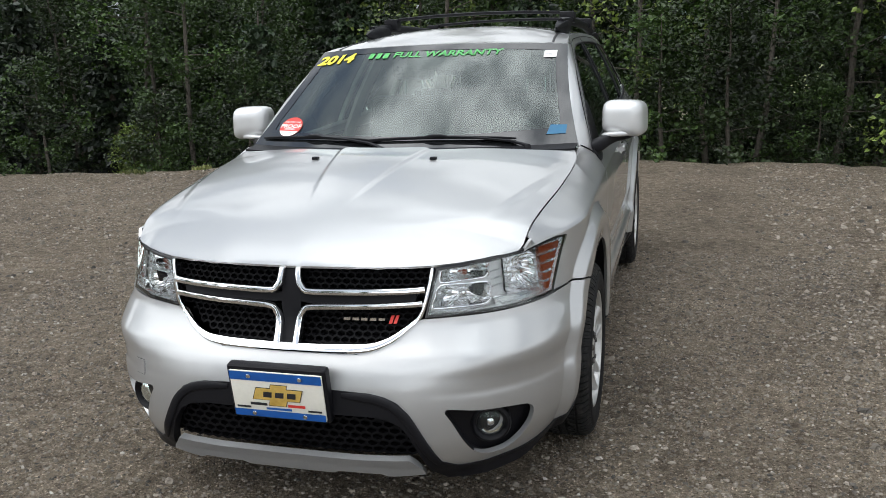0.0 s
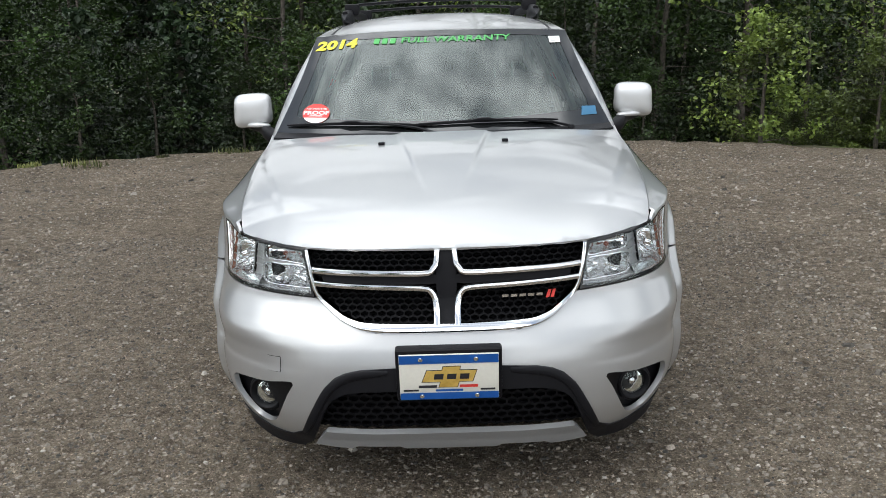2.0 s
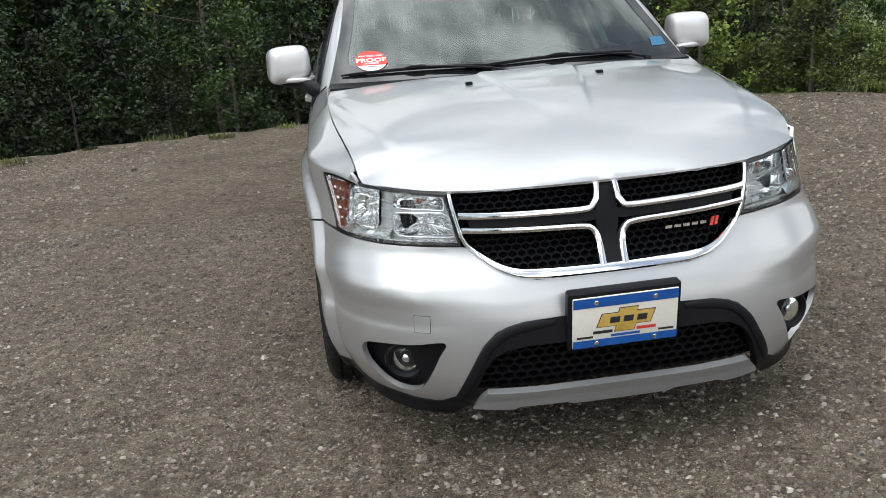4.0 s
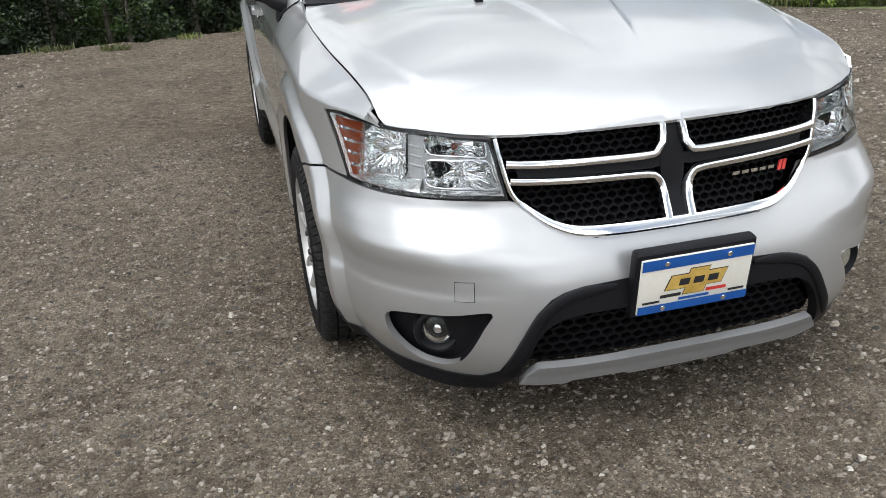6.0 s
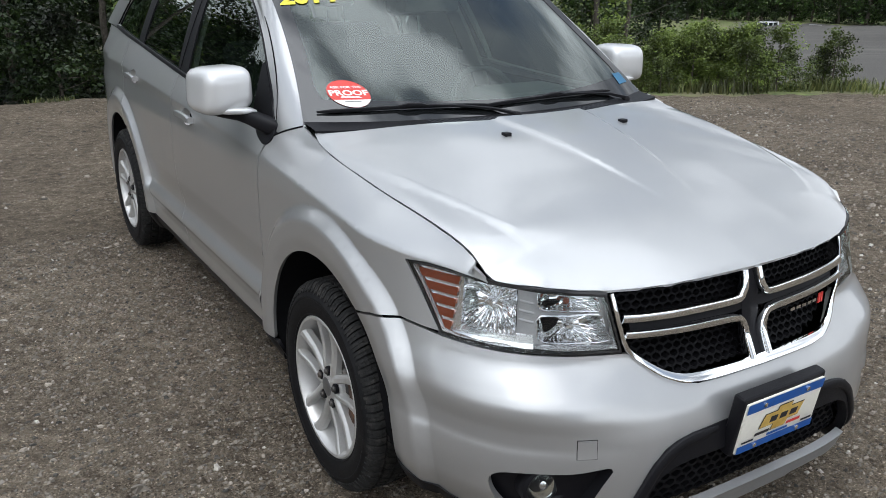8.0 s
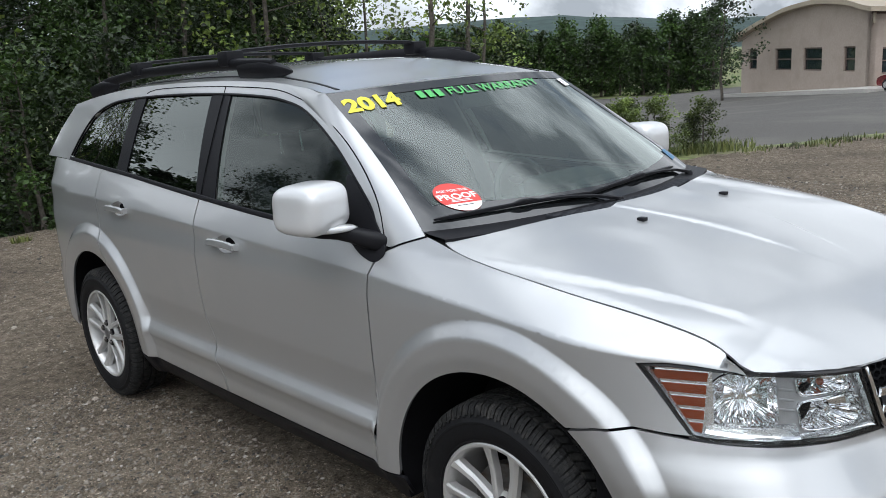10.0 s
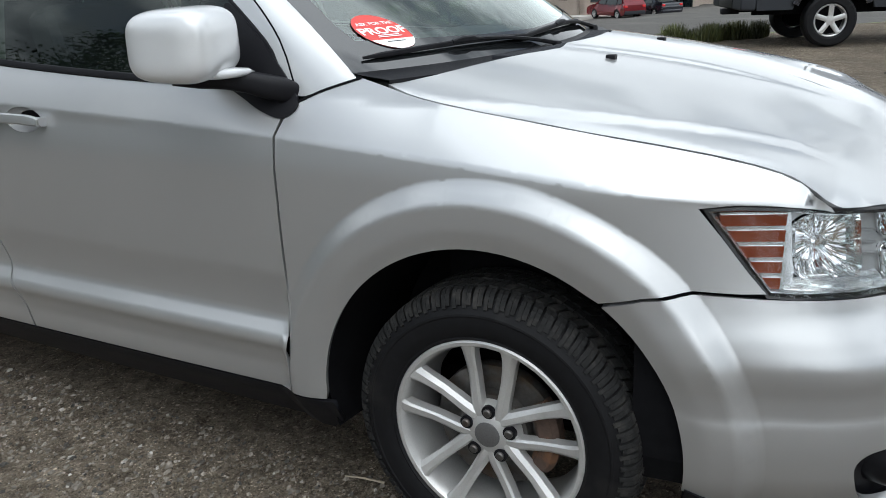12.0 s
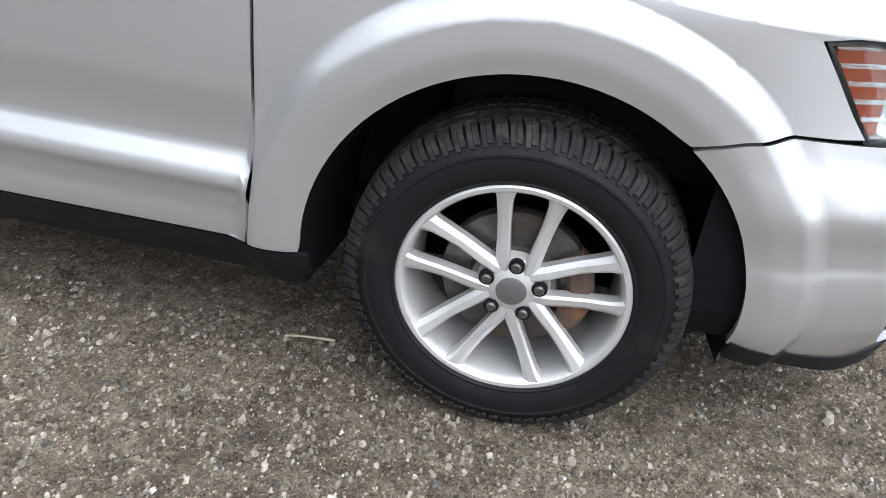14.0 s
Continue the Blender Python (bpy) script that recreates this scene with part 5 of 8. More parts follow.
    # amber side reflector in five steps, with bright ribs
    for k in range(5):
        z0, z1 = 0.758 + 0.0305 * k, 0.780 + 0.0305 * k
        def edge(z):
            return 0.962 - 0.012 * (z - 0.75) / 0.15, min(0.998 + 0.70 * (z - 0.757), 1.09)
        (a0, b0), (a1, b1) = edge(z0), edge(z1)
        slat = [(a0, z0), (b0, z0), (b1, z1), (a1, z1)]
        part("amber_slat", sheet(slat if sg > 0 else flip(slat), lamp_depth(0.012), 0.03, flange=0.012), AMBER, lamp, "amber reflector slat")
    wall = [(0.93, 0.752), (0.995, 0.752), (1.09, 0.905), (0.94, 0.908)]
    part("rib_backing", sheet(wall if sg > 0 else flip(wall), lamp_depth(0.018), 0.03, flange=0.01), BEZEL, lamp)
    ln = part("lens", sheet(pts, lamp_depth(0.0), 0.03, flange=0.0), LENS, lamp)
    ln.visible_shadow = False


# bonnet
def bonnet(x, y):
    return (x, y, hood_z(x, y))


hood_edge = [(x, hood_front(x)) for x in (0.0, 0.1, 0.2, 0.3, 0.4, 0.483, 0.55, 0.62, 0.68, 0.715)] + [(curve(SEAM_X, y) - 0.004, y) for y in (0.30, 0.33, 0.36, 0.40, 0.45, 0.5, 0.55, 0.6, 0.65, 0.7, 0.75, 0.8, 0.85, 0.9, 0.95, 1.0, 1.05, 1.09, 1.12, 1.15, 1.18, 1.20, 1.22, 1.238)]
hood_back = [(x, hood_rear(x) - 0.012) for x in (0.765, 0.73, 0.68, 0.6, 0.5, 0.4, 0.3, 0.2, 0.1, 0.0)]
ring = hood_edge[1:] + hood_back[:-1]
ring = [(0.0, hood_front(0))] + ring + [hood_back[-1]] + [(-x, y) for x, y in ring[::-1]]
folds = [[(sg * (f(0.3 + 0.02 * i) + d), 0.3 + 0.02 * i) for i in range(41)] for sg in (-1, 1) for f, d in ((ridge_x, -0.010), (ridge_x, 0.006), (ridge_x, 0.022), (crease_x, -0.008), (crease_x, 0.016), (crease_x, 0.04))]
hood = part("hood", sheet(ring, bonnet, 0.018, flange=0.008, lines=folds), PAINT, car)
for sg in (-1, 1):
    bm = bmesh.new()
    z = hood_z(0.259, 0.873)
    box(bm, (sg * 0.259 - 0.013, 0.862, z - 0.004), (sg * 0.259 + 0.013, 0.888, z + 0.010), 0.004)
    part("washer_nozzle", bm, BLACK, hood, "small black washer nozzle")

# wings, doors, rear quarters
GAP = 0.0035
lamp_edge = [(0.506 + GAP, 0.918), (0.46, 0.86), (0.405, 0.79), (0.372, 0.752)]
top_line = [(y, wing_top(y) - 0.0004) for y in (1.238, 1.21, 1.18, 1.14, 1.09, 1.0, 0.9, 0.8, 0.7, 0.6, 0.5, 0.42, 0.36, 0.32, 0.29, 0.27, 0.255)]
wing = [(0.248, 0.9045), (0.268, 0.9105), (0.30, 0.9150), (0.36, 0.920), (0.44, 0.9235)] + lamp_edge + [(0.42, 0.7475 + GAP), (0.51, 0.7515 + GAP), (0.60, 0.7395 + GAP)] + [(y, z + (GAP if i == 0 else 0)) for i, (y, z) in enumerate(arc(HUB_Y, ARCH, 126.0, 0.0, 30))] \
    + [(1.40, 0.338), (1.47, 0.334), (1.512 - GAP, 0.336), (1.507 - GAP, 0.42), (1.500 - GAP, 0.50), (1.500 - GAP, 0.8), (1.500 - GAP, 1.008), (1.476, 1.06), (1.44, 1.092), (1.36, 1.122), (1.298, 1.140)] + top_line
ridges = [[(0.31 + 0.02 * i, shoulder(0.31 + 0.02 * i) + d) for i in range(60)] for d in (-0.009, 0.0, 0.009)]
FLARE = (0.600, 0.591, 0.582, 0.556, 0.546, 0.536)
flares = [arc(HUB_Y, r, 200, -20, 110) for r in FLARE]
both("front_wing", wing, side, PAINT, car, step=0.015, lines=(*ridges, *flares))
d1 = [(1.512 + GAP, 0.336), (2.0, 0.333), (2.555, 0.332), (2.575, 0.42), (2.605, 0.50), (2.655, 0.65), (2.672, 0.80), (2.675, 1.0), (2.690, belt(2.69))]
d1 += [(y, belt(y)) for y in (2.5, 2.3, 2.1, 1.9, 1.7, 1.56)] + [(1.475, 1.103), (1.486, 1.06), (1.500 + GAP, 1.008), (1.500 + GAP, 0.5), (1.507 + GAP, 0.42)]
def cup_hole(y, z):
    return [(y + 0.078 * math.cos(a) - 0.008, z + 0.036 * math.sin(a)) for a in [2 * math.pi * i / 28 for i in range(28)]]


def body_lines(y0, y1):
    n = int((y1 - y0) / 0.05)
    return [[(y0 + (y1 - y0) * i / n, shoulder(y0 + (y1 - y0) * i / n) + d) for i in range(n + 1)] for d in (-0.007, 0.0, 0.007)] + [[(y0, z), (y1, z)] for z in (0.468, 0.474, 0.536, 0.545)]


doors_f = both("front_door", d1, side, PAINT, car, step=0.022, holes=(cup_hole(2.42, 1.005),), lines=body_lines(1.52, 2.7))
d2 = [(2.555 + 2 * GAP, 0.332), (2.9, 0.332), (3.30, 0.334), (3.385, 0.345)] + arc(HUB_YR, 0.462, 178, 118, 10) + [(3.66, 0.82), (3.70, 0.92), (3.735, 1.05), (3.775, belt(3.775))]
d2 += [(y, belt(y)) for y in (3.5, 3.2, 2.9)] + [(2.690 + 2 * GAP, belt(2.70)), (2.675 + 2 * GAP, 1.0), (2.672 + 2 * GAP, 0.80), (2.655 + 2 * GAP, 0.65), (2.605 + 2 * GAP, 0.50), (2.575 + 2 * GAP, 0.42)]
doors_r = both("rear_door", d2, side, PAINT, car, step=0.022, holes=(cup_hole(3.46, 1.06),), lines=body_lines(2.56, 3.8) + [arc(HUB_YR, r, 200, 100, 50) for r in FLARE])
qp = [(3.775 + 2 * GAP, belt(3.78)), (3.735 + 2 * GAP, 1.05), (3.70 + 2 * GAP, 0.92), (3.66 + 2 * GAP, 0.82)] + arc(HUB_YR, ARCH, 115, 0, 26) + [(4.31, 0.30), (4.50, 0.27), (4.60, 0.28), (4.62, 0.66), (4.60, 0.9), (4.58, belt(4.58)), (4.33, belt(4.33)), (4.0, belt(4.0))]
both("rear_quarter", qp, side, PAINT, car, step=0.02, lines=[arc(HUB_YR, r, 130, -10, 66) for r in FLARE])
edge_arc = arc(HUB_YR, ARCH, 178, 116, 12)
lip = edge_arc + arc(HUB_YR, 0.4605, 116, 178, 12)
both("arch_lip", lip, side, PAINT, car, step=0.02)
sill = [(1.38, 0.33), (1.5, 0.328), (2.5, 0.326), (3.39, 0.328), (3.40, 0.235), (2.5, 0.225), (1.42, 0.225), (1.38, 0.26)]
both("sill", sill, side, BLACK, car, "black plastic sill", step=0.04)

# tail: bumper, tailgate, lamps
def tailend(s, z):
    return skin(s, z)


s0 = sy(4.60)
tb = [(s0, 0.28), (S_END - 0.02, 0.27), (S_END - 0.02, 0.655), (s0, 0.655)]
tg = [(S_END - 0.72, 0.665), (S_END - 0.02, 0.665), (S_END - 0.02, 1.13), (S_END - 0.70, 1.13)]
lampo = [(s0 + 0.01, 0.80), (S_END - 0.73, 0.80), (S_END - 0.71, 1.12), (s0 + 0.005, 1.16)]
fillo = [(s0 + 0.01, 0.665), (S_END - 0.73, 0.665), (S_END - 0.73, 0.795), (s0 + 0.01, 0.795)]
both("rear_bumper", tb, tailend, PAINT, car, step=0.03)
both("tailgate", tg, tailend, PAINT, car, step=0.03)
both("tail_light", lampo, tailend, REDLENS, car, "red tail light", step=0.03)
both("tail_panel", fillo, tailend, PAINT, car, step=0.03)


def reartop(x, z):
    f = (z - 1.10) / 0.45
    w = 0.79 - 0.16 * f
    return (x * w, 4.80 - 0.19 * f - 0.06 * x * x + 0.02 * math.sin(math.pi * min(1, f)), z)


part("rear_window", sheet([(-0.93, 1.14), (0.93, 1.14), (0.93, 1.545), (0.0, 1.58), (-0.93, 1.545)], reartop, 0.05, flange=0.01), PRIVACY, car, "dark tinted rear window")

# cabin sides: pillars and roof edges with the window opening cut out
glass_line = [(1.50, 1.118), (1.547, 1.196), (1.60, 1.245), (1.688, 1.312), (1.765, 1.368), (1.845, 1.416), (1.97, 1.478), (2.10, 1.528), (2.24, 1.556), (2.385, 1.572), (2.7, 1.586), (3.1, 1.590), (3.45, 1.584), (3.70, 1.574), (3.90, 1.556), (4.06, 1.522), (4.171, 1.472), (4.26, 1.38), (4.325, 1.275), (4.31, 1.262),
              (3.9, 1.246), (3.5, 1.226), (3.1, 1.198), (2.7, 1.172), (2.4, 1.152), (2.1, 1.138), (1.8, 1.126)]
front_edge = [(1.446, 1.098), (1.480, 1.153), (1.524, 1.206), (1.575, 1.26), (1.645, 1.322), (1.745, 1.388), (1.858, 1.450), (1.98, 1.504), (2.112, 1.556)]
cab = front_edge + [(y, rail_z(y)) for y in (2.25, 2.4, 2.6, 2.8, 3.0, 3.2, 3.4, 3.6, 3.8, 4.0, 4.2, 4.4, 4.58)] + [(4.68, 1.40), (4.74, belt(4.7) + 0.002)] + [(y, belt(y) + 0.002) for y in (4.5, 4.33, 4.0, 3.5, 3.1, 2.7, 2.4, 2.1, 1.8, 1.6)]
both("cabin_side", cab, cabside, PAINT, car, step=0.03, holes=(glass_line,), flange=0.02)


def pane(y0, y1, z_low, lean):
    """The part of the window opening between two slanted lines."""
    def cut(p, y, keep):
        return (p[0] - (y + lean * (p[1] - 1.2))) * keep >= 0
    pts, loop = finer(glass_line, 0.01), []
    pts = [p for p in pts if cut(p, y0, 1) and cut(p, y1, -1)]
    return pts


for mirror in (False, True):
    f1 = part("front_window", sheet(pane(0.0, 2.575, 0, 0.36), cabside, 0.05, mirror=mirror, flange=0.0, off=-0.008), SIDEGLASS, car, "green tinted front door window")
    f2 = part("rear_window_glass", sheet(pane(2.745, 3.478, 0, 0.12), cabside, 0.05, mirror=mirror, flange=0.0, off=-0.008), PRIVACY, car, "dark privacy glass rear door window")
    f3 = part("quarter_window", sheet(pane(3.592, 9.0, 0, -0.02), cabside, 0.05, mirror=mirror, flange=0.0, off=-0.008), PRIVACY, car, "dark privacy glass quarter window")
    for w in (f1, f2, f3):
        w.visible_shadow = False
    part("pillar_cover", sheet(pane(2.572, 2.748, 0, 0.24), cabside, 0.03, mirror=mirror, flange=0.004, off=-0.003), BLACK, car, "satin black door pillar")
    part("pillar_cover", sheet(pane(3.472, 3.60, 0, 0.05), cabside, 0.03, mirror=mirror, flange=0.004, off=-0.003), BLACK, car, "satin black door pillar")
    bm = ribbon([(1.47, 1.112), (1.6, 1.117), (1.8, 1.1235), (2.1, 1.1345), (2.4, 1.149), (2.7, 1.168), (3.1, 1.194), (3.5, 1.222), (3.9, 1.2425), (4.31, 1.2585)], 0.020, 0.016, cabside, 0.002, 0.06)
    if mirror:
        for v in bm.verts:
            v.co.x = -v.co.x
        bmesh.ops.reverse_faces(bm, faces=bm.faces)
    part("belt_moulding", bm, BLACK, car, "black rubber belt moulding")
    loop = ribbon(glass_line[:19], 0.010, 0.010, cabside, -0.002, 0.04)
    if mirror:
        for v in loop.verts:
            v.co.x = -v.co.x
        bmesh.ops.reverse_faces(loop, faces=loop.faces)
    part("window_rubber", loop, BLACK, car)
    # door seams over the cabin side
    for keys in ([(1.47, 1.118), (1.53, 1.225), (1.645, 1.335), (1.80, 1.435), (2.0, 1.524), (2.15, 1.566), (2.35, 1.600), (2.735, 1.617)], [(2.735, 1.617), (3.1, 1.621), (3.42, 1.615), (3.50, 1.598)], [(2.735, 1.617), (2.70, 1.40), (2.690, 1.165)]):
        bm = ribbon(keys, 0.005, 0.003, cabside, 0.0, 0.04, sides=4)
        if mirror:
            for v in bm.verts:
                v.co.x = -v.co.x
            bmesh.ops.reverse_faces(bm, faces=bm.faces)
        part("door_seam", bm, DARK, car)


# front pillars, between the windscreen's edge and the door
def screen_edge(z):
    f = (z - 1.14) / 0.435
    x = 0.790 - 0.130 * f - 0.012 * math.sin(math.pi * f)
    return Vector((-x, glassline(x, z) - 0.004, z))


for mirror in (False, True):
    bm, rows = bmesh.new(), []
    for i in range(25):
        f = i / 24
        z = 1.118 + 0.460 * f
        a = screen_edge(z)
        k = len(front_edge) - 1
        g = f * k
        j = min(k - 1, int(g))
        ey = front_edge[j][0] + (front_edge[j + 1][0] - front_edge[j][0]) * (g - j)
        ez = front_edge[j][1] + (front_edge[j + 1][1] - front_edge[j][1]) * (g - j)
        b = Vector((-cabin(ey, ez), ey, ez))
        row = []
        out_dir = (b - a).cross(Vector((0.1, 0.8, 0.55))).normalized()
        if out_dir.x > 0:
            out_dir = -out_dir
        row.append(bm.verts.new(a + Vector((0.01, 0.03, -0.01))))
        for q in range(9):
            t = q / 8
            row.append(bm.verts.new(a.lerp(b, t) + out_dir * 0.008 * (4 * t * (1 - t)) ** 0.8))
        rows.append(row)
    for i in range(1, 8):
        g = i / 7
        y = 1.965 + 0.285 * g
        z = rail_z(y)
        a, b = Vector((-cabin(y, z) + 0.004, y, z)), Vector((-cabin(2.112 + 0.138 * g, 1.556 + 0.058 * g), 2.112 + 0.138 * g, 1.556 + 0.058 * g))
        row = [bm.verts.new(a + Vector((0.02, 0, -0.012)))]
        for q in range(9):
            row.append(bm.verts.new(a.lerp(b, q / 8) + Vector((-0.006, 0, 0.004)) * (4 * q / 8 * (1 - q / 8)) * (1 - g)))
        rows.append(row)
    for r0, r1 in zip(rows, rows[1:]):
        for q in range(9):
            bm.faces.new((r0[q], r0[q + 1], r1[q + 1], r1[q]))
    bmesh.ops.recalc_face_normals(bm, faces=bm.faces)
    if mirror:
        for v in bm.verts:
            v.co.x = -v.co.x
        bmesh.ops.reverse_faces(bm, faces=bm.faces)
    part("front_pillar", bm, PAINT, car)


for mirror in (False, True):
    bm = ribbon([(1.452, 1.086), (1.40, 1.109), (1.36, 1.1225), (1.30, 1.1405)], 0.006, 0.004, side, 0.001, 0.02, sides=6)
    if mirror:
        for v in bm.verts:
            v.co.x = -v.co.x
        bmesh.ops.reverse_faces(bm, faces=bm.faces)
    part("pillar_seam", bm, DARK, car)


# windscreen, its black border, the roof
def screen(x, z):
    return (x, glassline(x, z), z)


def screen_at(lift):
    def f(x, z):
        return (x, glassline(x, z) - 0.525 * lift, z + 0.85 * lift)
    return f


edge_l = [(screen_edge(1.14 + 0.435 * i / 8).x, 1.14 + 0.435 * i / 8) for i in range(9)]
top_edge = [(x, 1.575 + 0.018 * (1 - (x / 0.66) ** 2)) for x in (-0.62, -0.5, -0.35, -0.2, 0.0, 0.2, 0.35, 0.5, 0.62)]
ws_out = edge_l + top_edge + [(-x, z) for x, z in edge_l[::-1]] + [(x, 1.128) for x in (0.6, 0.3, 0.0, -0.3, -0.6)]
bm, rows = bmesh.new(), []
for i in range(33):
    f, row = i / 32, []
    for j in range(61):
        z0 = 1.128 + 0.447 * f
        w = -screen_edge(max(1.128, z0)).x
        x = w * (-1 + j / 30)
        row.append(bm.verts.new(screen(x, 1.128 + f * (0.447 + 0.018 * (1 - (x / 0.66) ** 2)))))
    rows.append(row)
for r0, r1 in zip(rows, rows[1:]):
    for j in range(60):
        bm.faces.new((r0[j], r0[j + 1], r1[j + 1], r1[j]))
windshield = part("windshield", bm, WINDSCREEN, car, "green tinted windshield with dealer markings", sharp=80)
windshield.visible_shadow = False
fi = [(x + 0.055, z) for x, z in edge_l[1:-1]]
fi = [(fi[0][0] + 0.02, 1.212)] + fi[1:] + [(-0.57, 1.548)] + [(x * 0.9, 1.553 + 0.014 * (1 - (x / 0.6) ** 2)) for x in (-0.5, -0.3, 0, 0.3, 0.5)]
fi += [(0.57, 1.548)] + [(-x, z) for x, z in (fi[6:0:-1])] + [(-fi[0][0], 1.212), (0.3, 1.196), (0, 1.190), (-0.3, 1.196)]
part("border", sheet(ws_out, screen, 0.04, holes=(fi,), flange=0.0, off=0.0018), FRIT, windshield, "black ceramic border")


def rooftop(x, y):
    return (x, y, roof_z(x, y))


rl = [(cabin(y, rail_z(y)) - 0.002, y) for y in (2.0, 2.1, 2.25, 2.4, 2.7, 3.0, 3.3, 3.6, 3.9, 4.2, 4.45, 4.60)]
rl[0] = (0.655, 1.975)
rf = [(x, glassline(x, 1.575 + 0.018 * (1 - (x / 0.66) ** 2)) + 0.012) for x in (0.6, 0.5, 0.35, 0.2, 0.0)]
rr = [(x, 4.62 - 0.04 * (x / 0.6) ** 2 + 0.03) for x in (0.5, 0.3, 0.0)]
rh = rf[::-1] + rl + rr[:-1]
roof = part("roof", sheet(rh + [(-0.0, rr[-1][1])] + [(-x, y) for x, y in rh[:0:-1]], rooftop, 0.035, flange=0.02), PAINT, car)
for sg in (-1, 1):
    keys = [(sg * (cabin(y, rail_z(y)) - 0.065), y) for y in (1.985, 2.2, 2.5, 3.0, 3.6, 4.2, 4.5)]
    part("roof_ditch", ribbon(keys, 0.014, 0.006, rooftop, 0.0, 0.06), BLACK, roof, "black roof ditch moulding")
# roof rack
rack = part("roof_rack", ribbon([(-0.545, 2.45), (-0.55, 2.6), (-0.55, 3.0), (-0.545, 3.6), (-0.53, 4.25)], 0.045, 0.05, rooftop, 0.055, 0.05, [(0, 0.7), (0.1, 1.0), (0.9, 1.0), (1, 0.7)]), BLACK, car, "dark grey roof rack with cross bars")
part("rail", ribbon([(0.545, 2.45), (0.55, 2.6), (0.55, 3.0), (0.545, 3.6), (0.53, 4.25)], 0.045, 0.05, rooftop, 0.055, 0.05, [(0, 0.7), (0.1, 1.0), (0.9, 1.0), (1, 0.7)]), BLACK, rack)
for sg in (-1, 1):
    for y, l in ((2.50, 0.20), (4.2, 0.16)):
        part("foot", ribbon([(sg * 0.545, y - 0.17), (sg * 0.547, y), (sg * 0.55, y + l)], 0.075, 0.095, rooftop, 0.026, 0.02, [(0, 0.12), (0.25, 0.55), (0.55, 0.92), (1, 0.75)]), BLACK, rack)
for y in (2.80, 3.72):
    zc = roof_z(0.5, y) + 0.085
    bm = bmesh.new()
    sweep(bm, [(-0.56, y, zc - 0.004), (-0.5, y, zc + 0.014), (-0.25, y, zc + 0.026), (0, y, zc + 0.03), (0.25, y, zc + 0.026), (0.5, y, zc + 0.014), (0.56, y, zc - 0.004)], 0.024, 0.010)
    bmesh.ops.recalc_face_normals(bm, faces=bm.faces)
    part("cross_bar", bm, BLACK, rack)
    for sg in (-1, 1):
        bm = bmesh.new()
        box(bm, (sg * 0.55 - 0.045, y - 0.045, zc - 0.05), (sg * 0.55 + 0.045, y + 0.045, zc + 0.018), 0.014)
        part("bar_clamp", bm, BLACK, rack)

# cowl and wipers
bm, rows = bmesh.new(), []
for i in range(41):
    x = -0.785 + 1.57 * i / 40
    ya, yb = hood_rear(x) - 0.01, glassline(x, 1.15)
    rows.append([bm.verts.new((x, ya + (yb - ya) * f, 1.125 + dz)) for f, dz in ((0, -0.03), (0.05, 0.010), (0.35, 0.014), (0.7, 0.018), (1.05, 0.026))])
for a, b in zip(rows, rows[1:]):
    for j in range(4):
        bm.faces.new((a[j], b[j], b[j + 1], a[j + 1]))
cowl = part("cowl", bm, BLACK, car, "black slatted cowl below the windshield")
for i in range(52):
    x = -0.40 + 0.80 * i / 51
    ya = hood_rear(x)
    bm = bmesh.new()
    box(bm, (x - 0.004, ya + 0.004, 1.136), (x + 0.004, ya + 0.062, 1.153), 0.0015)
    part("slat", bm, TRIMDARK, cowl)
for left, right in ((-0.735, -0.10), (-0.16, 0.53)):
    def along(f, lift, up=0.0):
        return Vector(screen_at(lift)(left + (right - left) * f, 1.1705 + up + 0.008 * math.sin(math.pi * f)))
    px = right + 0.055
    bm = bmesh.new()
    lathe(bm, [(0.015, -0.03), (0.016, 0.004), (0.011, 0.012), (0.0005, 0.013)], 18, "Z", Matrix.Translation((px, glassline(px, 1.15) - 0.035, 1.146)))
    wiper = part("wiper", bm, BLACK, car, "black windshield wiper")
    # a bowed arm from the pivot to the clip at the blade's middle
    bm = bmesh.new()
    sweep(bm, [(px, glassline(px, 1.15) - 0.035, 1.152), along(0.97, 0.012, -0.012), along(0.80, 0.017, -0.006), along(0.62, 0.019, -0.002), along(0.50, 0.017)], 0.009, 0.005, taper=[1.3, 1.15, 1.0, 0.9, 0.8])
    bmesh.ops.recalc_face_normals(bm, faces=bm.faces)
    part("arm", bm, BLACK, wiper)
    bm = bmesh.new()
    sweep(bm, [along(0.42, 0.016), along(0.47, 0.021), along(0.53, 0.021), along(0.58, 0.016)], 0.011, 0.008, taper=[0.6, 1.0, 1.0, 0.6])
    bmesh.ops.recalc_face_normals(bm, faces=bm.faces)
    part("clip", bm, BLACK, wiper)
    bm = bmesh.new()
    sweep(bm, [along(k / 12, 0.009 + 0.004 * math.sin(math.pi * k / 12)) for k in range(13)], 0.006, 0.007, taper=[0.5] + [1.0] * 11 + [0.5])
    bmesh.ops.recalc_face_normals(bm, faces=bm.faces)
    part("blade", bm, BLACK, wiper)

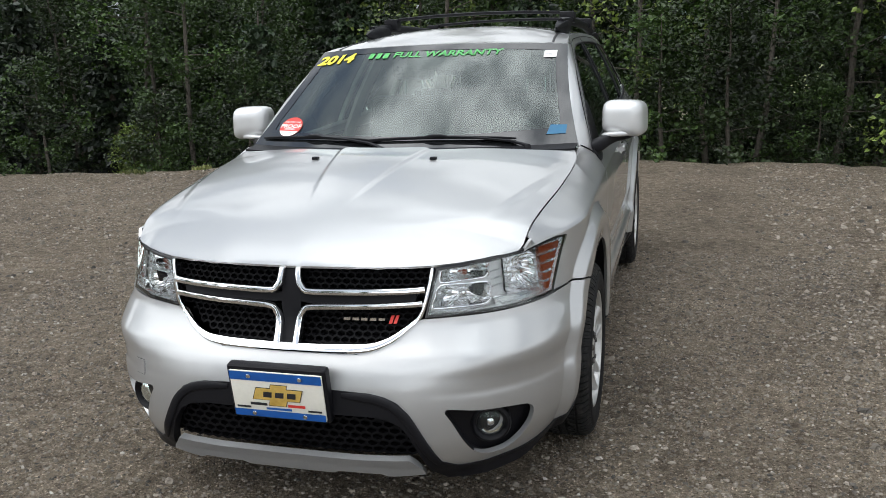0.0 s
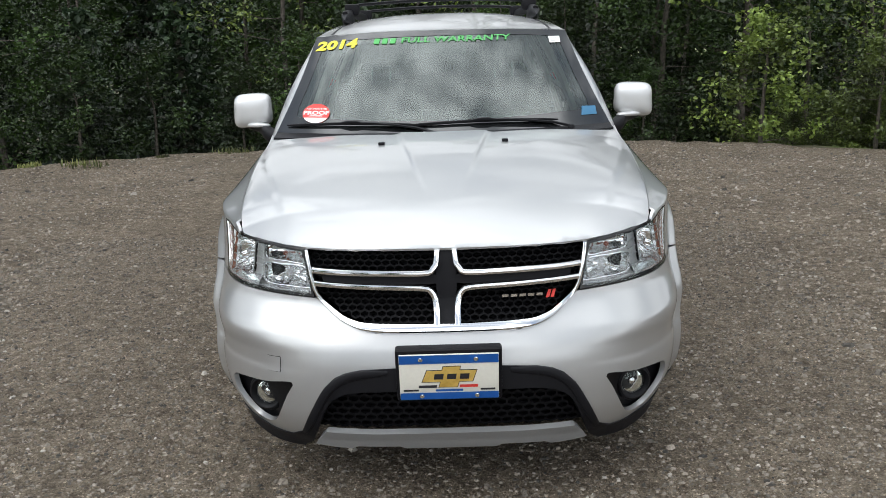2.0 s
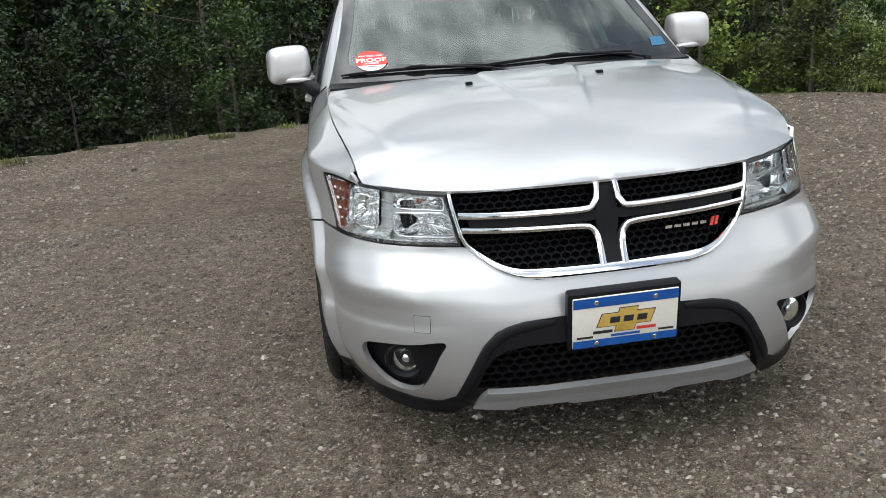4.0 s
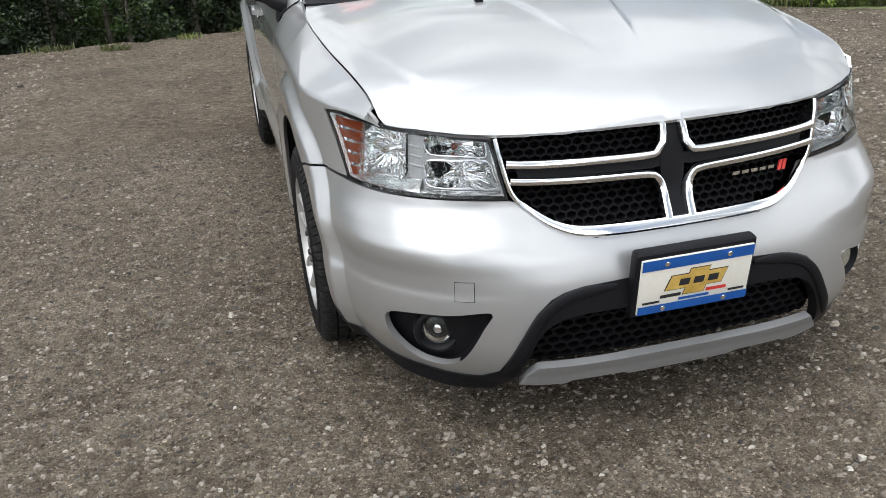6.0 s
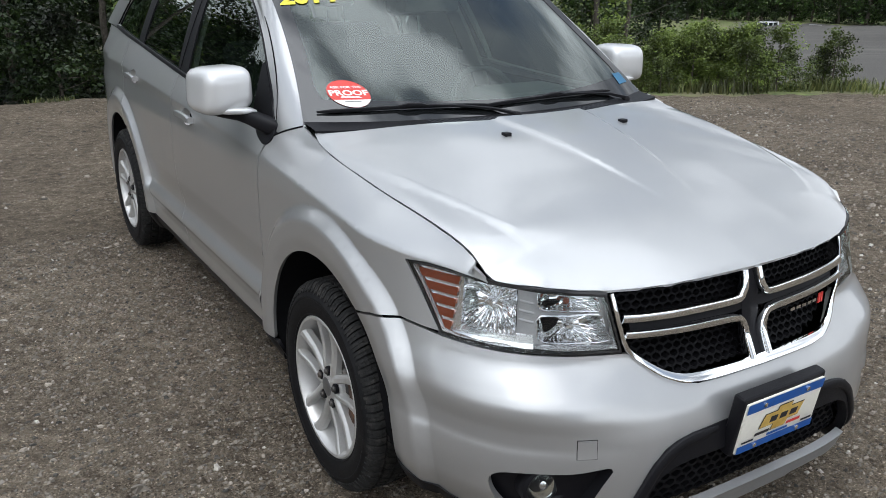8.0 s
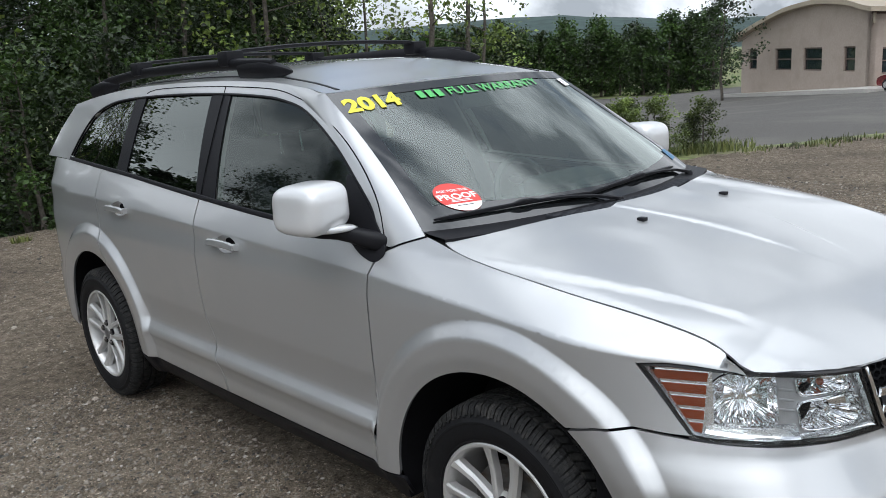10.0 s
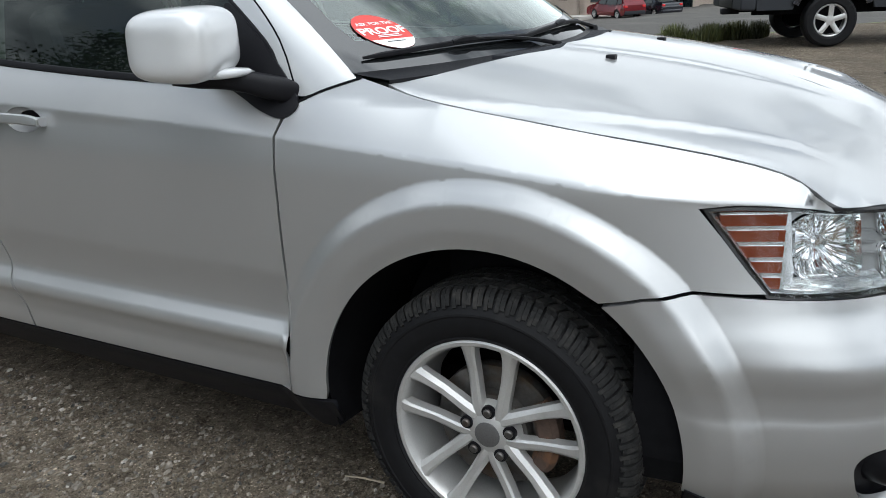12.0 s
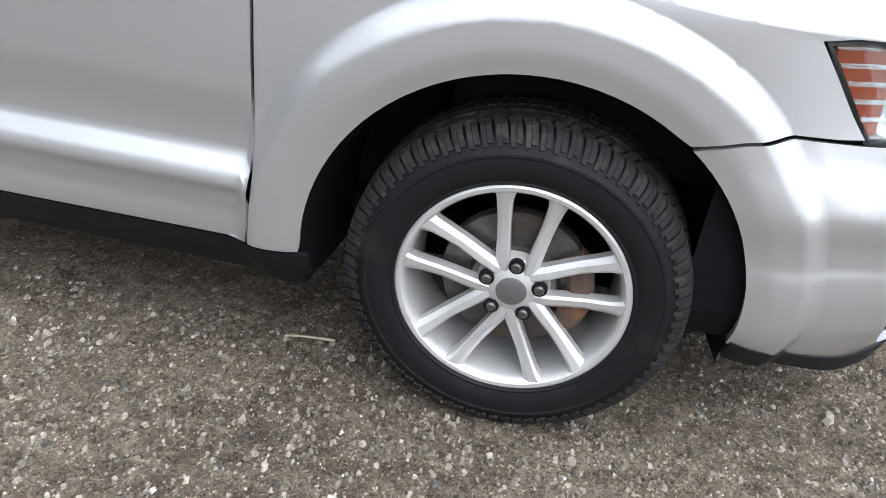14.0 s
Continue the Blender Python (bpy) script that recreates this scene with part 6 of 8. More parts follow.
# mirrors
MIRROR_AT = (0.966, 1.675, 1.231)
for sg in (-1, 1):
    at = pose(sg * MIRROR_AT[0], MIRROR_AT[1], MIRROR_AT[2], 0, 0, sg * -10)
    bm = bmesh.new()
    bmesh.ops.create_icosphere(bm, subdivisions=5, radius=1.0)
    for v in bm.verts:
        d = v.co.normalized()
        q = d / ((abs(d.x) ** 5.0 + abs(d.z) ** 4.2) ** (3.6 / 4.6) + abs(d.y) ** 3.6) ** (1 / 3.6)
        v.co = Vector((q.x * 0.095 * (1 - 0.04 * q.z), q.y * (0.112 if q.y < 0 else 0.118), q.z * 0.082 * (1 + 0.05 * q.x * sg - 0.05 * q.y)))
        v.co.z -= 0.006 * q.x * sg
    bmesh.ops.transform(bm, matrix=at, verts=bm.verts)
    mirror = part("wing_mirror", bm, BRIGHTSILVER, car, "silver wing mirror on a black arm", sharp=80)
    # black foot of the shell, drawn out into the arm
    bm = bmesh.new()
    sweep(bm, [(sg * 0.820, 1.480, 1.103), (sg * 0.845, 1.500, 1.113), (sg * 0.868, 1.530, 1.124), (sg * 0.888, 1.568, 1.135), (sg * 0.915, 1.610, 1.143), (sg * 0.955, 1.655, 1.146), (sg * 1.005, 1.69, 1.150)], 0.028, 0.027, taper=[0.95, 1.1, 1.05, 0.95, 0.85, 0.75, 0.45], sides=20)
    bmesh.ops.recalc_face_normals(bm, faces=bm.faces)
    part("arm", bm, BLACK, mirror, sharp=70)
    # silver tongue that runs from the shell over the arm
    bm = bmesh.new()
    sweep(bm, [(sg * 0.868, 1.566, 1.157), (sg * 0.886, 1.572, 1.160), (sg * 0.915, 1.584, 1.161), (sg * 0.955, 1.602, 1.162), (sg * 1.0, 1.626, 1.166)], 0.034, 0.012, taper=[0.3, 0.75, 1.0, 1.1, 1.1], sides=16)
    bmesh.ops.recalc_face_normals(bm, faces=bm.faces)
    part("garnish", bm, BRIGHTSILVER, mirror, sharp=70)
    tri_plate = softened([(1.447, 1.082), (1.462, 1.060), (1.492, 1.050), (1.535, 1.060), (1.60, 1.088), (1.665, 1.125), (1.690, 1.22), (1.702, 1.312), (1.60, 1.243), (1.515, 1.163), (1.466, 1.110)], 0.012)
    def sail(y, z, sg=sg):
        return (sg * (cabin(y, z) + 0.006 + 0.016 * sm(1.12, 1.06, z)), y, z)
    part("sail_plate", sheet(tri_plate, sail, 0.014, flange=0.012), BLACK, mirror)
    bm = bmesh.new()
    box(bm, (-0.052, 0.100, -0.040), (0.052, 0.1165, 0.042), 0.003)
    bmesh.ops.transform(bm, matrix=at, verts=bm.verts)
    part("mirror_glass", bm, CHROME, mirror)

# door handles, keyed to their doors
for doors, y, z in ((doors_f, 2.42, 1.005), (doors_r, 3.46, 1.06)):
    for door, sg in zip(doors, (-1, 1)):
        def flank(yy, zz, sg=sg):
            p = skin(sy(yy), zz)
            return (sg * p[0], p[1], p[2])
        handle = part("handle", ribbon([(y - 0.105, z - 0.004), (y - 0.06, z + 0.001), (y, z + 0.002), (y + 0.06, z + 0.001), (y + 0.105, z - 0.004)], 0.030, 0.018, flank, 0.024, 0.015, [(0, 0.75), (0.2, 1.0), (0.8, 1.0), (1, 0.75)]), PAINT, door)
        bm, rows = bmesh.new(), []
        for f, d in ((1.02, 0.001), (0.97, 0.010), (0.85, 0.022), (0.6, 0.030), (0.3, 0.033)):
            ring_ = []
            for cy, cz in cup_hole(y, z):
                q = flank(y - 0.008 + (cy - y + 0.008) * f, z + (cz - z) * f)
                ring_.append(bm.verts.new((q[0] - sg * d, q[1], q[2])))
            rows.append(ring_)
        for r0, r1 in zip(rows, rows[1:]):
            for i in range(28):
                bm.faces.new((r0[i], r0[(i + 1) % 28], r1[(i + 1) % 28], r1[i]))
        bm.faces.new(rows[-1])
        bmesh.ops.recalc_face_normals(bm, faces=bm.faces)
        part("cup", bm, PAINT, handle)
        for yy in (y - 0.095, y + 0.095):
            part("mount", ribbon([(yy - 0.014, z - 0.002), (yy + 0.014, z - 0.002)], 0.026, 0.03, flank, 0.010, 0.01), PAINT, handle)


# wheels
def wheel(m, name="wheel"):
    root = new(name)
    root.parent = car
    root.matrix_basis = m
    # tyre: smooth carcass with raised rings on the sidewall
    bm = bmesh.new()
    half = [(0.232, -0.088), (0.243, -0.103), (0.247, -0.1065), (0.251, -0.1055), (0.266, -0.1115), (0.285, -0.1125), (0.300, -0.1115), (0.303, -0.1130), (0.308, -0.1122), (0.311, -0.1095), (0.322, -0.104), (0.334, -0.096), (0.342, -0.084), (0.348, -0.064), (0.349, -0.02), (0.349, 0.0)]
    lathe(bm, half + [(r, -h) for r, h in half[-2::-1]], 120, "X")
    bmesh.ops.recalc_face_normals(bm, faces=bm.faces)
    tyre = part("tyre", bm, RUBBER, root, "black all-season tyre", sharp=28)
    # tread: shoulder blocks cut by cross grooves, two rows of slanted blocks, a centre rib
    verts, faces = [], []
    def block(a0, a1, section, slant):
        base, n = len(verts), len(section)
        for k in range(3):
            a = a0 + (a1 - a0) * k / 2
            for r, h in section:
                b = a + slant * h
                verts.append((h, r * math.cos(b), r * math.sin(b)))
        for k in range(2):
            for j in range(n):
                p, q = base + k * n + j, base + k * n + (j + 1) % n
                faces.append((p, q, q + n, p + n))
        faces.append(tuple(base + j for j in range(n))[::-1])
        faces.append(tuple(base + 2 * n + j for j in range(n)))
    N = 78
    for i in range(N):
        a = 2 * math.pi * i / N
        w = 2 * math.pi / N
        for sg in (-1, 1):
            k = 0.76 if i % 2 else 0.82
            block(a, a + w * k * 0.46, [(0.318, sg * 0.1035), (0.322, sg * 0.1085), (0.337, sg * 0.1010), (0.350, sg * 0.0905), (0.3555, sg * 0.0790), (0.3575, sg * 0.0610), (0.345, sg * 0.0610)], 0.5 * sg)
            block(a + w * k * 0.50, a + w * k, [(0.324, sg * 0.1005), (0.328, sg * 0.1055), (0.337, sg * 0.1010), (0.350, sg * 0.0905), (0.3555, sg * 0.0790), (0.3575, sg * 0.0610), (0.345, sg * 0.0610)], 0.5 * sg)
            block(a + w * 0.1, a + w * 0.84, [(0.345, sg * 0.053), (0.3585, sg * 0.052), (0.3595, sg * 0.020), (0.345, sg * 0.019)], 1.3)
        block(a, a + w * 0.9, [(0.345, -0.012), (0.360, -0.011), (0.360, 0.011), (0.345, 0.012)], 0.0)
    tread = raw("tread", verts, faces, TREAD, tyre, "dusty tread blocks")
    bm = bmesh.new()
    bm.from_mesh(tread.data)
    bmesh.ops.recalc_face_normals(bm, faces=bm.faces)
    bm.to_mesh(tread.data)
    bm.free()
    bm = bmesh.new()
    lathe(bm, [(0.241, -0.094), (0.2415, -0.101), (0.237, -0.1045), (0.229, -0.1035), (0.224, -0.097), (0.218, -0.078), (0.213, -0.03), (0.206, 0.04), (0.222, 0.09), (0.231, 0.10)], 96, "X")
    bmesh.ops.recalc_face_normals(bm, faces=bm.faces)
    bmesh.ops.reverse_faces(bm, faces=bm.faces)
    rim = part("rim", bm, ALLOY, root, "silver ten-spoke alloy rim")
    for k in range(5):
        mid = radians(88 + 72 * k)
        ux, uz = math.cos(mid), math.sin(mid)
        for sgn in (-1, 1):
            bm, rows = bmesh.new(), []
            for f in (0.0, 0.10, 0.22, 0.38, 0.55, 0.72, 0.86, 0.95, 1.0):
                r = 0.036 + 0.191 * f
                mid_a = sgn * (0.0265 + 0.0285 * f)
                w = curve([(0, 0.0150), (0.2, 0.0145), (0.5, 0.0135), (0.8, 0.0155), (0.92, 0.019), (1.0, 0.027)], f)
                face = curve([(0, -0.088), (0.15, -0.091), (0.5, -0.0885), (0.85, -0.097), (1.0, -0.1025)], f)
                ring = []
                # a flat face with one broad chamfer towards the wheel's open windows
                for across, deep in ((-sgn * w, 0.030), (-sgn * w, 0.0045), (-sgn * w * 0.62, 0.0), (sgn * w * 0.30, 0.0015), (sgn * w, 0.010), (sgn * w, 0.030)):
                    c = mid_a + across
                    ring.append(bm.verts.new((face + deep, -(r * ux - c * uz), r * uz + c * ux)))
                rows.append(ring)
            for a, b in zip(rows, rows[1:]):
                for q in range(6):
                    bm.faces.new((a[q], a[(q + 1) % 6], b[(q + 1) % 6], b[q]))
            bm.faces.new(rows[0]), bm.faces.new(rows[-1])
            bmesh.ops.recalc_face_normals(bm, faces=bm.faces)
            part("spoke", bm, ALLOY, rim, sharp=16)
        lug = Matrix.Translation((-0.0895, -0.0575 * math.cos(mid), 0.0575 * math.sin(mid)))
        # black disc drawn for the shaded pocket round each nut
        bm = bmesh.new()
        lathe(bm, [(0.0165, 0.008), (0.0162, -0.0022), (0.0005, -0.0024)], 20, "X", lug)
        bmesh.ops.recalc_face_normals(bm, faces=bm.faces)
        part("lug_seat", bm, BLACK, rim)
        bm = bmesh.new()
        lathe(bm, [(0.0105, 0.006), (0.0105, -0.007), (0.008, -0.010), (0.0005, -0.0105)], 12, "X", lug)
        bmesh.ops.recalc_face_normals(bm, faces=bm.faces)
        part("lug_nut", bm, STEEL, rim, "steel lug nut")
    bm = bmesh.new()
    lathe(bm, [(0.080, 0.0), (0.078, -0.060), (0.070, -0.078), (0.058, -0.084), (0.046, -0.0885), (0.0345, -0.0925), (0.032, -0.093)], 60, "X")
    bmesh.ops.recalc_face_normals(bm, faces=bm.faces)
    part("hub", bm, ALLOY, rim)
    bm = bmesh.new()
    lathe(bm, [(0.032, -0.091), (0.0315, -0.0945), (0.028, -0.0955), (0.0005, -0.0958)], 40, "X")
    bmesh.ops.recalc_face_normals(bm, faces=bm.faces)
    part("centre_cap", bm, CAPGREY, rim, "grey centre cap")
    bm = bmesh.new()
    lathe(bm, [(0.155, -0.012), (0.155, -0.036), (0.153, -0.040), (0.095, -0.040), (0.088, -0.060), (0.0005, -0.062)], 60, "X")
    bmesh.ops.recalc_face_normals(bm, faces=bm.faces)
    part("brake_disc", bm, STEEL, root, "worn steel brake disc")
    bm = bmesh.new()
    pts = [(-0.040, -0.137 * math.cos(radians(a)), 0.137 * math.sin(radians(a))) for a in range(-34, 40, 8)]
    sweep(bm, pts, 0.030, 0.029, up=(-1, 0, 0), taper=[0.8] + [1.0] * 8 + [0.8])
    bmesh.ops.recalc_face_normals(bm, faces=bm.faces)
    part("caliper", bm, RUST, root, "rusty brake caliper")
    return root


WX = 0.808
for y, lift in ((HUB_Y, 0), (HUB_YR, 0)):
    wheel(pose(-WX, y, 0.341))
    wheel(pose(WX, y, 0.341, 0, 0, 180))
# wheel housings, underbody and an added near-black shell that shades the gaps behind the panels
for hub in (HUB_Y, HUB_YR):
    for sg in (-1, 1):
        bm = bmesh.new()
        rows = []
        for i in range(29):
            a = radians(-14 + 208 * i / 28)
            y, z = hub + 0.452 * math.cos(a), HUB_Z + 0.452 * math.sin(a)
            p = skin(sy(hub + 0.446 * math.cos(a)), max(0.3, z))
            rows.append([bm.verts.new((sg * (p[0] - 0.014), y, z)), bm.verts.new((sg * 0.72, hub + 0.43 * math.cos(a), HUB_Z + 0.43 * math.sin(a))), bm.verts.new((sg * 0.56, hub + 0.42 * math.cos(a), HUB_Z + 0.42 * math.sin(a)))])
        for a, b in zip(rows, rows[1:]):
            for j in (0, 1):
                bm.faces.new((a[j], b[j], b[j + 1], a[j + 1]))
        bm.faces.new([r[2] for r in rows])
        bmesh.ops.recalc_face_normals(bm, faces=bm.faces)
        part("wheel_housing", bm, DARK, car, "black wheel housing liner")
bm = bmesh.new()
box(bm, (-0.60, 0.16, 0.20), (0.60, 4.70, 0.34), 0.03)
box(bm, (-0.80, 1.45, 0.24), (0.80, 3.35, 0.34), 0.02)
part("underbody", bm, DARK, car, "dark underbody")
for sg in (-1, 1):
    for y0, y1, z0, z1 in ((1.40, 3.39, 0.30, 1.10), (0.42, 1.45, 0.80, 0.90), (3.36, 4.58, 0.84, 1.18), (4.30, 4.60, 0.3, 0.9), (0.36, 0.62, 0.3, 0.92)):
        verts, faces, ny, nz = [], [], 20, 10
        for i in range(ny + 1):
            for j in range(nz + 1):
                y, z = y0 + (y1 - y0) * i / ny, z0 + (z1 - z0) * j / nz
                p = skin(sy(y), z)
                verts.append((sg * (p[0] - 0.028), p[1], p[2]))
        for i in range(ny):
            for j in range(nz):
                a = i * (nz + 1) + j
                faces.append((a, a + 1, a + nz + 2, a + nz + 1))
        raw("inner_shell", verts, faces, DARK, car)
# added near-black blocks keep light out behind the grille and under the bonnet
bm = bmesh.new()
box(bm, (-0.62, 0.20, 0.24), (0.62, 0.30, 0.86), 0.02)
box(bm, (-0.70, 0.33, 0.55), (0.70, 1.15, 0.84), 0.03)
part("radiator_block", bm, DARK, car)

# interior
bm = bmesh.new()
box(bm, (-0.78, 1.36, 0.62), (0.78, 1.78, 1.03), 0.07, segments=3)
box(bm, (-0.76, 1.20, 0.98), (0.76, 1.56, 1.13), 0.05, segments=3)
dash = part("dashboard", bm, TRIMGREY, car, "dark grey dashboard")
bm = bmesh.new()
box(bm, (0.16, 1.46, 1.03), (0.58, 1.76, 1.16), 0.05, segments=3)
part("instrument_hood", bm, TRIMGREY, dash)
bm = bmesh.new()
m = Matrix.Translation((0.37, 1.90, 1.03)) @ Matrix.Rotation(radians(-24), 4, "X")
lathe(bm, [(0.185 + 0.014 * math.cos(a), 0.014 * math.sin(a)) for a in [2 * math.pi * i / 10 for i in range(10)]], 40, "Y", m, closed=True)
box(bm, (-0.18, -0.012, -0.02), (0.18, 0.012, 0.025), 0.008, m)
box(bm, (-0.07, -0.03, -0.07), (0.07, 0.02, 0.06), 0.02, m)
part("steering_wheel", bm, TRIMGREY, car, "dark steering wheel")
bm = bmesh.new()
box(bm, (-0.82, 1.4, 0.36), (0.82, 4.6, 0.42), 0.01)
part("cabin_floor", bm, TRIMGREY, car)


def seat(x, y, wide):
    bm = bmesh.new()
    box(bm, (x - wide, y - 0.27, 0.60), (x + wide, y + 0.28, 0.76), 0.06, segments=3)
    s = part("seat", bm, CLOTH, car, "dark cloth seat with headrest")
    bm = bmesh.new()
    box(bm, (-wide, -0.07, 0.0), (wide, 0.07, 0.60), 0.06, Matrix.Translation((x, y + 0.27, 0.72)) @ Matrix.Rotation(radians(-14), 4, "X"), segments=3)
    part("backrest", bm, CLOTH, s)
    for hx in ((x,) if wide < 0.4 else (x - 0.38, x + 0.38)):
        bm = bmesh.new()
        box(bm, (hx - 0.125, y + 0.39, 1.395), (hx + 0.125, y + 0.49, 1.545), 0.045, segments=3)
        part("headrest", bm, CLOTH, s)
        for d in (-0.055, 0.055):
            bm = bmesh.new()
            sweep(bm, [(hx + d, y + 0.425, 1.30), (hx + d, y + 0.437, 1.41)], 0.0055, 0.0055, up=(0, 1, 0), sides=8)
            part("headrest_post", bm, CHROME, s, "chrome headrest post")


seat(-0.38, 2.22, 0.26)
seat(0.38, 2.22, 0.26)
seat(0.0, 3.15, 0.66)
bm = bmesh.new()
verts, faces = [], []
for i in range(13):
    for j in range(13):
        y = 2.02 + 2.5 * i / 12
        x = (-1 + 2 * j / 12) * (cabin(y, 1.56) - 0.03)
        verts.append((x, y, roof_z(x, y) - 0.035))
faces = [(i * 13 + j, i * 13 + j + 1, (i + 1) * 13 + j + 1, (i + 1) * 13 + j) for i in range(12) for j in range(12)]
bm.free()
raw("headliner", verts, faces, LININGGREY, car)
for sg in (-1, 1):
    for y0, y1, l in ((2.60, 2.72, 0.24), (3.48, 3.58, 0.05)):
        bm = bmesh.new()
        pts = [(sg * (cabin(y0, z) - 0.045), (y0 + y1) / 2 + l * (z - 1.2), z) for z in (0.9, 1.1, 1.3, 1.45, 1.60)]
        sweep(bm, pts, (y1 - y0) / 2, 0.018, up=(1, 0, 0.2))
        bmesh.ops.recalc_face_normals(bm, faces=bm.faces)
        part("pillar_lining", bm, LININGGREY, car, "light grey pillar lining")
    bm = bmesh.new()
    pts = [Vector((sg * -screen_edge(z).x * 0.93, screen_edge(z).y + 0.05, z)) for z in (1.12, 1.25, 1.4, 1.55)]
    sweep(bm, pts, 0.035, 0.02, up=(1, 0, 0.2))
    bmesh.ops.recalc_face_normals(bm, faces=bm.faces)
    part("pillar_lining", bm, TRIMGREY, car, "dark front pillar lining")
bm = bmesh.new()
box(bm, (-0.13, 1.78, 1.47), (0.13, 1.81, 1.54), 0.014)
part("rear_view_mirror", bm, TRIMGREY, car)


# ---- markings on the windshield ----
def on_screen(cx, cz, tilt=0.0, lift=0.004, stretch=1.0, slant=0.0):
    c, s = math.cos(radians(tilt)), math.sin(radians(tilt))
    def f(u, v):
        u = u + slant * v
        x = cx + (u * c - v * s)
        d = u * s + v * c
        return screen_at(lift)(x, cz + d * 0.525 * stretch)
    return f


letters("2014", 0.108, on_screen(-0.540, 1.531, 7.0, slant=0.28), YELLOW, "year_marking", windshield, bold=0.005, label="2014 in thick yellow window marker")
letters("FULL WARRANTY", 0.070, on_screen(0.075, 1.5465, 0.0, slant=0.12), GREEN, "warranty_marking", windshield, bold=0.0012, label="FULL WARRANTY in green window marker")
for i in range(3):
    u = -0.332 + 0.042 * i
    part("dealer_mark", sheet([(u - 0.015, -0.024), (u + 0.013, -0.024), (u + 0.019, 0.024), (u - 0.009, 0.024)], on_screen(0.0, 1.545), 0.02, flange=0.0), GREEN, windshield, "green marker bar")
disc = [(0.068 * math.cos(2 * math.pi * i / 40), 0.076 * math.sin(2 * math.pi * i / 40)) for i in range(40)]
low = [p for p in disc if p[1] < -0.028]
upper = [p for p in disc if p[1] >= -0.028]
place = on_screen(-0.600, 1.2255, 0.0, 0.004)
sticker = part("round_sticker", sheet(disc, place, 0.02, flange=0.0), RED, windshield, "round red and white sticker with printed words")
cut = sorted(low, key=lambda p: p[0])
part("sticker_foot", sheet(cut, on_screen(-0.600, 1.2255, 0.0, 0.0050), 0.02, flange=0.0), WHITE, windshield, "white lower part of the sticker")
letters("PROOF", 0.040, on_screen(-0.600, 1.2265, 0.0, 0.0052), WHITE, "sticker_words", windshield, bold=0.0012, label="PROOF in white letters")
letters("ASK FOR THE", 0.017, on_screen(-0.600, 1.2435, 0.0, 0.0052), WHITE, "sticker_words", windshield, bold=0.0004, label="ASK FOR THE in white letters")
for v, w, m in ((-0.017, 0.030, WHITE), (-0.0235, 0.034, WHITE), (-0.045, 0.026, INK)):
    part("sticker_line", sheet([(-w, v - 0.0016), (w, v - 0.0016), (w, v + 0.0016), (-w, v + 0.0016)], on_screen(-0.600, 1.2255, 0.0, 0.0056), 0.02, flange=0.0), m, windshield)
part("corner_sticker", sheet([(-0.03, -0.030), (0.03, -0.030), (0.03, 0.030), (-0.03, 0.030)], on_screen(0.590, 1.528), 0.03, flange=0.0), WHITE, windshield, "small white sticker with grey print")
for v in (-0.012, 0.0, 0.012):
    part("sticker_line", sheet([(-0.02, v - 0.002), (0.012, v - 0.002), (0.012, v + 0.002), (-0.02, v + 0.002)], on_screen(0.590, 1.528, 0, 0.0048), 0.03, flange=0.0), LAMPGREY, windshield)
part("registration_sticker", sheet([(-0.04, -0.035), (0.04, -0.035), (0.04, 0.03), (-0.03, 0.035)], on_screen(0.690, 1.203), 0.03, flange=0.0), CYAN, windshield, "light blue sticker")

# ---- plate ----
PT = Matrix.Translation((0, -0.094, 0.497)) @ Matrix.Rotation(radians(8.0), 4, "X")


def on_plate(lift):
    def f(u, v):
        return (PT @ Vector((u, -lift, v)))[:]
    return f


bm = bmesh.new()
box(bm, (-0.174, -0.004, -0.093), (0.174, 0.035, 0.100), 0.012, PT, 3)
holder = part("plate_holder", bm, BLACK, car, "black plate holder with a blue and cream dealer plate")
bm = bmesh.new()
box(bm, (-0.162, -0.010, -0.082), (0.162, -0.003, 0.084), 0.003, PT)
part("plate", bm, CREAM, holder, "cream dealer plate")


def plate_rect(name, u0, v0, u1, v1, mat, lift=0.0125, slant=0.0, label=""):
    part(name, sheet([(u0, v0), (u1, v0), (u1 + slant, v1), (u0 + slant, v1)], on_plate(lift), 0.2, flange=0.0, inner=False), mat, holder, label)


plate_rect("plate_band", -0.161, 0.052, 0.161, 0.083, BLUE, label="blue band")
plate_rect("plate_band", -0.161, -0.081, 0.161, -0.056, BLUE, label="blue band")
part("emblem", sheet([(-0.088, -0.016), (-0.028, -0.016), (-0.034, -0.036), (0.026, -0.036), (0.032, -0.016), (0.076, -0.016), (0.090, 0.026), (0.034, 0.026), (0.038, 0.040), (-0.018, 0.040), (-0.022, 0.026), (-0.072, 0.026)], on_plate(0.0125), 0.2, flange=0.0, inner=False), GOLD, holder, "gold emblem")
part("emblem_edge", sheet([(-0.091, -0.018), (-0.030, -0.018), (-0.036, -0.038), (0.028, -0.038), (0.034, -0.018), (0.078, -0.018), (0.093, 0.028), (0.036, 0.028), (0.040, 0.042), (-0.020, 0.042), (-0.024, 0.028), (-0.074, 0.028)], on_plate(0.0115), 0.2, flange=0.0, inner=False), INK, holder)
for u in (-0.050, -0.008, 0.034):
    plate_rect("print_bar", u, -0.006, u + 0.030, 0.014, INK, 0.0135, 0.003)
plate_rect("print_bar", -0.100, -0.038, -0.040, -0.028, INK)
plate_rect("print_bar", 0.034, -0.038, 0.094, -0.028, RED)
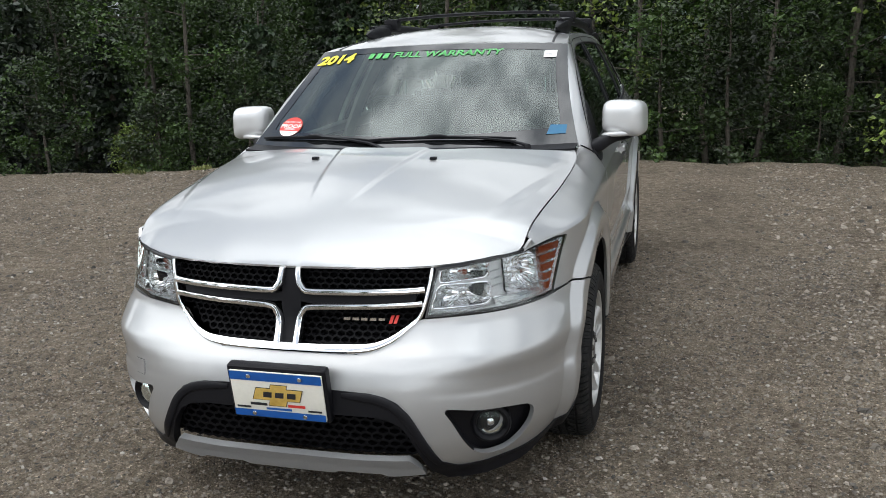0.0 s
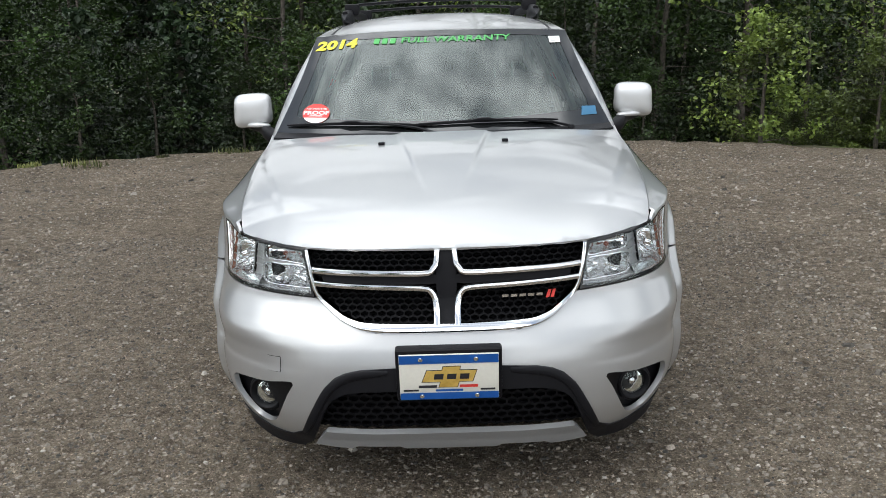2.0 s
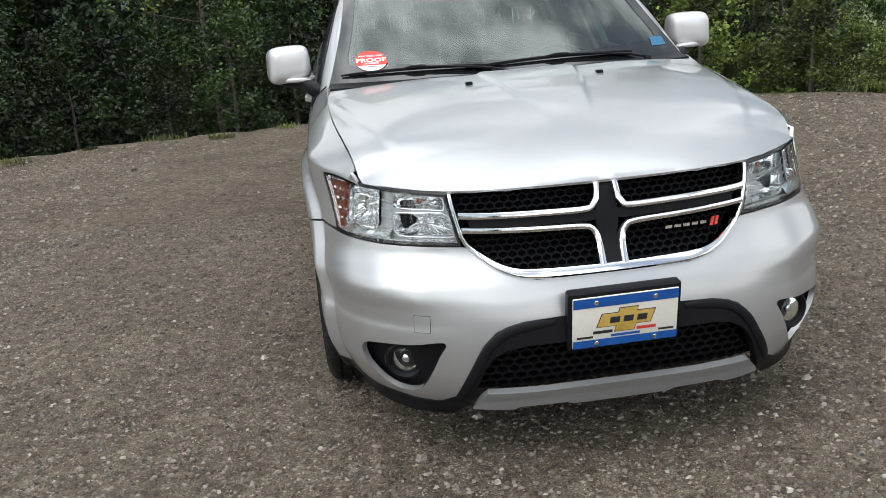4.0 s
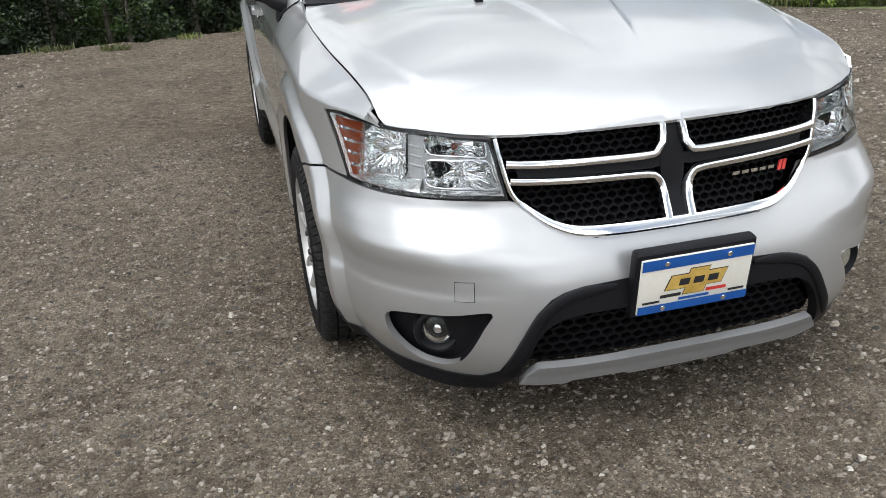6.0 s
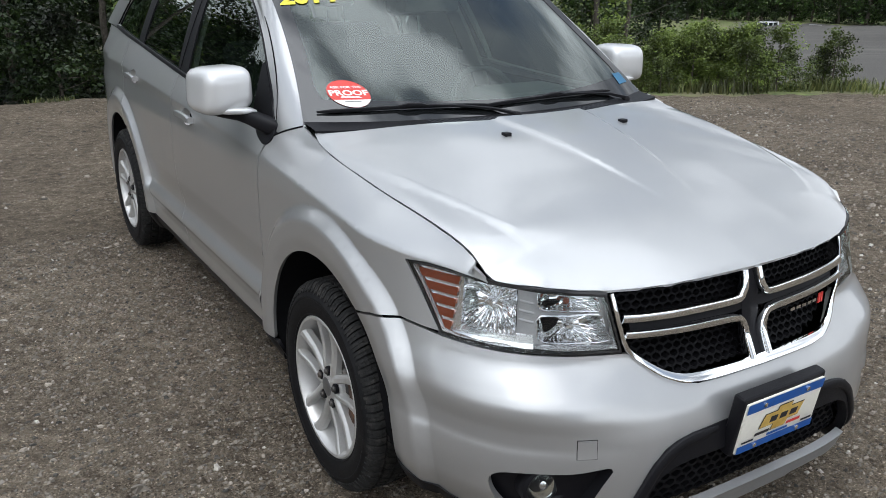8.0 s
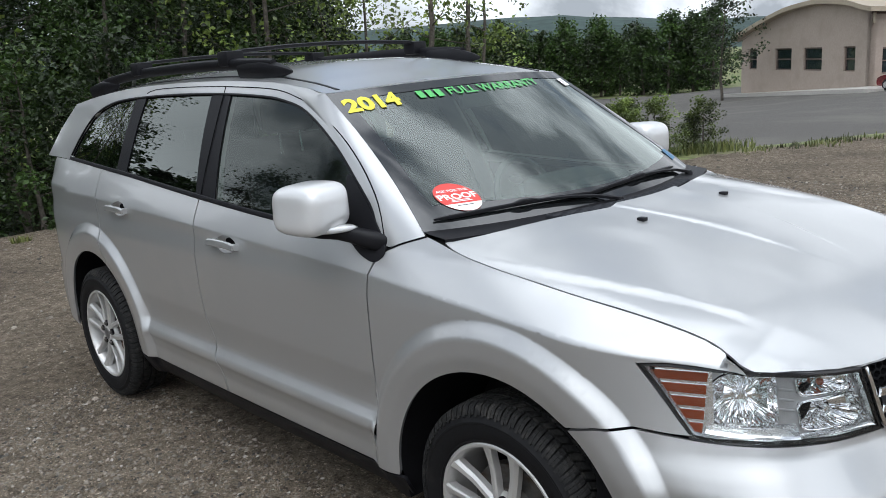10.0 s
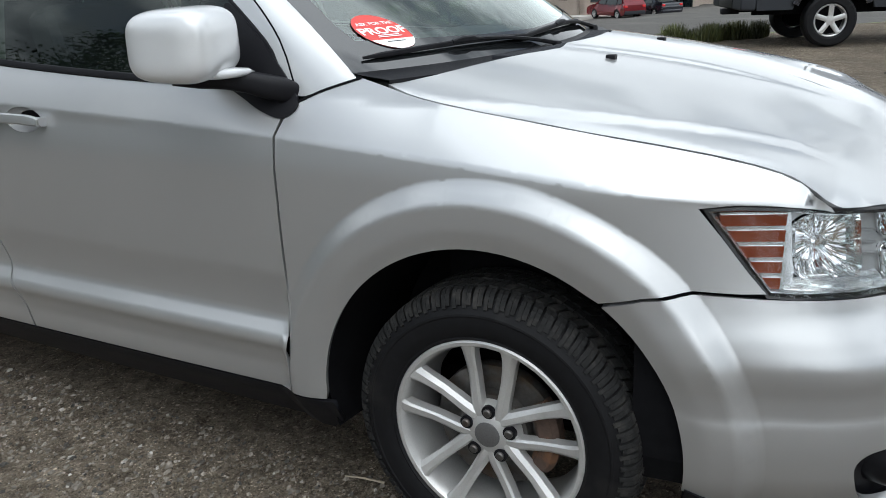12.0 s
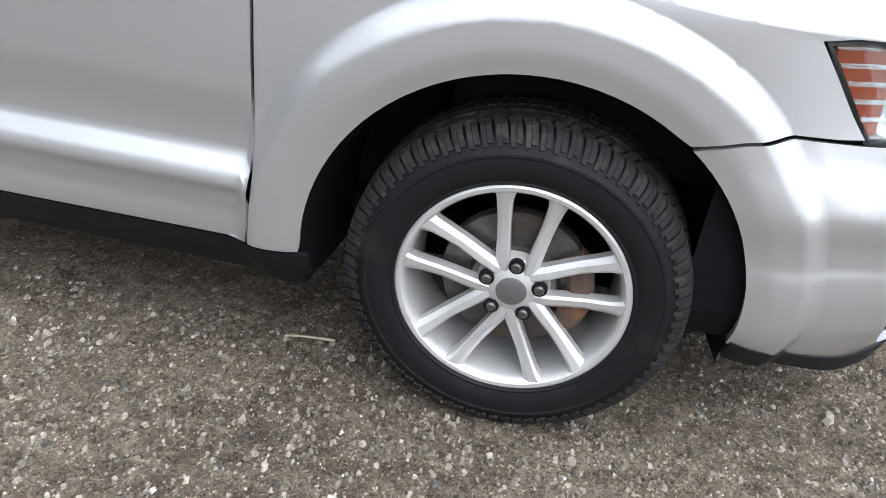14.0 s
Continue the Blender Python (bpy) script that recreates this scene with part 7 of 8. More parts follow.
plate_rect("print_bar", -0.045, -0.052, 0.045, -0.044, BLUE)
plate_rect("print_bar", -0.150, -0.050, -0.100, -0.043, INK)
plate_rect("print_bar", 0.102, -0.050, 0.150, -0.043, INK)
for u, v in ((-0.092, 0.068), (0.088, 0.068), (-0.09, -0.068), (0.09, -0.068)):
    bm = bmesh.new()
    lathe(bm, [(0.0075, -0.010), (0.0075, -0.0155), (0.005, -0.017), (0.0005, -0.0172)], 14, "Y", PT @ Matrix.Translation((u, 0, v)))
    part("screw", bm, CHROME, holder)


# ---- the building across the lot ----
LOT_B, LOT_LEN, GABLE = Vector((42.6, 15.8, -1.12)), 14.8, 14.3
building = thing("commercial_building", Matrix.Identity(4), "low tan block building with a curved tan metal roof", "building")
ux, uy = Vector((0.79, -0.613, -0.055)), Vector((0.613, 0.79, 0.0))
EYE_AT = Vector((-2.6, -0.2, 1.6))
BM = Matrix.Translation(EYE_AT) @ Matrix.Scale(1.36, 4) @ Matrix.Translation(-EYE_AT) @ Matrix.Translation(LOT_B) @ Matrix(((ux.x, uy.x, 0, 0), (ux.y, uy.y, 0, 0), (ux.z, 0, 1, 0), (0, 0, 0, 1)))


def arch_top(v):
    """Height of the curved roof at v metres from the front wall."""
    return curve([(-0.6, 3.62), (0, 3.70), (1.6, 4.05), (4.6, 4.28), (7.5, 4.10), (9.8, 3.72), (12.4, 3.16), (GABLE, 2.72), (GABLE + 0.7, 2.5)], v)


def bpart(name, boxes, mat, parent=building, label="", bevel=0.0):
    bm = bmesh.new()
    for lo, hi in boxes:
        box(bm, lo, hi, bevel, BM)
    return part(name, bm, mat, parent, label, smooth=False)


def wall_with_holes(name, length, top, holes, along, label):
    """A wall 0.3 m thick with its window openings cut through: along x (front) or y (gable)."""
    outline = [(0, -1.6), (length, -1.6)] + [(length - length * i / 16, top(length - length * i / 16)) for i in range(17)]
    rects = [[(a, b), (c, b), (c, d), (a, d)] for a, b, c, d in holes]
    def f(u, v):
        return (BM @ Vector((u, 0, v) if along == "x" else (0, u, v)))[:]
    bm = sheet(outline, f, 0.9, holes=rects, flange=0.0)
    ext = bmesh.ops.extrude_face_region(bm, geom=list(bm.faces))
    push = BM.to_3x3() @ Vector((0, 0.3, 0) if along == "x" else (0.3, 0, 0))
    bmesh.ops.translate(bm, vec=push, verts=[g for g in ext["geom"] if isinstance(g, bmesh.types.BMVert)])
    bmesh.ops.recalc_face_normals(bm, faces=bm.faces)
    return part(name, bm, STUCCO, building, label, smooth=False)


def zoff(z):
    return z + 1.12


G_WIN = [((1 - b) * GABLE, zoff(-0.60), (1 - a) * GABLE, zoff(0.68)) for a, b in ((0.073, 0.152), (0.319, 0.458), (0.552, 0.690), (0.838, 0.911))]
F_WIN = [(18.5 * a, lo, 18.5 * b, hi) for a, b, lo, hi in ((0.036, 0.088, 0.42, 1.72), (0.150, 0.173, 1.05, 1.70), (0.194, 0.240, 0.65, 1.78), (0.412, 0.460, 0.70, 1.82))]
wall_with_holes("gable_wall", GABLE, lambda v: arch_top(v) - 0.1, G_WIN, "y", "tan block gable wall")
wall_with_holes("front_wall", LOT_LEN, lambda v: 3.60, F_WIN, "x", "tan block front wall")
bpart("rear_wall", [((LOT_LEN - 0.3, 0.3, -1.6), (LOT_LEN, GABLE, 2.7)), ((0.3, GABLE - 0.3, -1.6), (LOT_LEN - 0.3, GABLE, 2.6))], STUCCO)
for holes, along in ((G_WIN, "y"), (F_WIN, "x")):
    for a, b, c, d in holes:
        flat = lambda u0, v0, u1, v1, w0, w1: ((u0, w0, v0), (u1, w1, v1)) if along == "x" else ((w0, u0, v0), (w1, u1, v1))
        win = bpart("window", [flat(a, b, c, d, 0.14, 0.17)], DARKPANE, building, "dark glazed window")
        bpart("window_frame", [flat(a, b, a + 0.07, d, 0.09, 0.14), flat(c - 0.07, b, c, d, 0.09, 0.14), flat(a + 0.07, b, c - 0.07, b + 0.07, 0.09, 0.14), flat(a + 0.07, d - 0.07, c - 0.07, d, 0.09, 0.14), flat(a + 0.07, (b + d) / 2 - 0.03, c - 0.07, (b + d) / 2 + 0.03, 0.10, 0.14)], BROWN, win)
bm, rows = bmesh.new(), []
for i in range(33):
    v = -0.6 + (GABLE + 1.3) * i / 32
    rows.append([bm.verts.new(BM @ Vector((u, v, arch_top(v) + dz))) for u, dz in ((-0.45, -0.18), (-0.45, 0.06), (LOT_LEN + 0.6, 0.06), (LOT_LEN + 0.6, -0.18))])
for a, b in zip(rows, rows[1:]):
    for j in range(4):
        bm.faces.new((a[j], b[j], b[(j + 1) % 4], a[(j + 1) % 4]))
bm.faces.new(rows[0]), bm.faces.new(rows[-1][::-1])
bmesh.ops.recalc_face_normals(bm, faces=bm.faces)
part("roof", bm, TANMETAL, building, "curved tan metal roof", sharp=20)
bm, rows = bmesh.new(), []
for i in range(17):
    v = 3.0 + 6.5 * i / 16
    h = 4.75 + 0.55 * (1 - ((i - 5) / 11) ** 2)
    rows.append([bm.verts.new(BM @ Vector((u, v, z))) for u, z in ((4.0, 4.0), (4.0, h - 0.12), (3.6, h - 0.12), (3.6, h), (10.5, h), (10.5, 4.0))])
for a, b in zip(rows, rows[1:]):
    for j in range(6):
        bm.faces.new((a[j], b[j], b[(j + 1) % 6], a[(j + 1) % 6]))
bm.faces.new(rows[0]), bm.faces.new(rows[-1][::-1])
bmesh.ops.recalc_face_normals(bm, faces=bm.faces)
part("clerestory", bm, TANMETAL, building, "raised curved roof lantern", sharp=20)
bpart("fascia", [((-0.02, -0.03, 3.35), (LOT_LEN, 0.0, 3.58))], BROWN)
# entrance: dark porch, door, two glazed sides, a low canopy
e0, e1 = 18.5 * 0.246, 18.5 * 0.398
porch = bpart("porch", [((e0, -1.3, 2.35), (e1, 0.0, 2.95))], BROWN, building, "brown entrance porch")
bpart("canopy", [((e0 - 0.35, -1.7, 2.95), (e1 + 0.4, 0.0, 3.10))], TANMETAL, porch, bevel=0.03)
bpart("porch_glass", [((e0 + 0.05, -0.06, 0.0), (e0 + 1.05, -0.02, 2.3)), ((e1 - 0.75, -1.2, 0.0), (e1 - 0.70, -0.1, 2.3))], DARKPANE, porch)
bpart("door", [((e0 + 1.15, -0.08, 0.0), (e0 + 2.0, -0.03, 2.05))], DARKPANE, porch, "dark glazed entrance door")
bpart("door_frame", [((e0 + 1.06, -0.12, 0.0), (e0 + 1.15, -0.02, 2.3)), ((e0 + 2.0, -0.12, 0.0), (e0 + 2.1, -0.02, 2.3)), ((e0 + 1.15, -0.12, 2.05), (e0 + 2.0, -0.02, 2.12))], LAMPGREY, porch)
bpart("pier", [((e1 - 0.70, -1.25, -0.6), (e1 - 0.25, -0.02, 2.35))], STUCCO, porch)
bpart("second_canopy", [((18.5 * 0.57, -1.3, 2.75), (18.5 * 0.70, 0.0, 2.92)), ((18.5 * 0.58, -0.05, 2.3), (18.5 * 0.69, 0.0, 2.75))], BROWN)
bpart("downpipe", [((0.05, -0.14, 2.9), (0.16, -0.03, 3.4))], TANMETAL)
walkway = raw("concrete_walk", [(BM @ Vector(p))[:] for p in ((-1.3, -1.9, -0.24), (LOT_LEN, -1.9, -0.24), (LOT_LEN, -0.0, -0.20), (-0.0, -0.0, -0.20), (-0.0, GABLE, -1.08), (-1.3, GABLE, -1.12), (-1.3, -1.9, -0.7), (LOT_LEN, -1.9, -0.7), (-1.3, GABLE, -1.6))],
              [(0, 1, 2, 3), (0, 3, 4, 5), (0, 6, 7, 1), (0, 5, 8, 6)], CONCRETE)
tagged(walkway, "pale concrete walk along the tan building", "pavement", kind="structure")


# ---- other vehicles ----
def loft_body(stations, mat, name, parent, label="", m=None):
    """A car's body from cross sections: y, half width low, half width at the belt, half width of the roof, sill, belt, roof heights."""
    bm, rows = bmesh.new(), []
    for y, w0, w1, w2, z0, z1, z2 in stations:
        half = [(w0 * 0.9, z0), (w0, z0 + 0.10), (w1, (z0 + z1) / 2), (w1 * 0.985, z1 - 0.06), (w1 * 0.95, z1), (w2 * 1.02, z2 - 0.07), (w2 * 0.88, z2 - 0.01), (0.0, z2)]
        rows.append([bm.verts.new((x, y, z)) for x, z in half] + [bm.verts.new((-x, y, z)) for x, z in half[-2::-1]])
    for a, b in zip(rows, rows[1:]):
        for j in range(len(a) - 1):
            bm.faces.new((a[j], a[j + 1], b[j + 1], b[j]))
        bm.faces.new((a[-1], a[0], b[0], b[-1]))
    bm.faces.new(rows[0]), bm.faces.new(rows[-1][::-1])
    bmesh.ops.recalc_face_normals(bm, faces=bm.faces)
    bmesh.ops.bevel(bm, geom=[e for e in bm.edges if e.is_manifold and e.calc_face_angle(0) > 0.5], offset=0.03, segments=2, affect="EDGES")
    return part(name, bm, mat, parent, label, sharp=40)


def road_wheel(parent, x, y, r, width=0.22, spokes=5):
    """A wheel with tyre, rim and spokes, its face outward."""
    sg = 1 if x > 0 else -1
    m = Matrix.Translation((x, y, r))
    bm = bmesh.new()
    k = r * 0.62
    lathe(bm, [(k, sg * width * 0.40), (k * 1.1, sg * width * 0.5), (r * 0.9, sg * width * 0.5), (r * 0.985, sg * width * 0.40), (r, sg * width * 0.2), (r, -sg * width * 0.3), (r * 0.95, -sg * width * 0.5), (k, -sg * width * 0.5)], 48, "X", m)
    bmesh.ops.recalc_face_normals(bm, faces=bm.faces)
    w = part("wheel", bm, RUBBER, parent)
    bm = bmesh.new()
    lathe(bm, [(k * 1.02, sg * width * 0.40), (k * 0.97, sg * width * 0.44), (k * 0.90, sg * width * 0.38), (k * 0.86, sg * width * 0.1), (k * 0.86, -sg * width * 0.3)], 40, "X", m)
    for i in range(spokes):
        a = 2 * math.pi * i / spokes + 0.3
        sweep(bm, [m @ Vector((sg * width * 0.33, 0.04 * math.cos(a), 0.04 * math.sin(a))), m @ Vector((sg * width * 0.38, k * 0.92 * math.cos(a), k * 0.92 * math.sin(a)))], k * 0.16, 0.02, up=(1, 0, 0))
    lathe(bm, [(k * 0.30, sg * width * 0.25), (k * 0.28, sg * width * 0.42), (0.001, sg * width * 0.44)], 20, "X", m)
    bmesh.ops.recalc_face_normals(bm, faces=bm.faces)
    part("rim", bm, ALLOY, w)
    bm = bmesh.new()
    lathe(bm, [(k * 0.86, sg * width * 0.05), (0.001, sg * width * 0.05)], 24, "X", m)
    part("brake", bm, DARK, w)


def quad_part(name, pts, mat, parent, label=""):
    """A small raised panel with thickness from four corners."""
    a, b, c, d = [Vector(p) for p in pts]
    n = (b - a).cross(d - a).normalized() * 0.012
    return raw(name, [v[:] for v in (a, b, c, d, a + n, b + n, c + n, d + n)], [(3, 2, 1, 0), (4, 5, 6, 7), (0, 1, 5, 4), (1, 2, 6, 5), (2, 3, 7, 6), (3, 0, 4, 7)], mat, parent, label)


def small_car(m, paint, label, tall, length, name="parked_car", group="cars by the building"):
    """A far parked car: body with its wheel arches cut out, glass, wheels, lamps; its nose towards +y."""
    c = thing(name, m, label, "car", group)
    h, high = length / 2, tall > 1.55
    axles = (-h + 0.85, h - 0.92)
    def half(z):
        return 0.90 - 0.06 * sm(0.5, 0.2, z) - (0.40 * (z - 0.95) if z > 0.95 else 0.0)
    low = [(-h + 0.06, 0.36)]
    for y in axles:
        low += [(y - 0.40, 0.26)] + [(y - 0.39 * math.cos(radians(a)), 0.33 + 0.39 * math.sin(radians(a))) for a in range(10, 171, 20)] + [(y + 0.40, 0.26)]
    low += [(h - 0.10, 0.26), (h, 0.42), (h - 0.01, 0.62), (h - 0.10, 0.78), (h - 0.45, 0.92), (h - 1.08, 1.01)]
    screen_foot, screen_top = (h - 1.10, 1.02), (h - 1.80, tall - 0.07)
    if high:
        back = [(-0.15, tall), (-h + 0.9, tall - 0.03), (-h + 0.42, tall - 0.09), (-h + 0.10, 1.12), (-h + 0.01, 0.98), (-h, 0.55)]
    else:
        back = [(-0.25, tall), (-h + 1.35, tall - 0.07), (-h + 0.55, 1.06), (-h + 0.06, 1.03), (-h, 0.88), (-h, 0.55)]
    outline = low + [screen_foot, screen_top] + back
    bm = bmesh.new()
    sides = [[bm.verts.new((sg * half(z), y, z)) for y, z in outline] for sg in (1, -1)]
    for k in range(len(outline)):
        n = (k + 1) % len(outline)
        bm.faces.new((sides[0][k], sides[0][n], sides[1][n], sides[1][k]))
    flanks = [bm.faces.new(sides[0]), bm.faces.new(sides[1][::-1])]
    bmesh.ops.triangulate(bm, faces=flanks)
    bmesh.ops.recalc_face_normals(bm, faces=bm.faces)
    part("body", bm, paint, c, sharp=24)
    z0, z1 = 1.0, tall - 0.12
    rear_foot, rear_top = ((-h + 0.22, 1.14), (-h + 0.44, tall - 0.16)) if high else ((-h + 0.62, 1.08), (-h + 1.28, tall - 0.10))
    for sg in (-1, 1):
        for a0, a1, b0, b1 in ((h - 1.32, h - 1.88, -0.02, -0.02), (-0.12, -0.12, -h + (0.95 if high else 1.05), -h + (1.05 if high else 1.38))):
            pts = [(sg * (half(z) + 0.002), y, z) for y, z in ((b0, z0), (a0, z0), (a1, z1), (b1, z1))]
            quad_part("side_window", pts[::-1] if sg > 0 else pts, DARKPANE, c)
        if high:
            pts = [(sg * (half(z) + 0.002), y, z) for y, z in ((-h + 0.36, z0 + 0.08), (-h + 0.86, z0 + 0.02), (-h + 0.96, z1), (-h + 0.58, z1 - 0.03))]
            quad_part("quarter_window", pts[::-1] if sg > 0 else pts, DARKPANE, c)
        for y in axles:
            road_wheel(c, sg * 0.79, y, 0.34, 0.2)
        bm = bmesh.new()
        box(bm, (sg * 0.74 - 0.13, -h - 0.012, 0.80), (sg * 0.74 + 0.13, -h + 0.20, 0.97), 0.03)
        part("tail_light", bm, REDLENS, c, "red tail light")
        bm = bmesh.new()
        box(bm, (sg * 0.94 - 0.09, h - 1.42, 1.0), (sg * 0.94 + 0.09, h - 1.30, 1.12), 0.03)
        part("wing_mirror", bm, paint, c)
    up = 0.014
    quad_part("rear_window", [(-0.62, rear_foot[0] - up, rear_foot[1]), (0.62, rear_foot[0] - up, rear_foot[1]), (0.52, rear_top[0] - up, rear_top[1]), (-0.52, rear_top[0] - up, rear_top[1])], DARKPANE, c)
    quad_part("windscreen", [(0.70, screen_foot[0] - 0.04, screen_foot[1] + 0.05), (-0.70, screen_foot[0] - 0.04, screen_foot[1] + 0.05), (-0.56, screen_top[0] + 0.05, screen_top[1] - 0.02), (0.56, screen_top[0] + 0.05, screen_top[1] - 0.02)], DARKPANE, c)
    bm = bmesh.new()
    box(bm, (-0.86, -h - 0.03, 0.36), (0.86, -h + 0.12, 0.60), 0.05)
    part("rear_bumper", bm, TRIMDARK if high else paint, c)
    return c


small_car(pose(56.7, 18.2, -2.50, 0, 0, -37.7), CARRED, "dark red compact crossover parked at the tan building", 1.68, 4.5)
small_car(pose(59.1, 16.3, -2.55, 0, 0, -37.7), CARBLACK, "blue-black sedan parked at the tan building", 1.42, 4.6)
small_car(pose(90.0, 62.7, -6.7, 0, 0, 120), SATIN, "pale grey sedan at the lot's far end", 1.42, 4.6)


def off_roader(m):
    c = thing("off_road_vehicle", m, "white boxy off-road vehicle at the lot's far end", "car", "cars by the building")
    bm = bmesh.new()
    box(bm, (-0.75, -1.9, 0.55), (0.75, 1.9, 1.12), 0.06)
    part("body", bm, CARWHITE, c)
    bm = bmesh.new()
    box(bm, (-0.72, -1.9, 1.12), (0.72, -1.75, 1.75), 0.03)
    box(bm, (-0.72, -1.9, 1.72), (0.72, 0.55, 1.84), 0.04)
    for x in (-0.68, 0.68):
        for y in (-0.6, 0.5):
            box(bm, (x - 0.05, y - 0.06, 1.1), (x + 0.05, y + 0.06, 1.75), 0.02)
    part("hard_top", bm, CARWHITE, c)
    bm = bmesh.new()
    box(bm, (-0.66, -1.7, 1.13), (0.66, 0.5, 1.71), 0.02)
    part("glazing", bm, DARKPANE, c)
    for x in (-0.82, 0.82):
        for y in (-1.25, 1.3):
            bm = bmesh.new()
            box(bm, (x - 0.12, y - 0.52, 0.78), (x + 0.12, y + 0.52, 0.90), 0.04)
            part("fender", bm, CARWHITE, c)
    for x in (-0.8, 0.8):
        for y in (-1.25, 1.3):
            road_wheel(c, x, y, 0.38, 0.24)


off_roader(pose(83.5, 64.8, -6.73, 0, 0, 100))


def pickup(m):
    """A full-size pickup, rear axle at the origin, nose towards +y."""
    c = thing("pickup_truck", m, "dark blue pickup truck with grey lower trim on gravel", "pickup truck")
    W = 0.985
    # bed sides with the wheel openings cut out
    for sg in (-1, 1):
        arch = [(0.58 * math.cos(radians(a)), 0.44 + 0.60 * math.sin(radians(a))) for a in range(172, 7, -11)]
        prof = [(-1.18, 0.86), (-0.585, 0.86)] + [p for p in arch if p[1] > 0.86] + [(0.585, 0.86), (0.98, 0.86), (0.98, 1.345), (0.4, 1.355), (-1.10, 1.365), (-1.17, 1.34), (-1.20, 1.1)]
        def flank(y, z, sg=sg):
            bulge = 0.035 * sm(0.78, 0.62, math.hypot(y, z - 0.44)) + 0.02 * math.sin(math.pi * min(1, max(0, (z - 0.8) / 0.57)))
            return (sg * (W - 0.03 + bulge - 0.05 * sm(-1.0, -1.2, y)), y, z)
        b = part("bed_side", sheet(prof, flank, 0.06, flange=0.05), CARNAVY, c)
        low = [(-1.16, 0.60), (-0.66, 0.60)] + [p for p in [(0.62 * math.cos(radians(a)), 0.44 + 0.63 * math.sin(radians(a))) for a in range(165, 135, -5)] if p[1] < 0.87] + [(-0.60, 0.868), (-1.18, 0.868)]
        part("lower_trim", sheet(low, lambda y, z, sg=sg: (sg * (W - 0.012), y, z), 0.06, flange=0.05), TRIMDARK, c, "dark grey lower trim")
        low = [(0.60, 0.868), (0.66, 0.60), (3.4, 0.55), (3.4, 0.80), (0.98, 0.868)]
        part("lower_trim", sheet(low, lambda y, z, sg=sg: (sg * (W - 0.012), y, z), 0.08, flange=0.05), TRIMDARK, c, "dark grey lower trim")
        lip = [(0.57 * math.cos(radians(a)), 0.44 + 0.59 * math.sin(radians(a))) for a in range(158, 21, -8)] + [(0.67 * math.cos(radians(a)), 0.44 + 0.68 * math.sin(radians(a))) for a in range(22, 159, 8)]
        part("arch_flare", sheet(lip, lambda y, z, sg=sg: (sg * (W + 0.028), y, z), 0.06, flange=0.06), CARBLACK, c, "dark wheel arch flare")
        lens = [(-1.205, 0.98), (-1.02, 0.98), (-1.02, 1.28), (-1.205, 1.28)]
        lamp = part("tail_light", sheet(lens, lambda y, z, sg=sg: (sg * (W + 0.002 - 0.06 * sm(-1.0, -1.2, y)), y, z), 0.04, flange=0.05, off=0.012), REDLENS, c, "red tail light with a white band")
        strip = [(-1.205, 1.09), (-1.02, 1.09), (-1.02, 1.14), (-1.205, 1.14)]
        part("reversing_lens", sheet(strip, lambda y, z, sg=sg: (sg * (W + 0.002 - 0.06 * sm(-1.0, -1.2, y)), y, z), 0.04, flange=0.01, off=0.016), WHITE, lamp)
        bm = bmesh.new()
        box(bm, (sg * 0.80 - 0.16, -1.225, 0.98), (sg * 0.80 + 0.115, -1.19, 1.28), 0.01)
        part("rear_lens", bm, REDLENS, lamp)
        # side decal: plain bars in its colours
        for y0, y1, z0, z1, mt in ((-0.88, -0.58, 1.255, 1.31, RED), (-0.56, -0.44, 1.25, 1.315, WHITE), (-0.92, -0.46, 1.222, 1.236, WHITE)):
            part("decal_bar", sheet([(y0, z0), (y1, z0), (y1 + 0.03, z1), (y0 + 0.03, z1)], flank, 0.1, flange=0.0, off=0.004 * (1 if sg > 0 else 1)), mt, b)
        for y in (0.0, 3.55):
            road_wheel(c, sg * 0.86, y, 0.415, 0.28)
    bm = bmesh.new()
    box(bm, (-0.80, -1.225, 0.86), (0.80, -1.16, 1.35), 0.03)
    gate = part("tailgate", bm, CARNAVY, c)
    bm = bmesh.new()
    box(bm, (-0.10, -1.24, 1.20), (0.10, -1.22, 1.27), 0.01)
    part("latch", bm, BLACK, gate)
    bm = bmesh.new()
    lathe(bm, [(0.06, -1.238), (0.05, -1.245), (0.001, -1.246)], 24, "Y", Matrix.Translation((0, 0, 1.08)))
    part("badge", bm, CHROME, gate)
    bm = bmesh.new()
    box(bm, (-0.98, -1.42, 0.60), (0.98, -1.17, 0.83), 0.05, segments=3)
    bump = part("rear_bumper", bm, TRIMDARK, c, "dark grey rear bumper")
    bm = bmesh.new()
    box(bm, (-0.45, -1.43, 0.62), (0.45, -1.40, 0.80), 0.01)
    part("step_pad", bm, BLACK, bump)
    bm = bmesh.new()
    box(bm, (-0.06, -1.5, 0.50), (0.06, -1.2, 0.60), 0.02)
    part("tow_hitch", bm, BLACK, bump)
    bm = bmesh.new()
    box(bm, (-0.88, -1.14, 0.80), (0.88, 0.97, 0.90), 0.01)
    box(bm, (-0.50, -1.1, 0.50), (-0.40, 4.3, 0.68), 0.02)
    box(bm, (0.40, -1.1, 0.50), (0.50, 4.3, 0.68), 0.02)
    box(bm, (-0.7, -0.08, 0.36), (0.7, 0.08, 0.52), 0.05)
    part("frame", bm, DARK, c, "dark chassis")
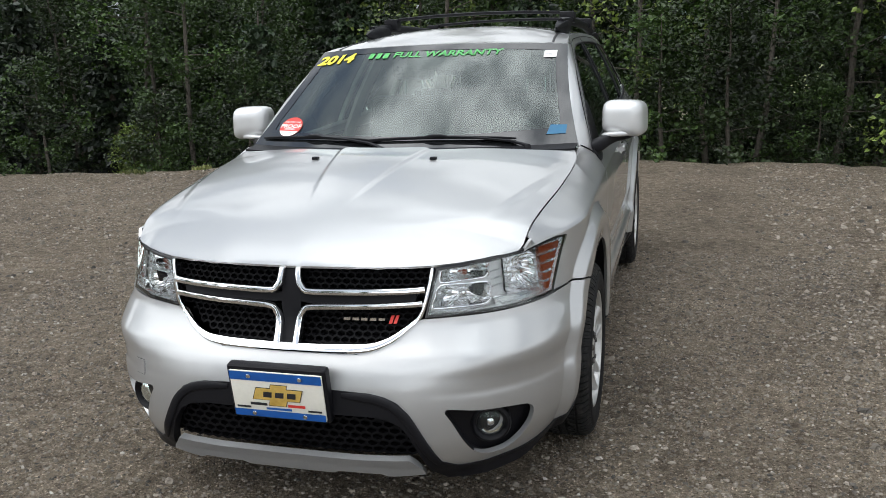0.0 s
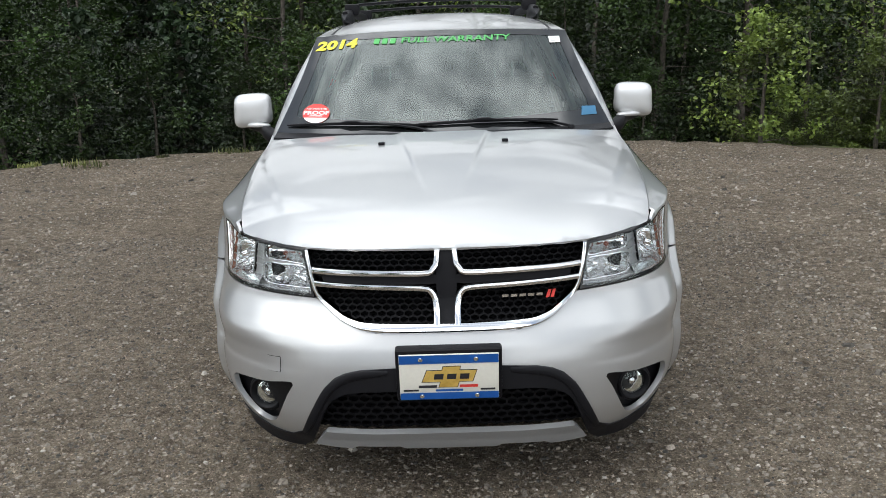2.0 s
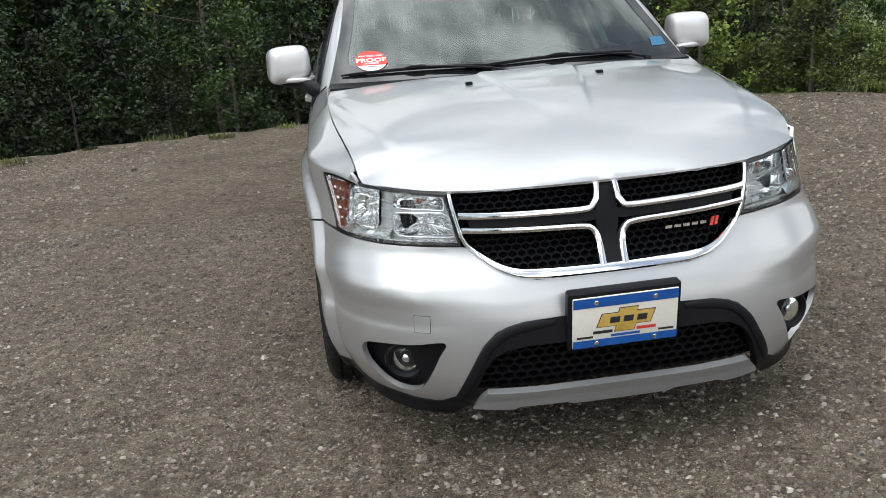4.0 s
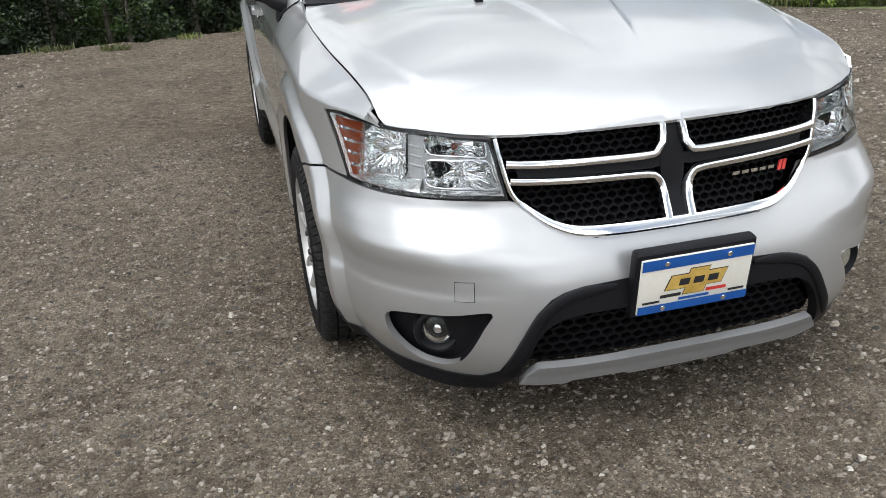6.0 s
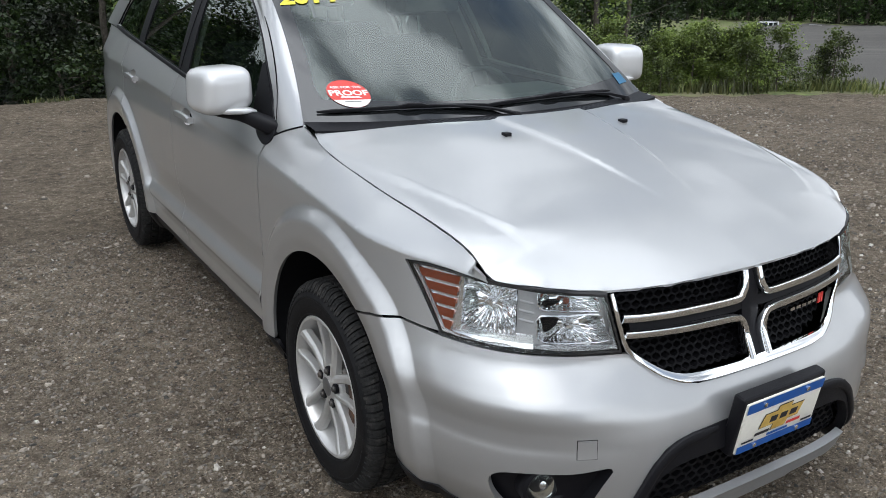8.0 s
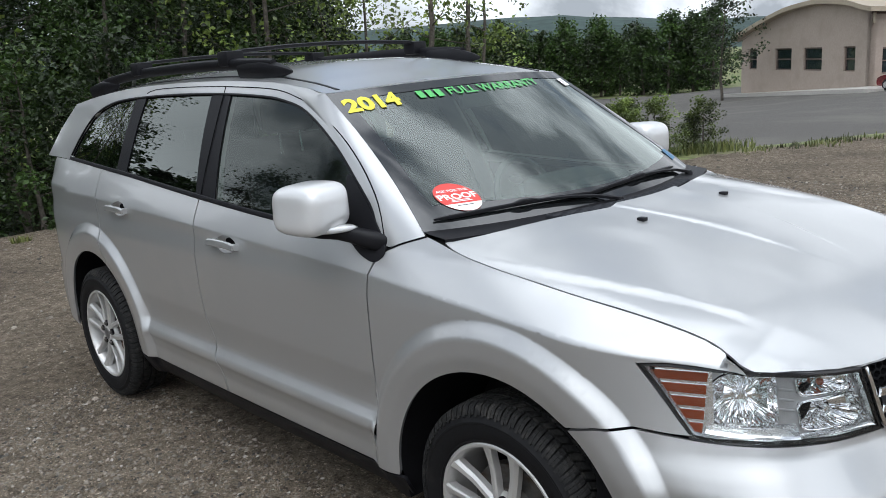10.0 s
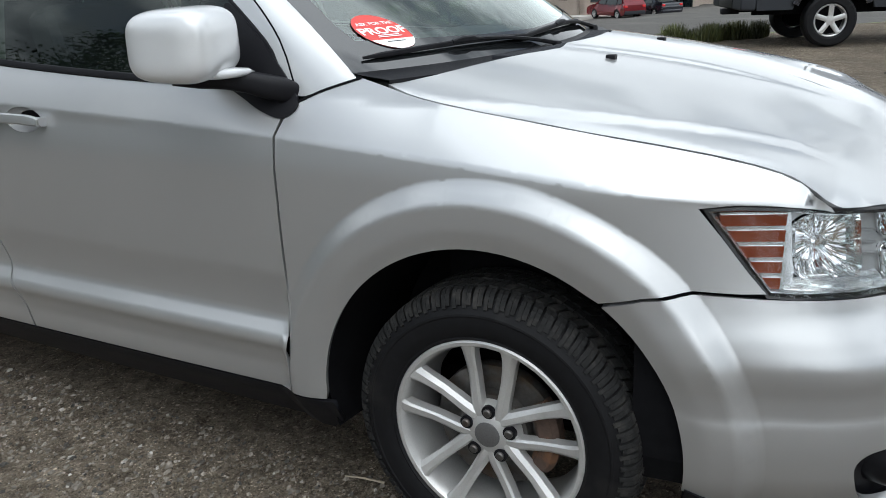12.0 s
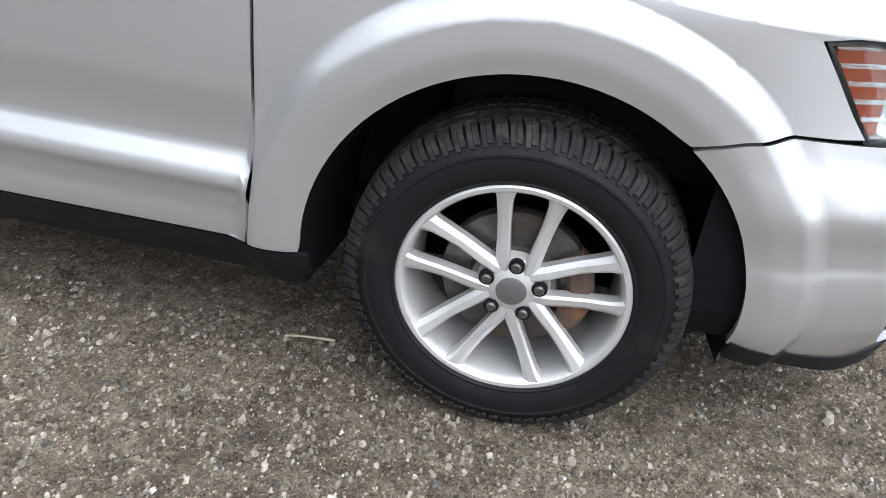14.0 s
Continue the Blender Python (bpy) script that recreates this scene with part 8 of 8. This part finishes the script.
    loft_body([(1.02, 0.93, 0.98, 0.74, 0.62, 1.36, 1.42), (1.08, 0.95, 0.985, 0.72, 0.60, 1.36, 1.98), (1.7, 0.95, 0.985, 0.72, 0.60, 1.36, 2.02), (2.45, 0.95, 0.985, 0.70, 0.60, 1.34, 1.95), (3.2, 0.95, 0.985, 0.80, 0.60, 1.28, 1.36), (4.2, 0.93, 0.97, 0.80, 0.62, 1.18, 1.28), (4.5, 0.88, 0.92, 0.7, 0.62, 1.05, 1.16)], CARNAVY, "cab", c)
    for sg in (-1, 1):
        pts = [(sg * 0.945, 1.2, 1.42), (sg * 0.945, 2.6, 1.40), (sg * 0.80, 2.3, 1.86), (sg * 0.80, 1.25, 1.90)]
        quad_part("side_window", pts if sg > 0 else pts[::-1], DARKPANE, c)
    quad_part("rear_window", [(-0.72, 1.035, 1.42), (0.72, 1.035, 1.42), (0.64, 1.06, 1.88), (-0.64, 1.06, 1.88)], DARKPANE, c)
    bm = bmesh.new()
    sweep(bm, [(-0.9, 1.00, 1.36), (-0.9, 0.98, 1.7), (-0.72, 0.98, 1.95), (0.72, 0.98, 1.95), (0.9, 0.98, 1.7), (0.9, 1.00, 1.36)], 0.02, 0.02, up=(0, 1, 0))
    part("rear_rack", bm, BLACK, c)


pickup(pose(13.55, 1.66, ground_z(13.55, 1.66), 0, 0, 203.5))

# ---- the far wooded hill ----
verts, faces = [], []
for i in range(121):
    a = radians(-60 + 200 * i / 120)
    top = 17 + 8 * noise.noise((i * 0.09, 0, 0)) + 9 * sm(28, 42, math.degrees(a)) + 12 * sm(60, 100, math.degrees(a))
    for j in range(9):
        f = j / 8
        d = 420 + 300 * f
        verts.append((math.cos(a) * d, math.sin(a) * d, -14 + (top + 14) * sm(0, 1, f) + 1.2 * noise.noise((i * 1.3, j * 1.1, 2)) + (0.9 * noise.noise((i * 3.1, 0, 9)) if j == 8 else 0)))
for i in range(120):
    for j in range(8):
        k = i * 9 + j
        faces.append((k, k + 9, k + 10, k + 1))
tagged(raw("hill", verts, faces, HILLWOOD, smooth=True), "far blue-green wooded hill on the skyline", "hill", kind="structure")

# ---- a dry twig by the front wheel ----
bm = bmesh.new()
sweep(bm, [(-0.759, 1.476, -0.006), (-0.751, 1.42, -0.002), (-0.741, 1.355, -0.005)], 0.003, 0.0025, taper=[0.7, 1.0, 1.3])
tagged(part("twig", bm, TANMETAL, None), "dry pale twig lying on the gravel", "twig")
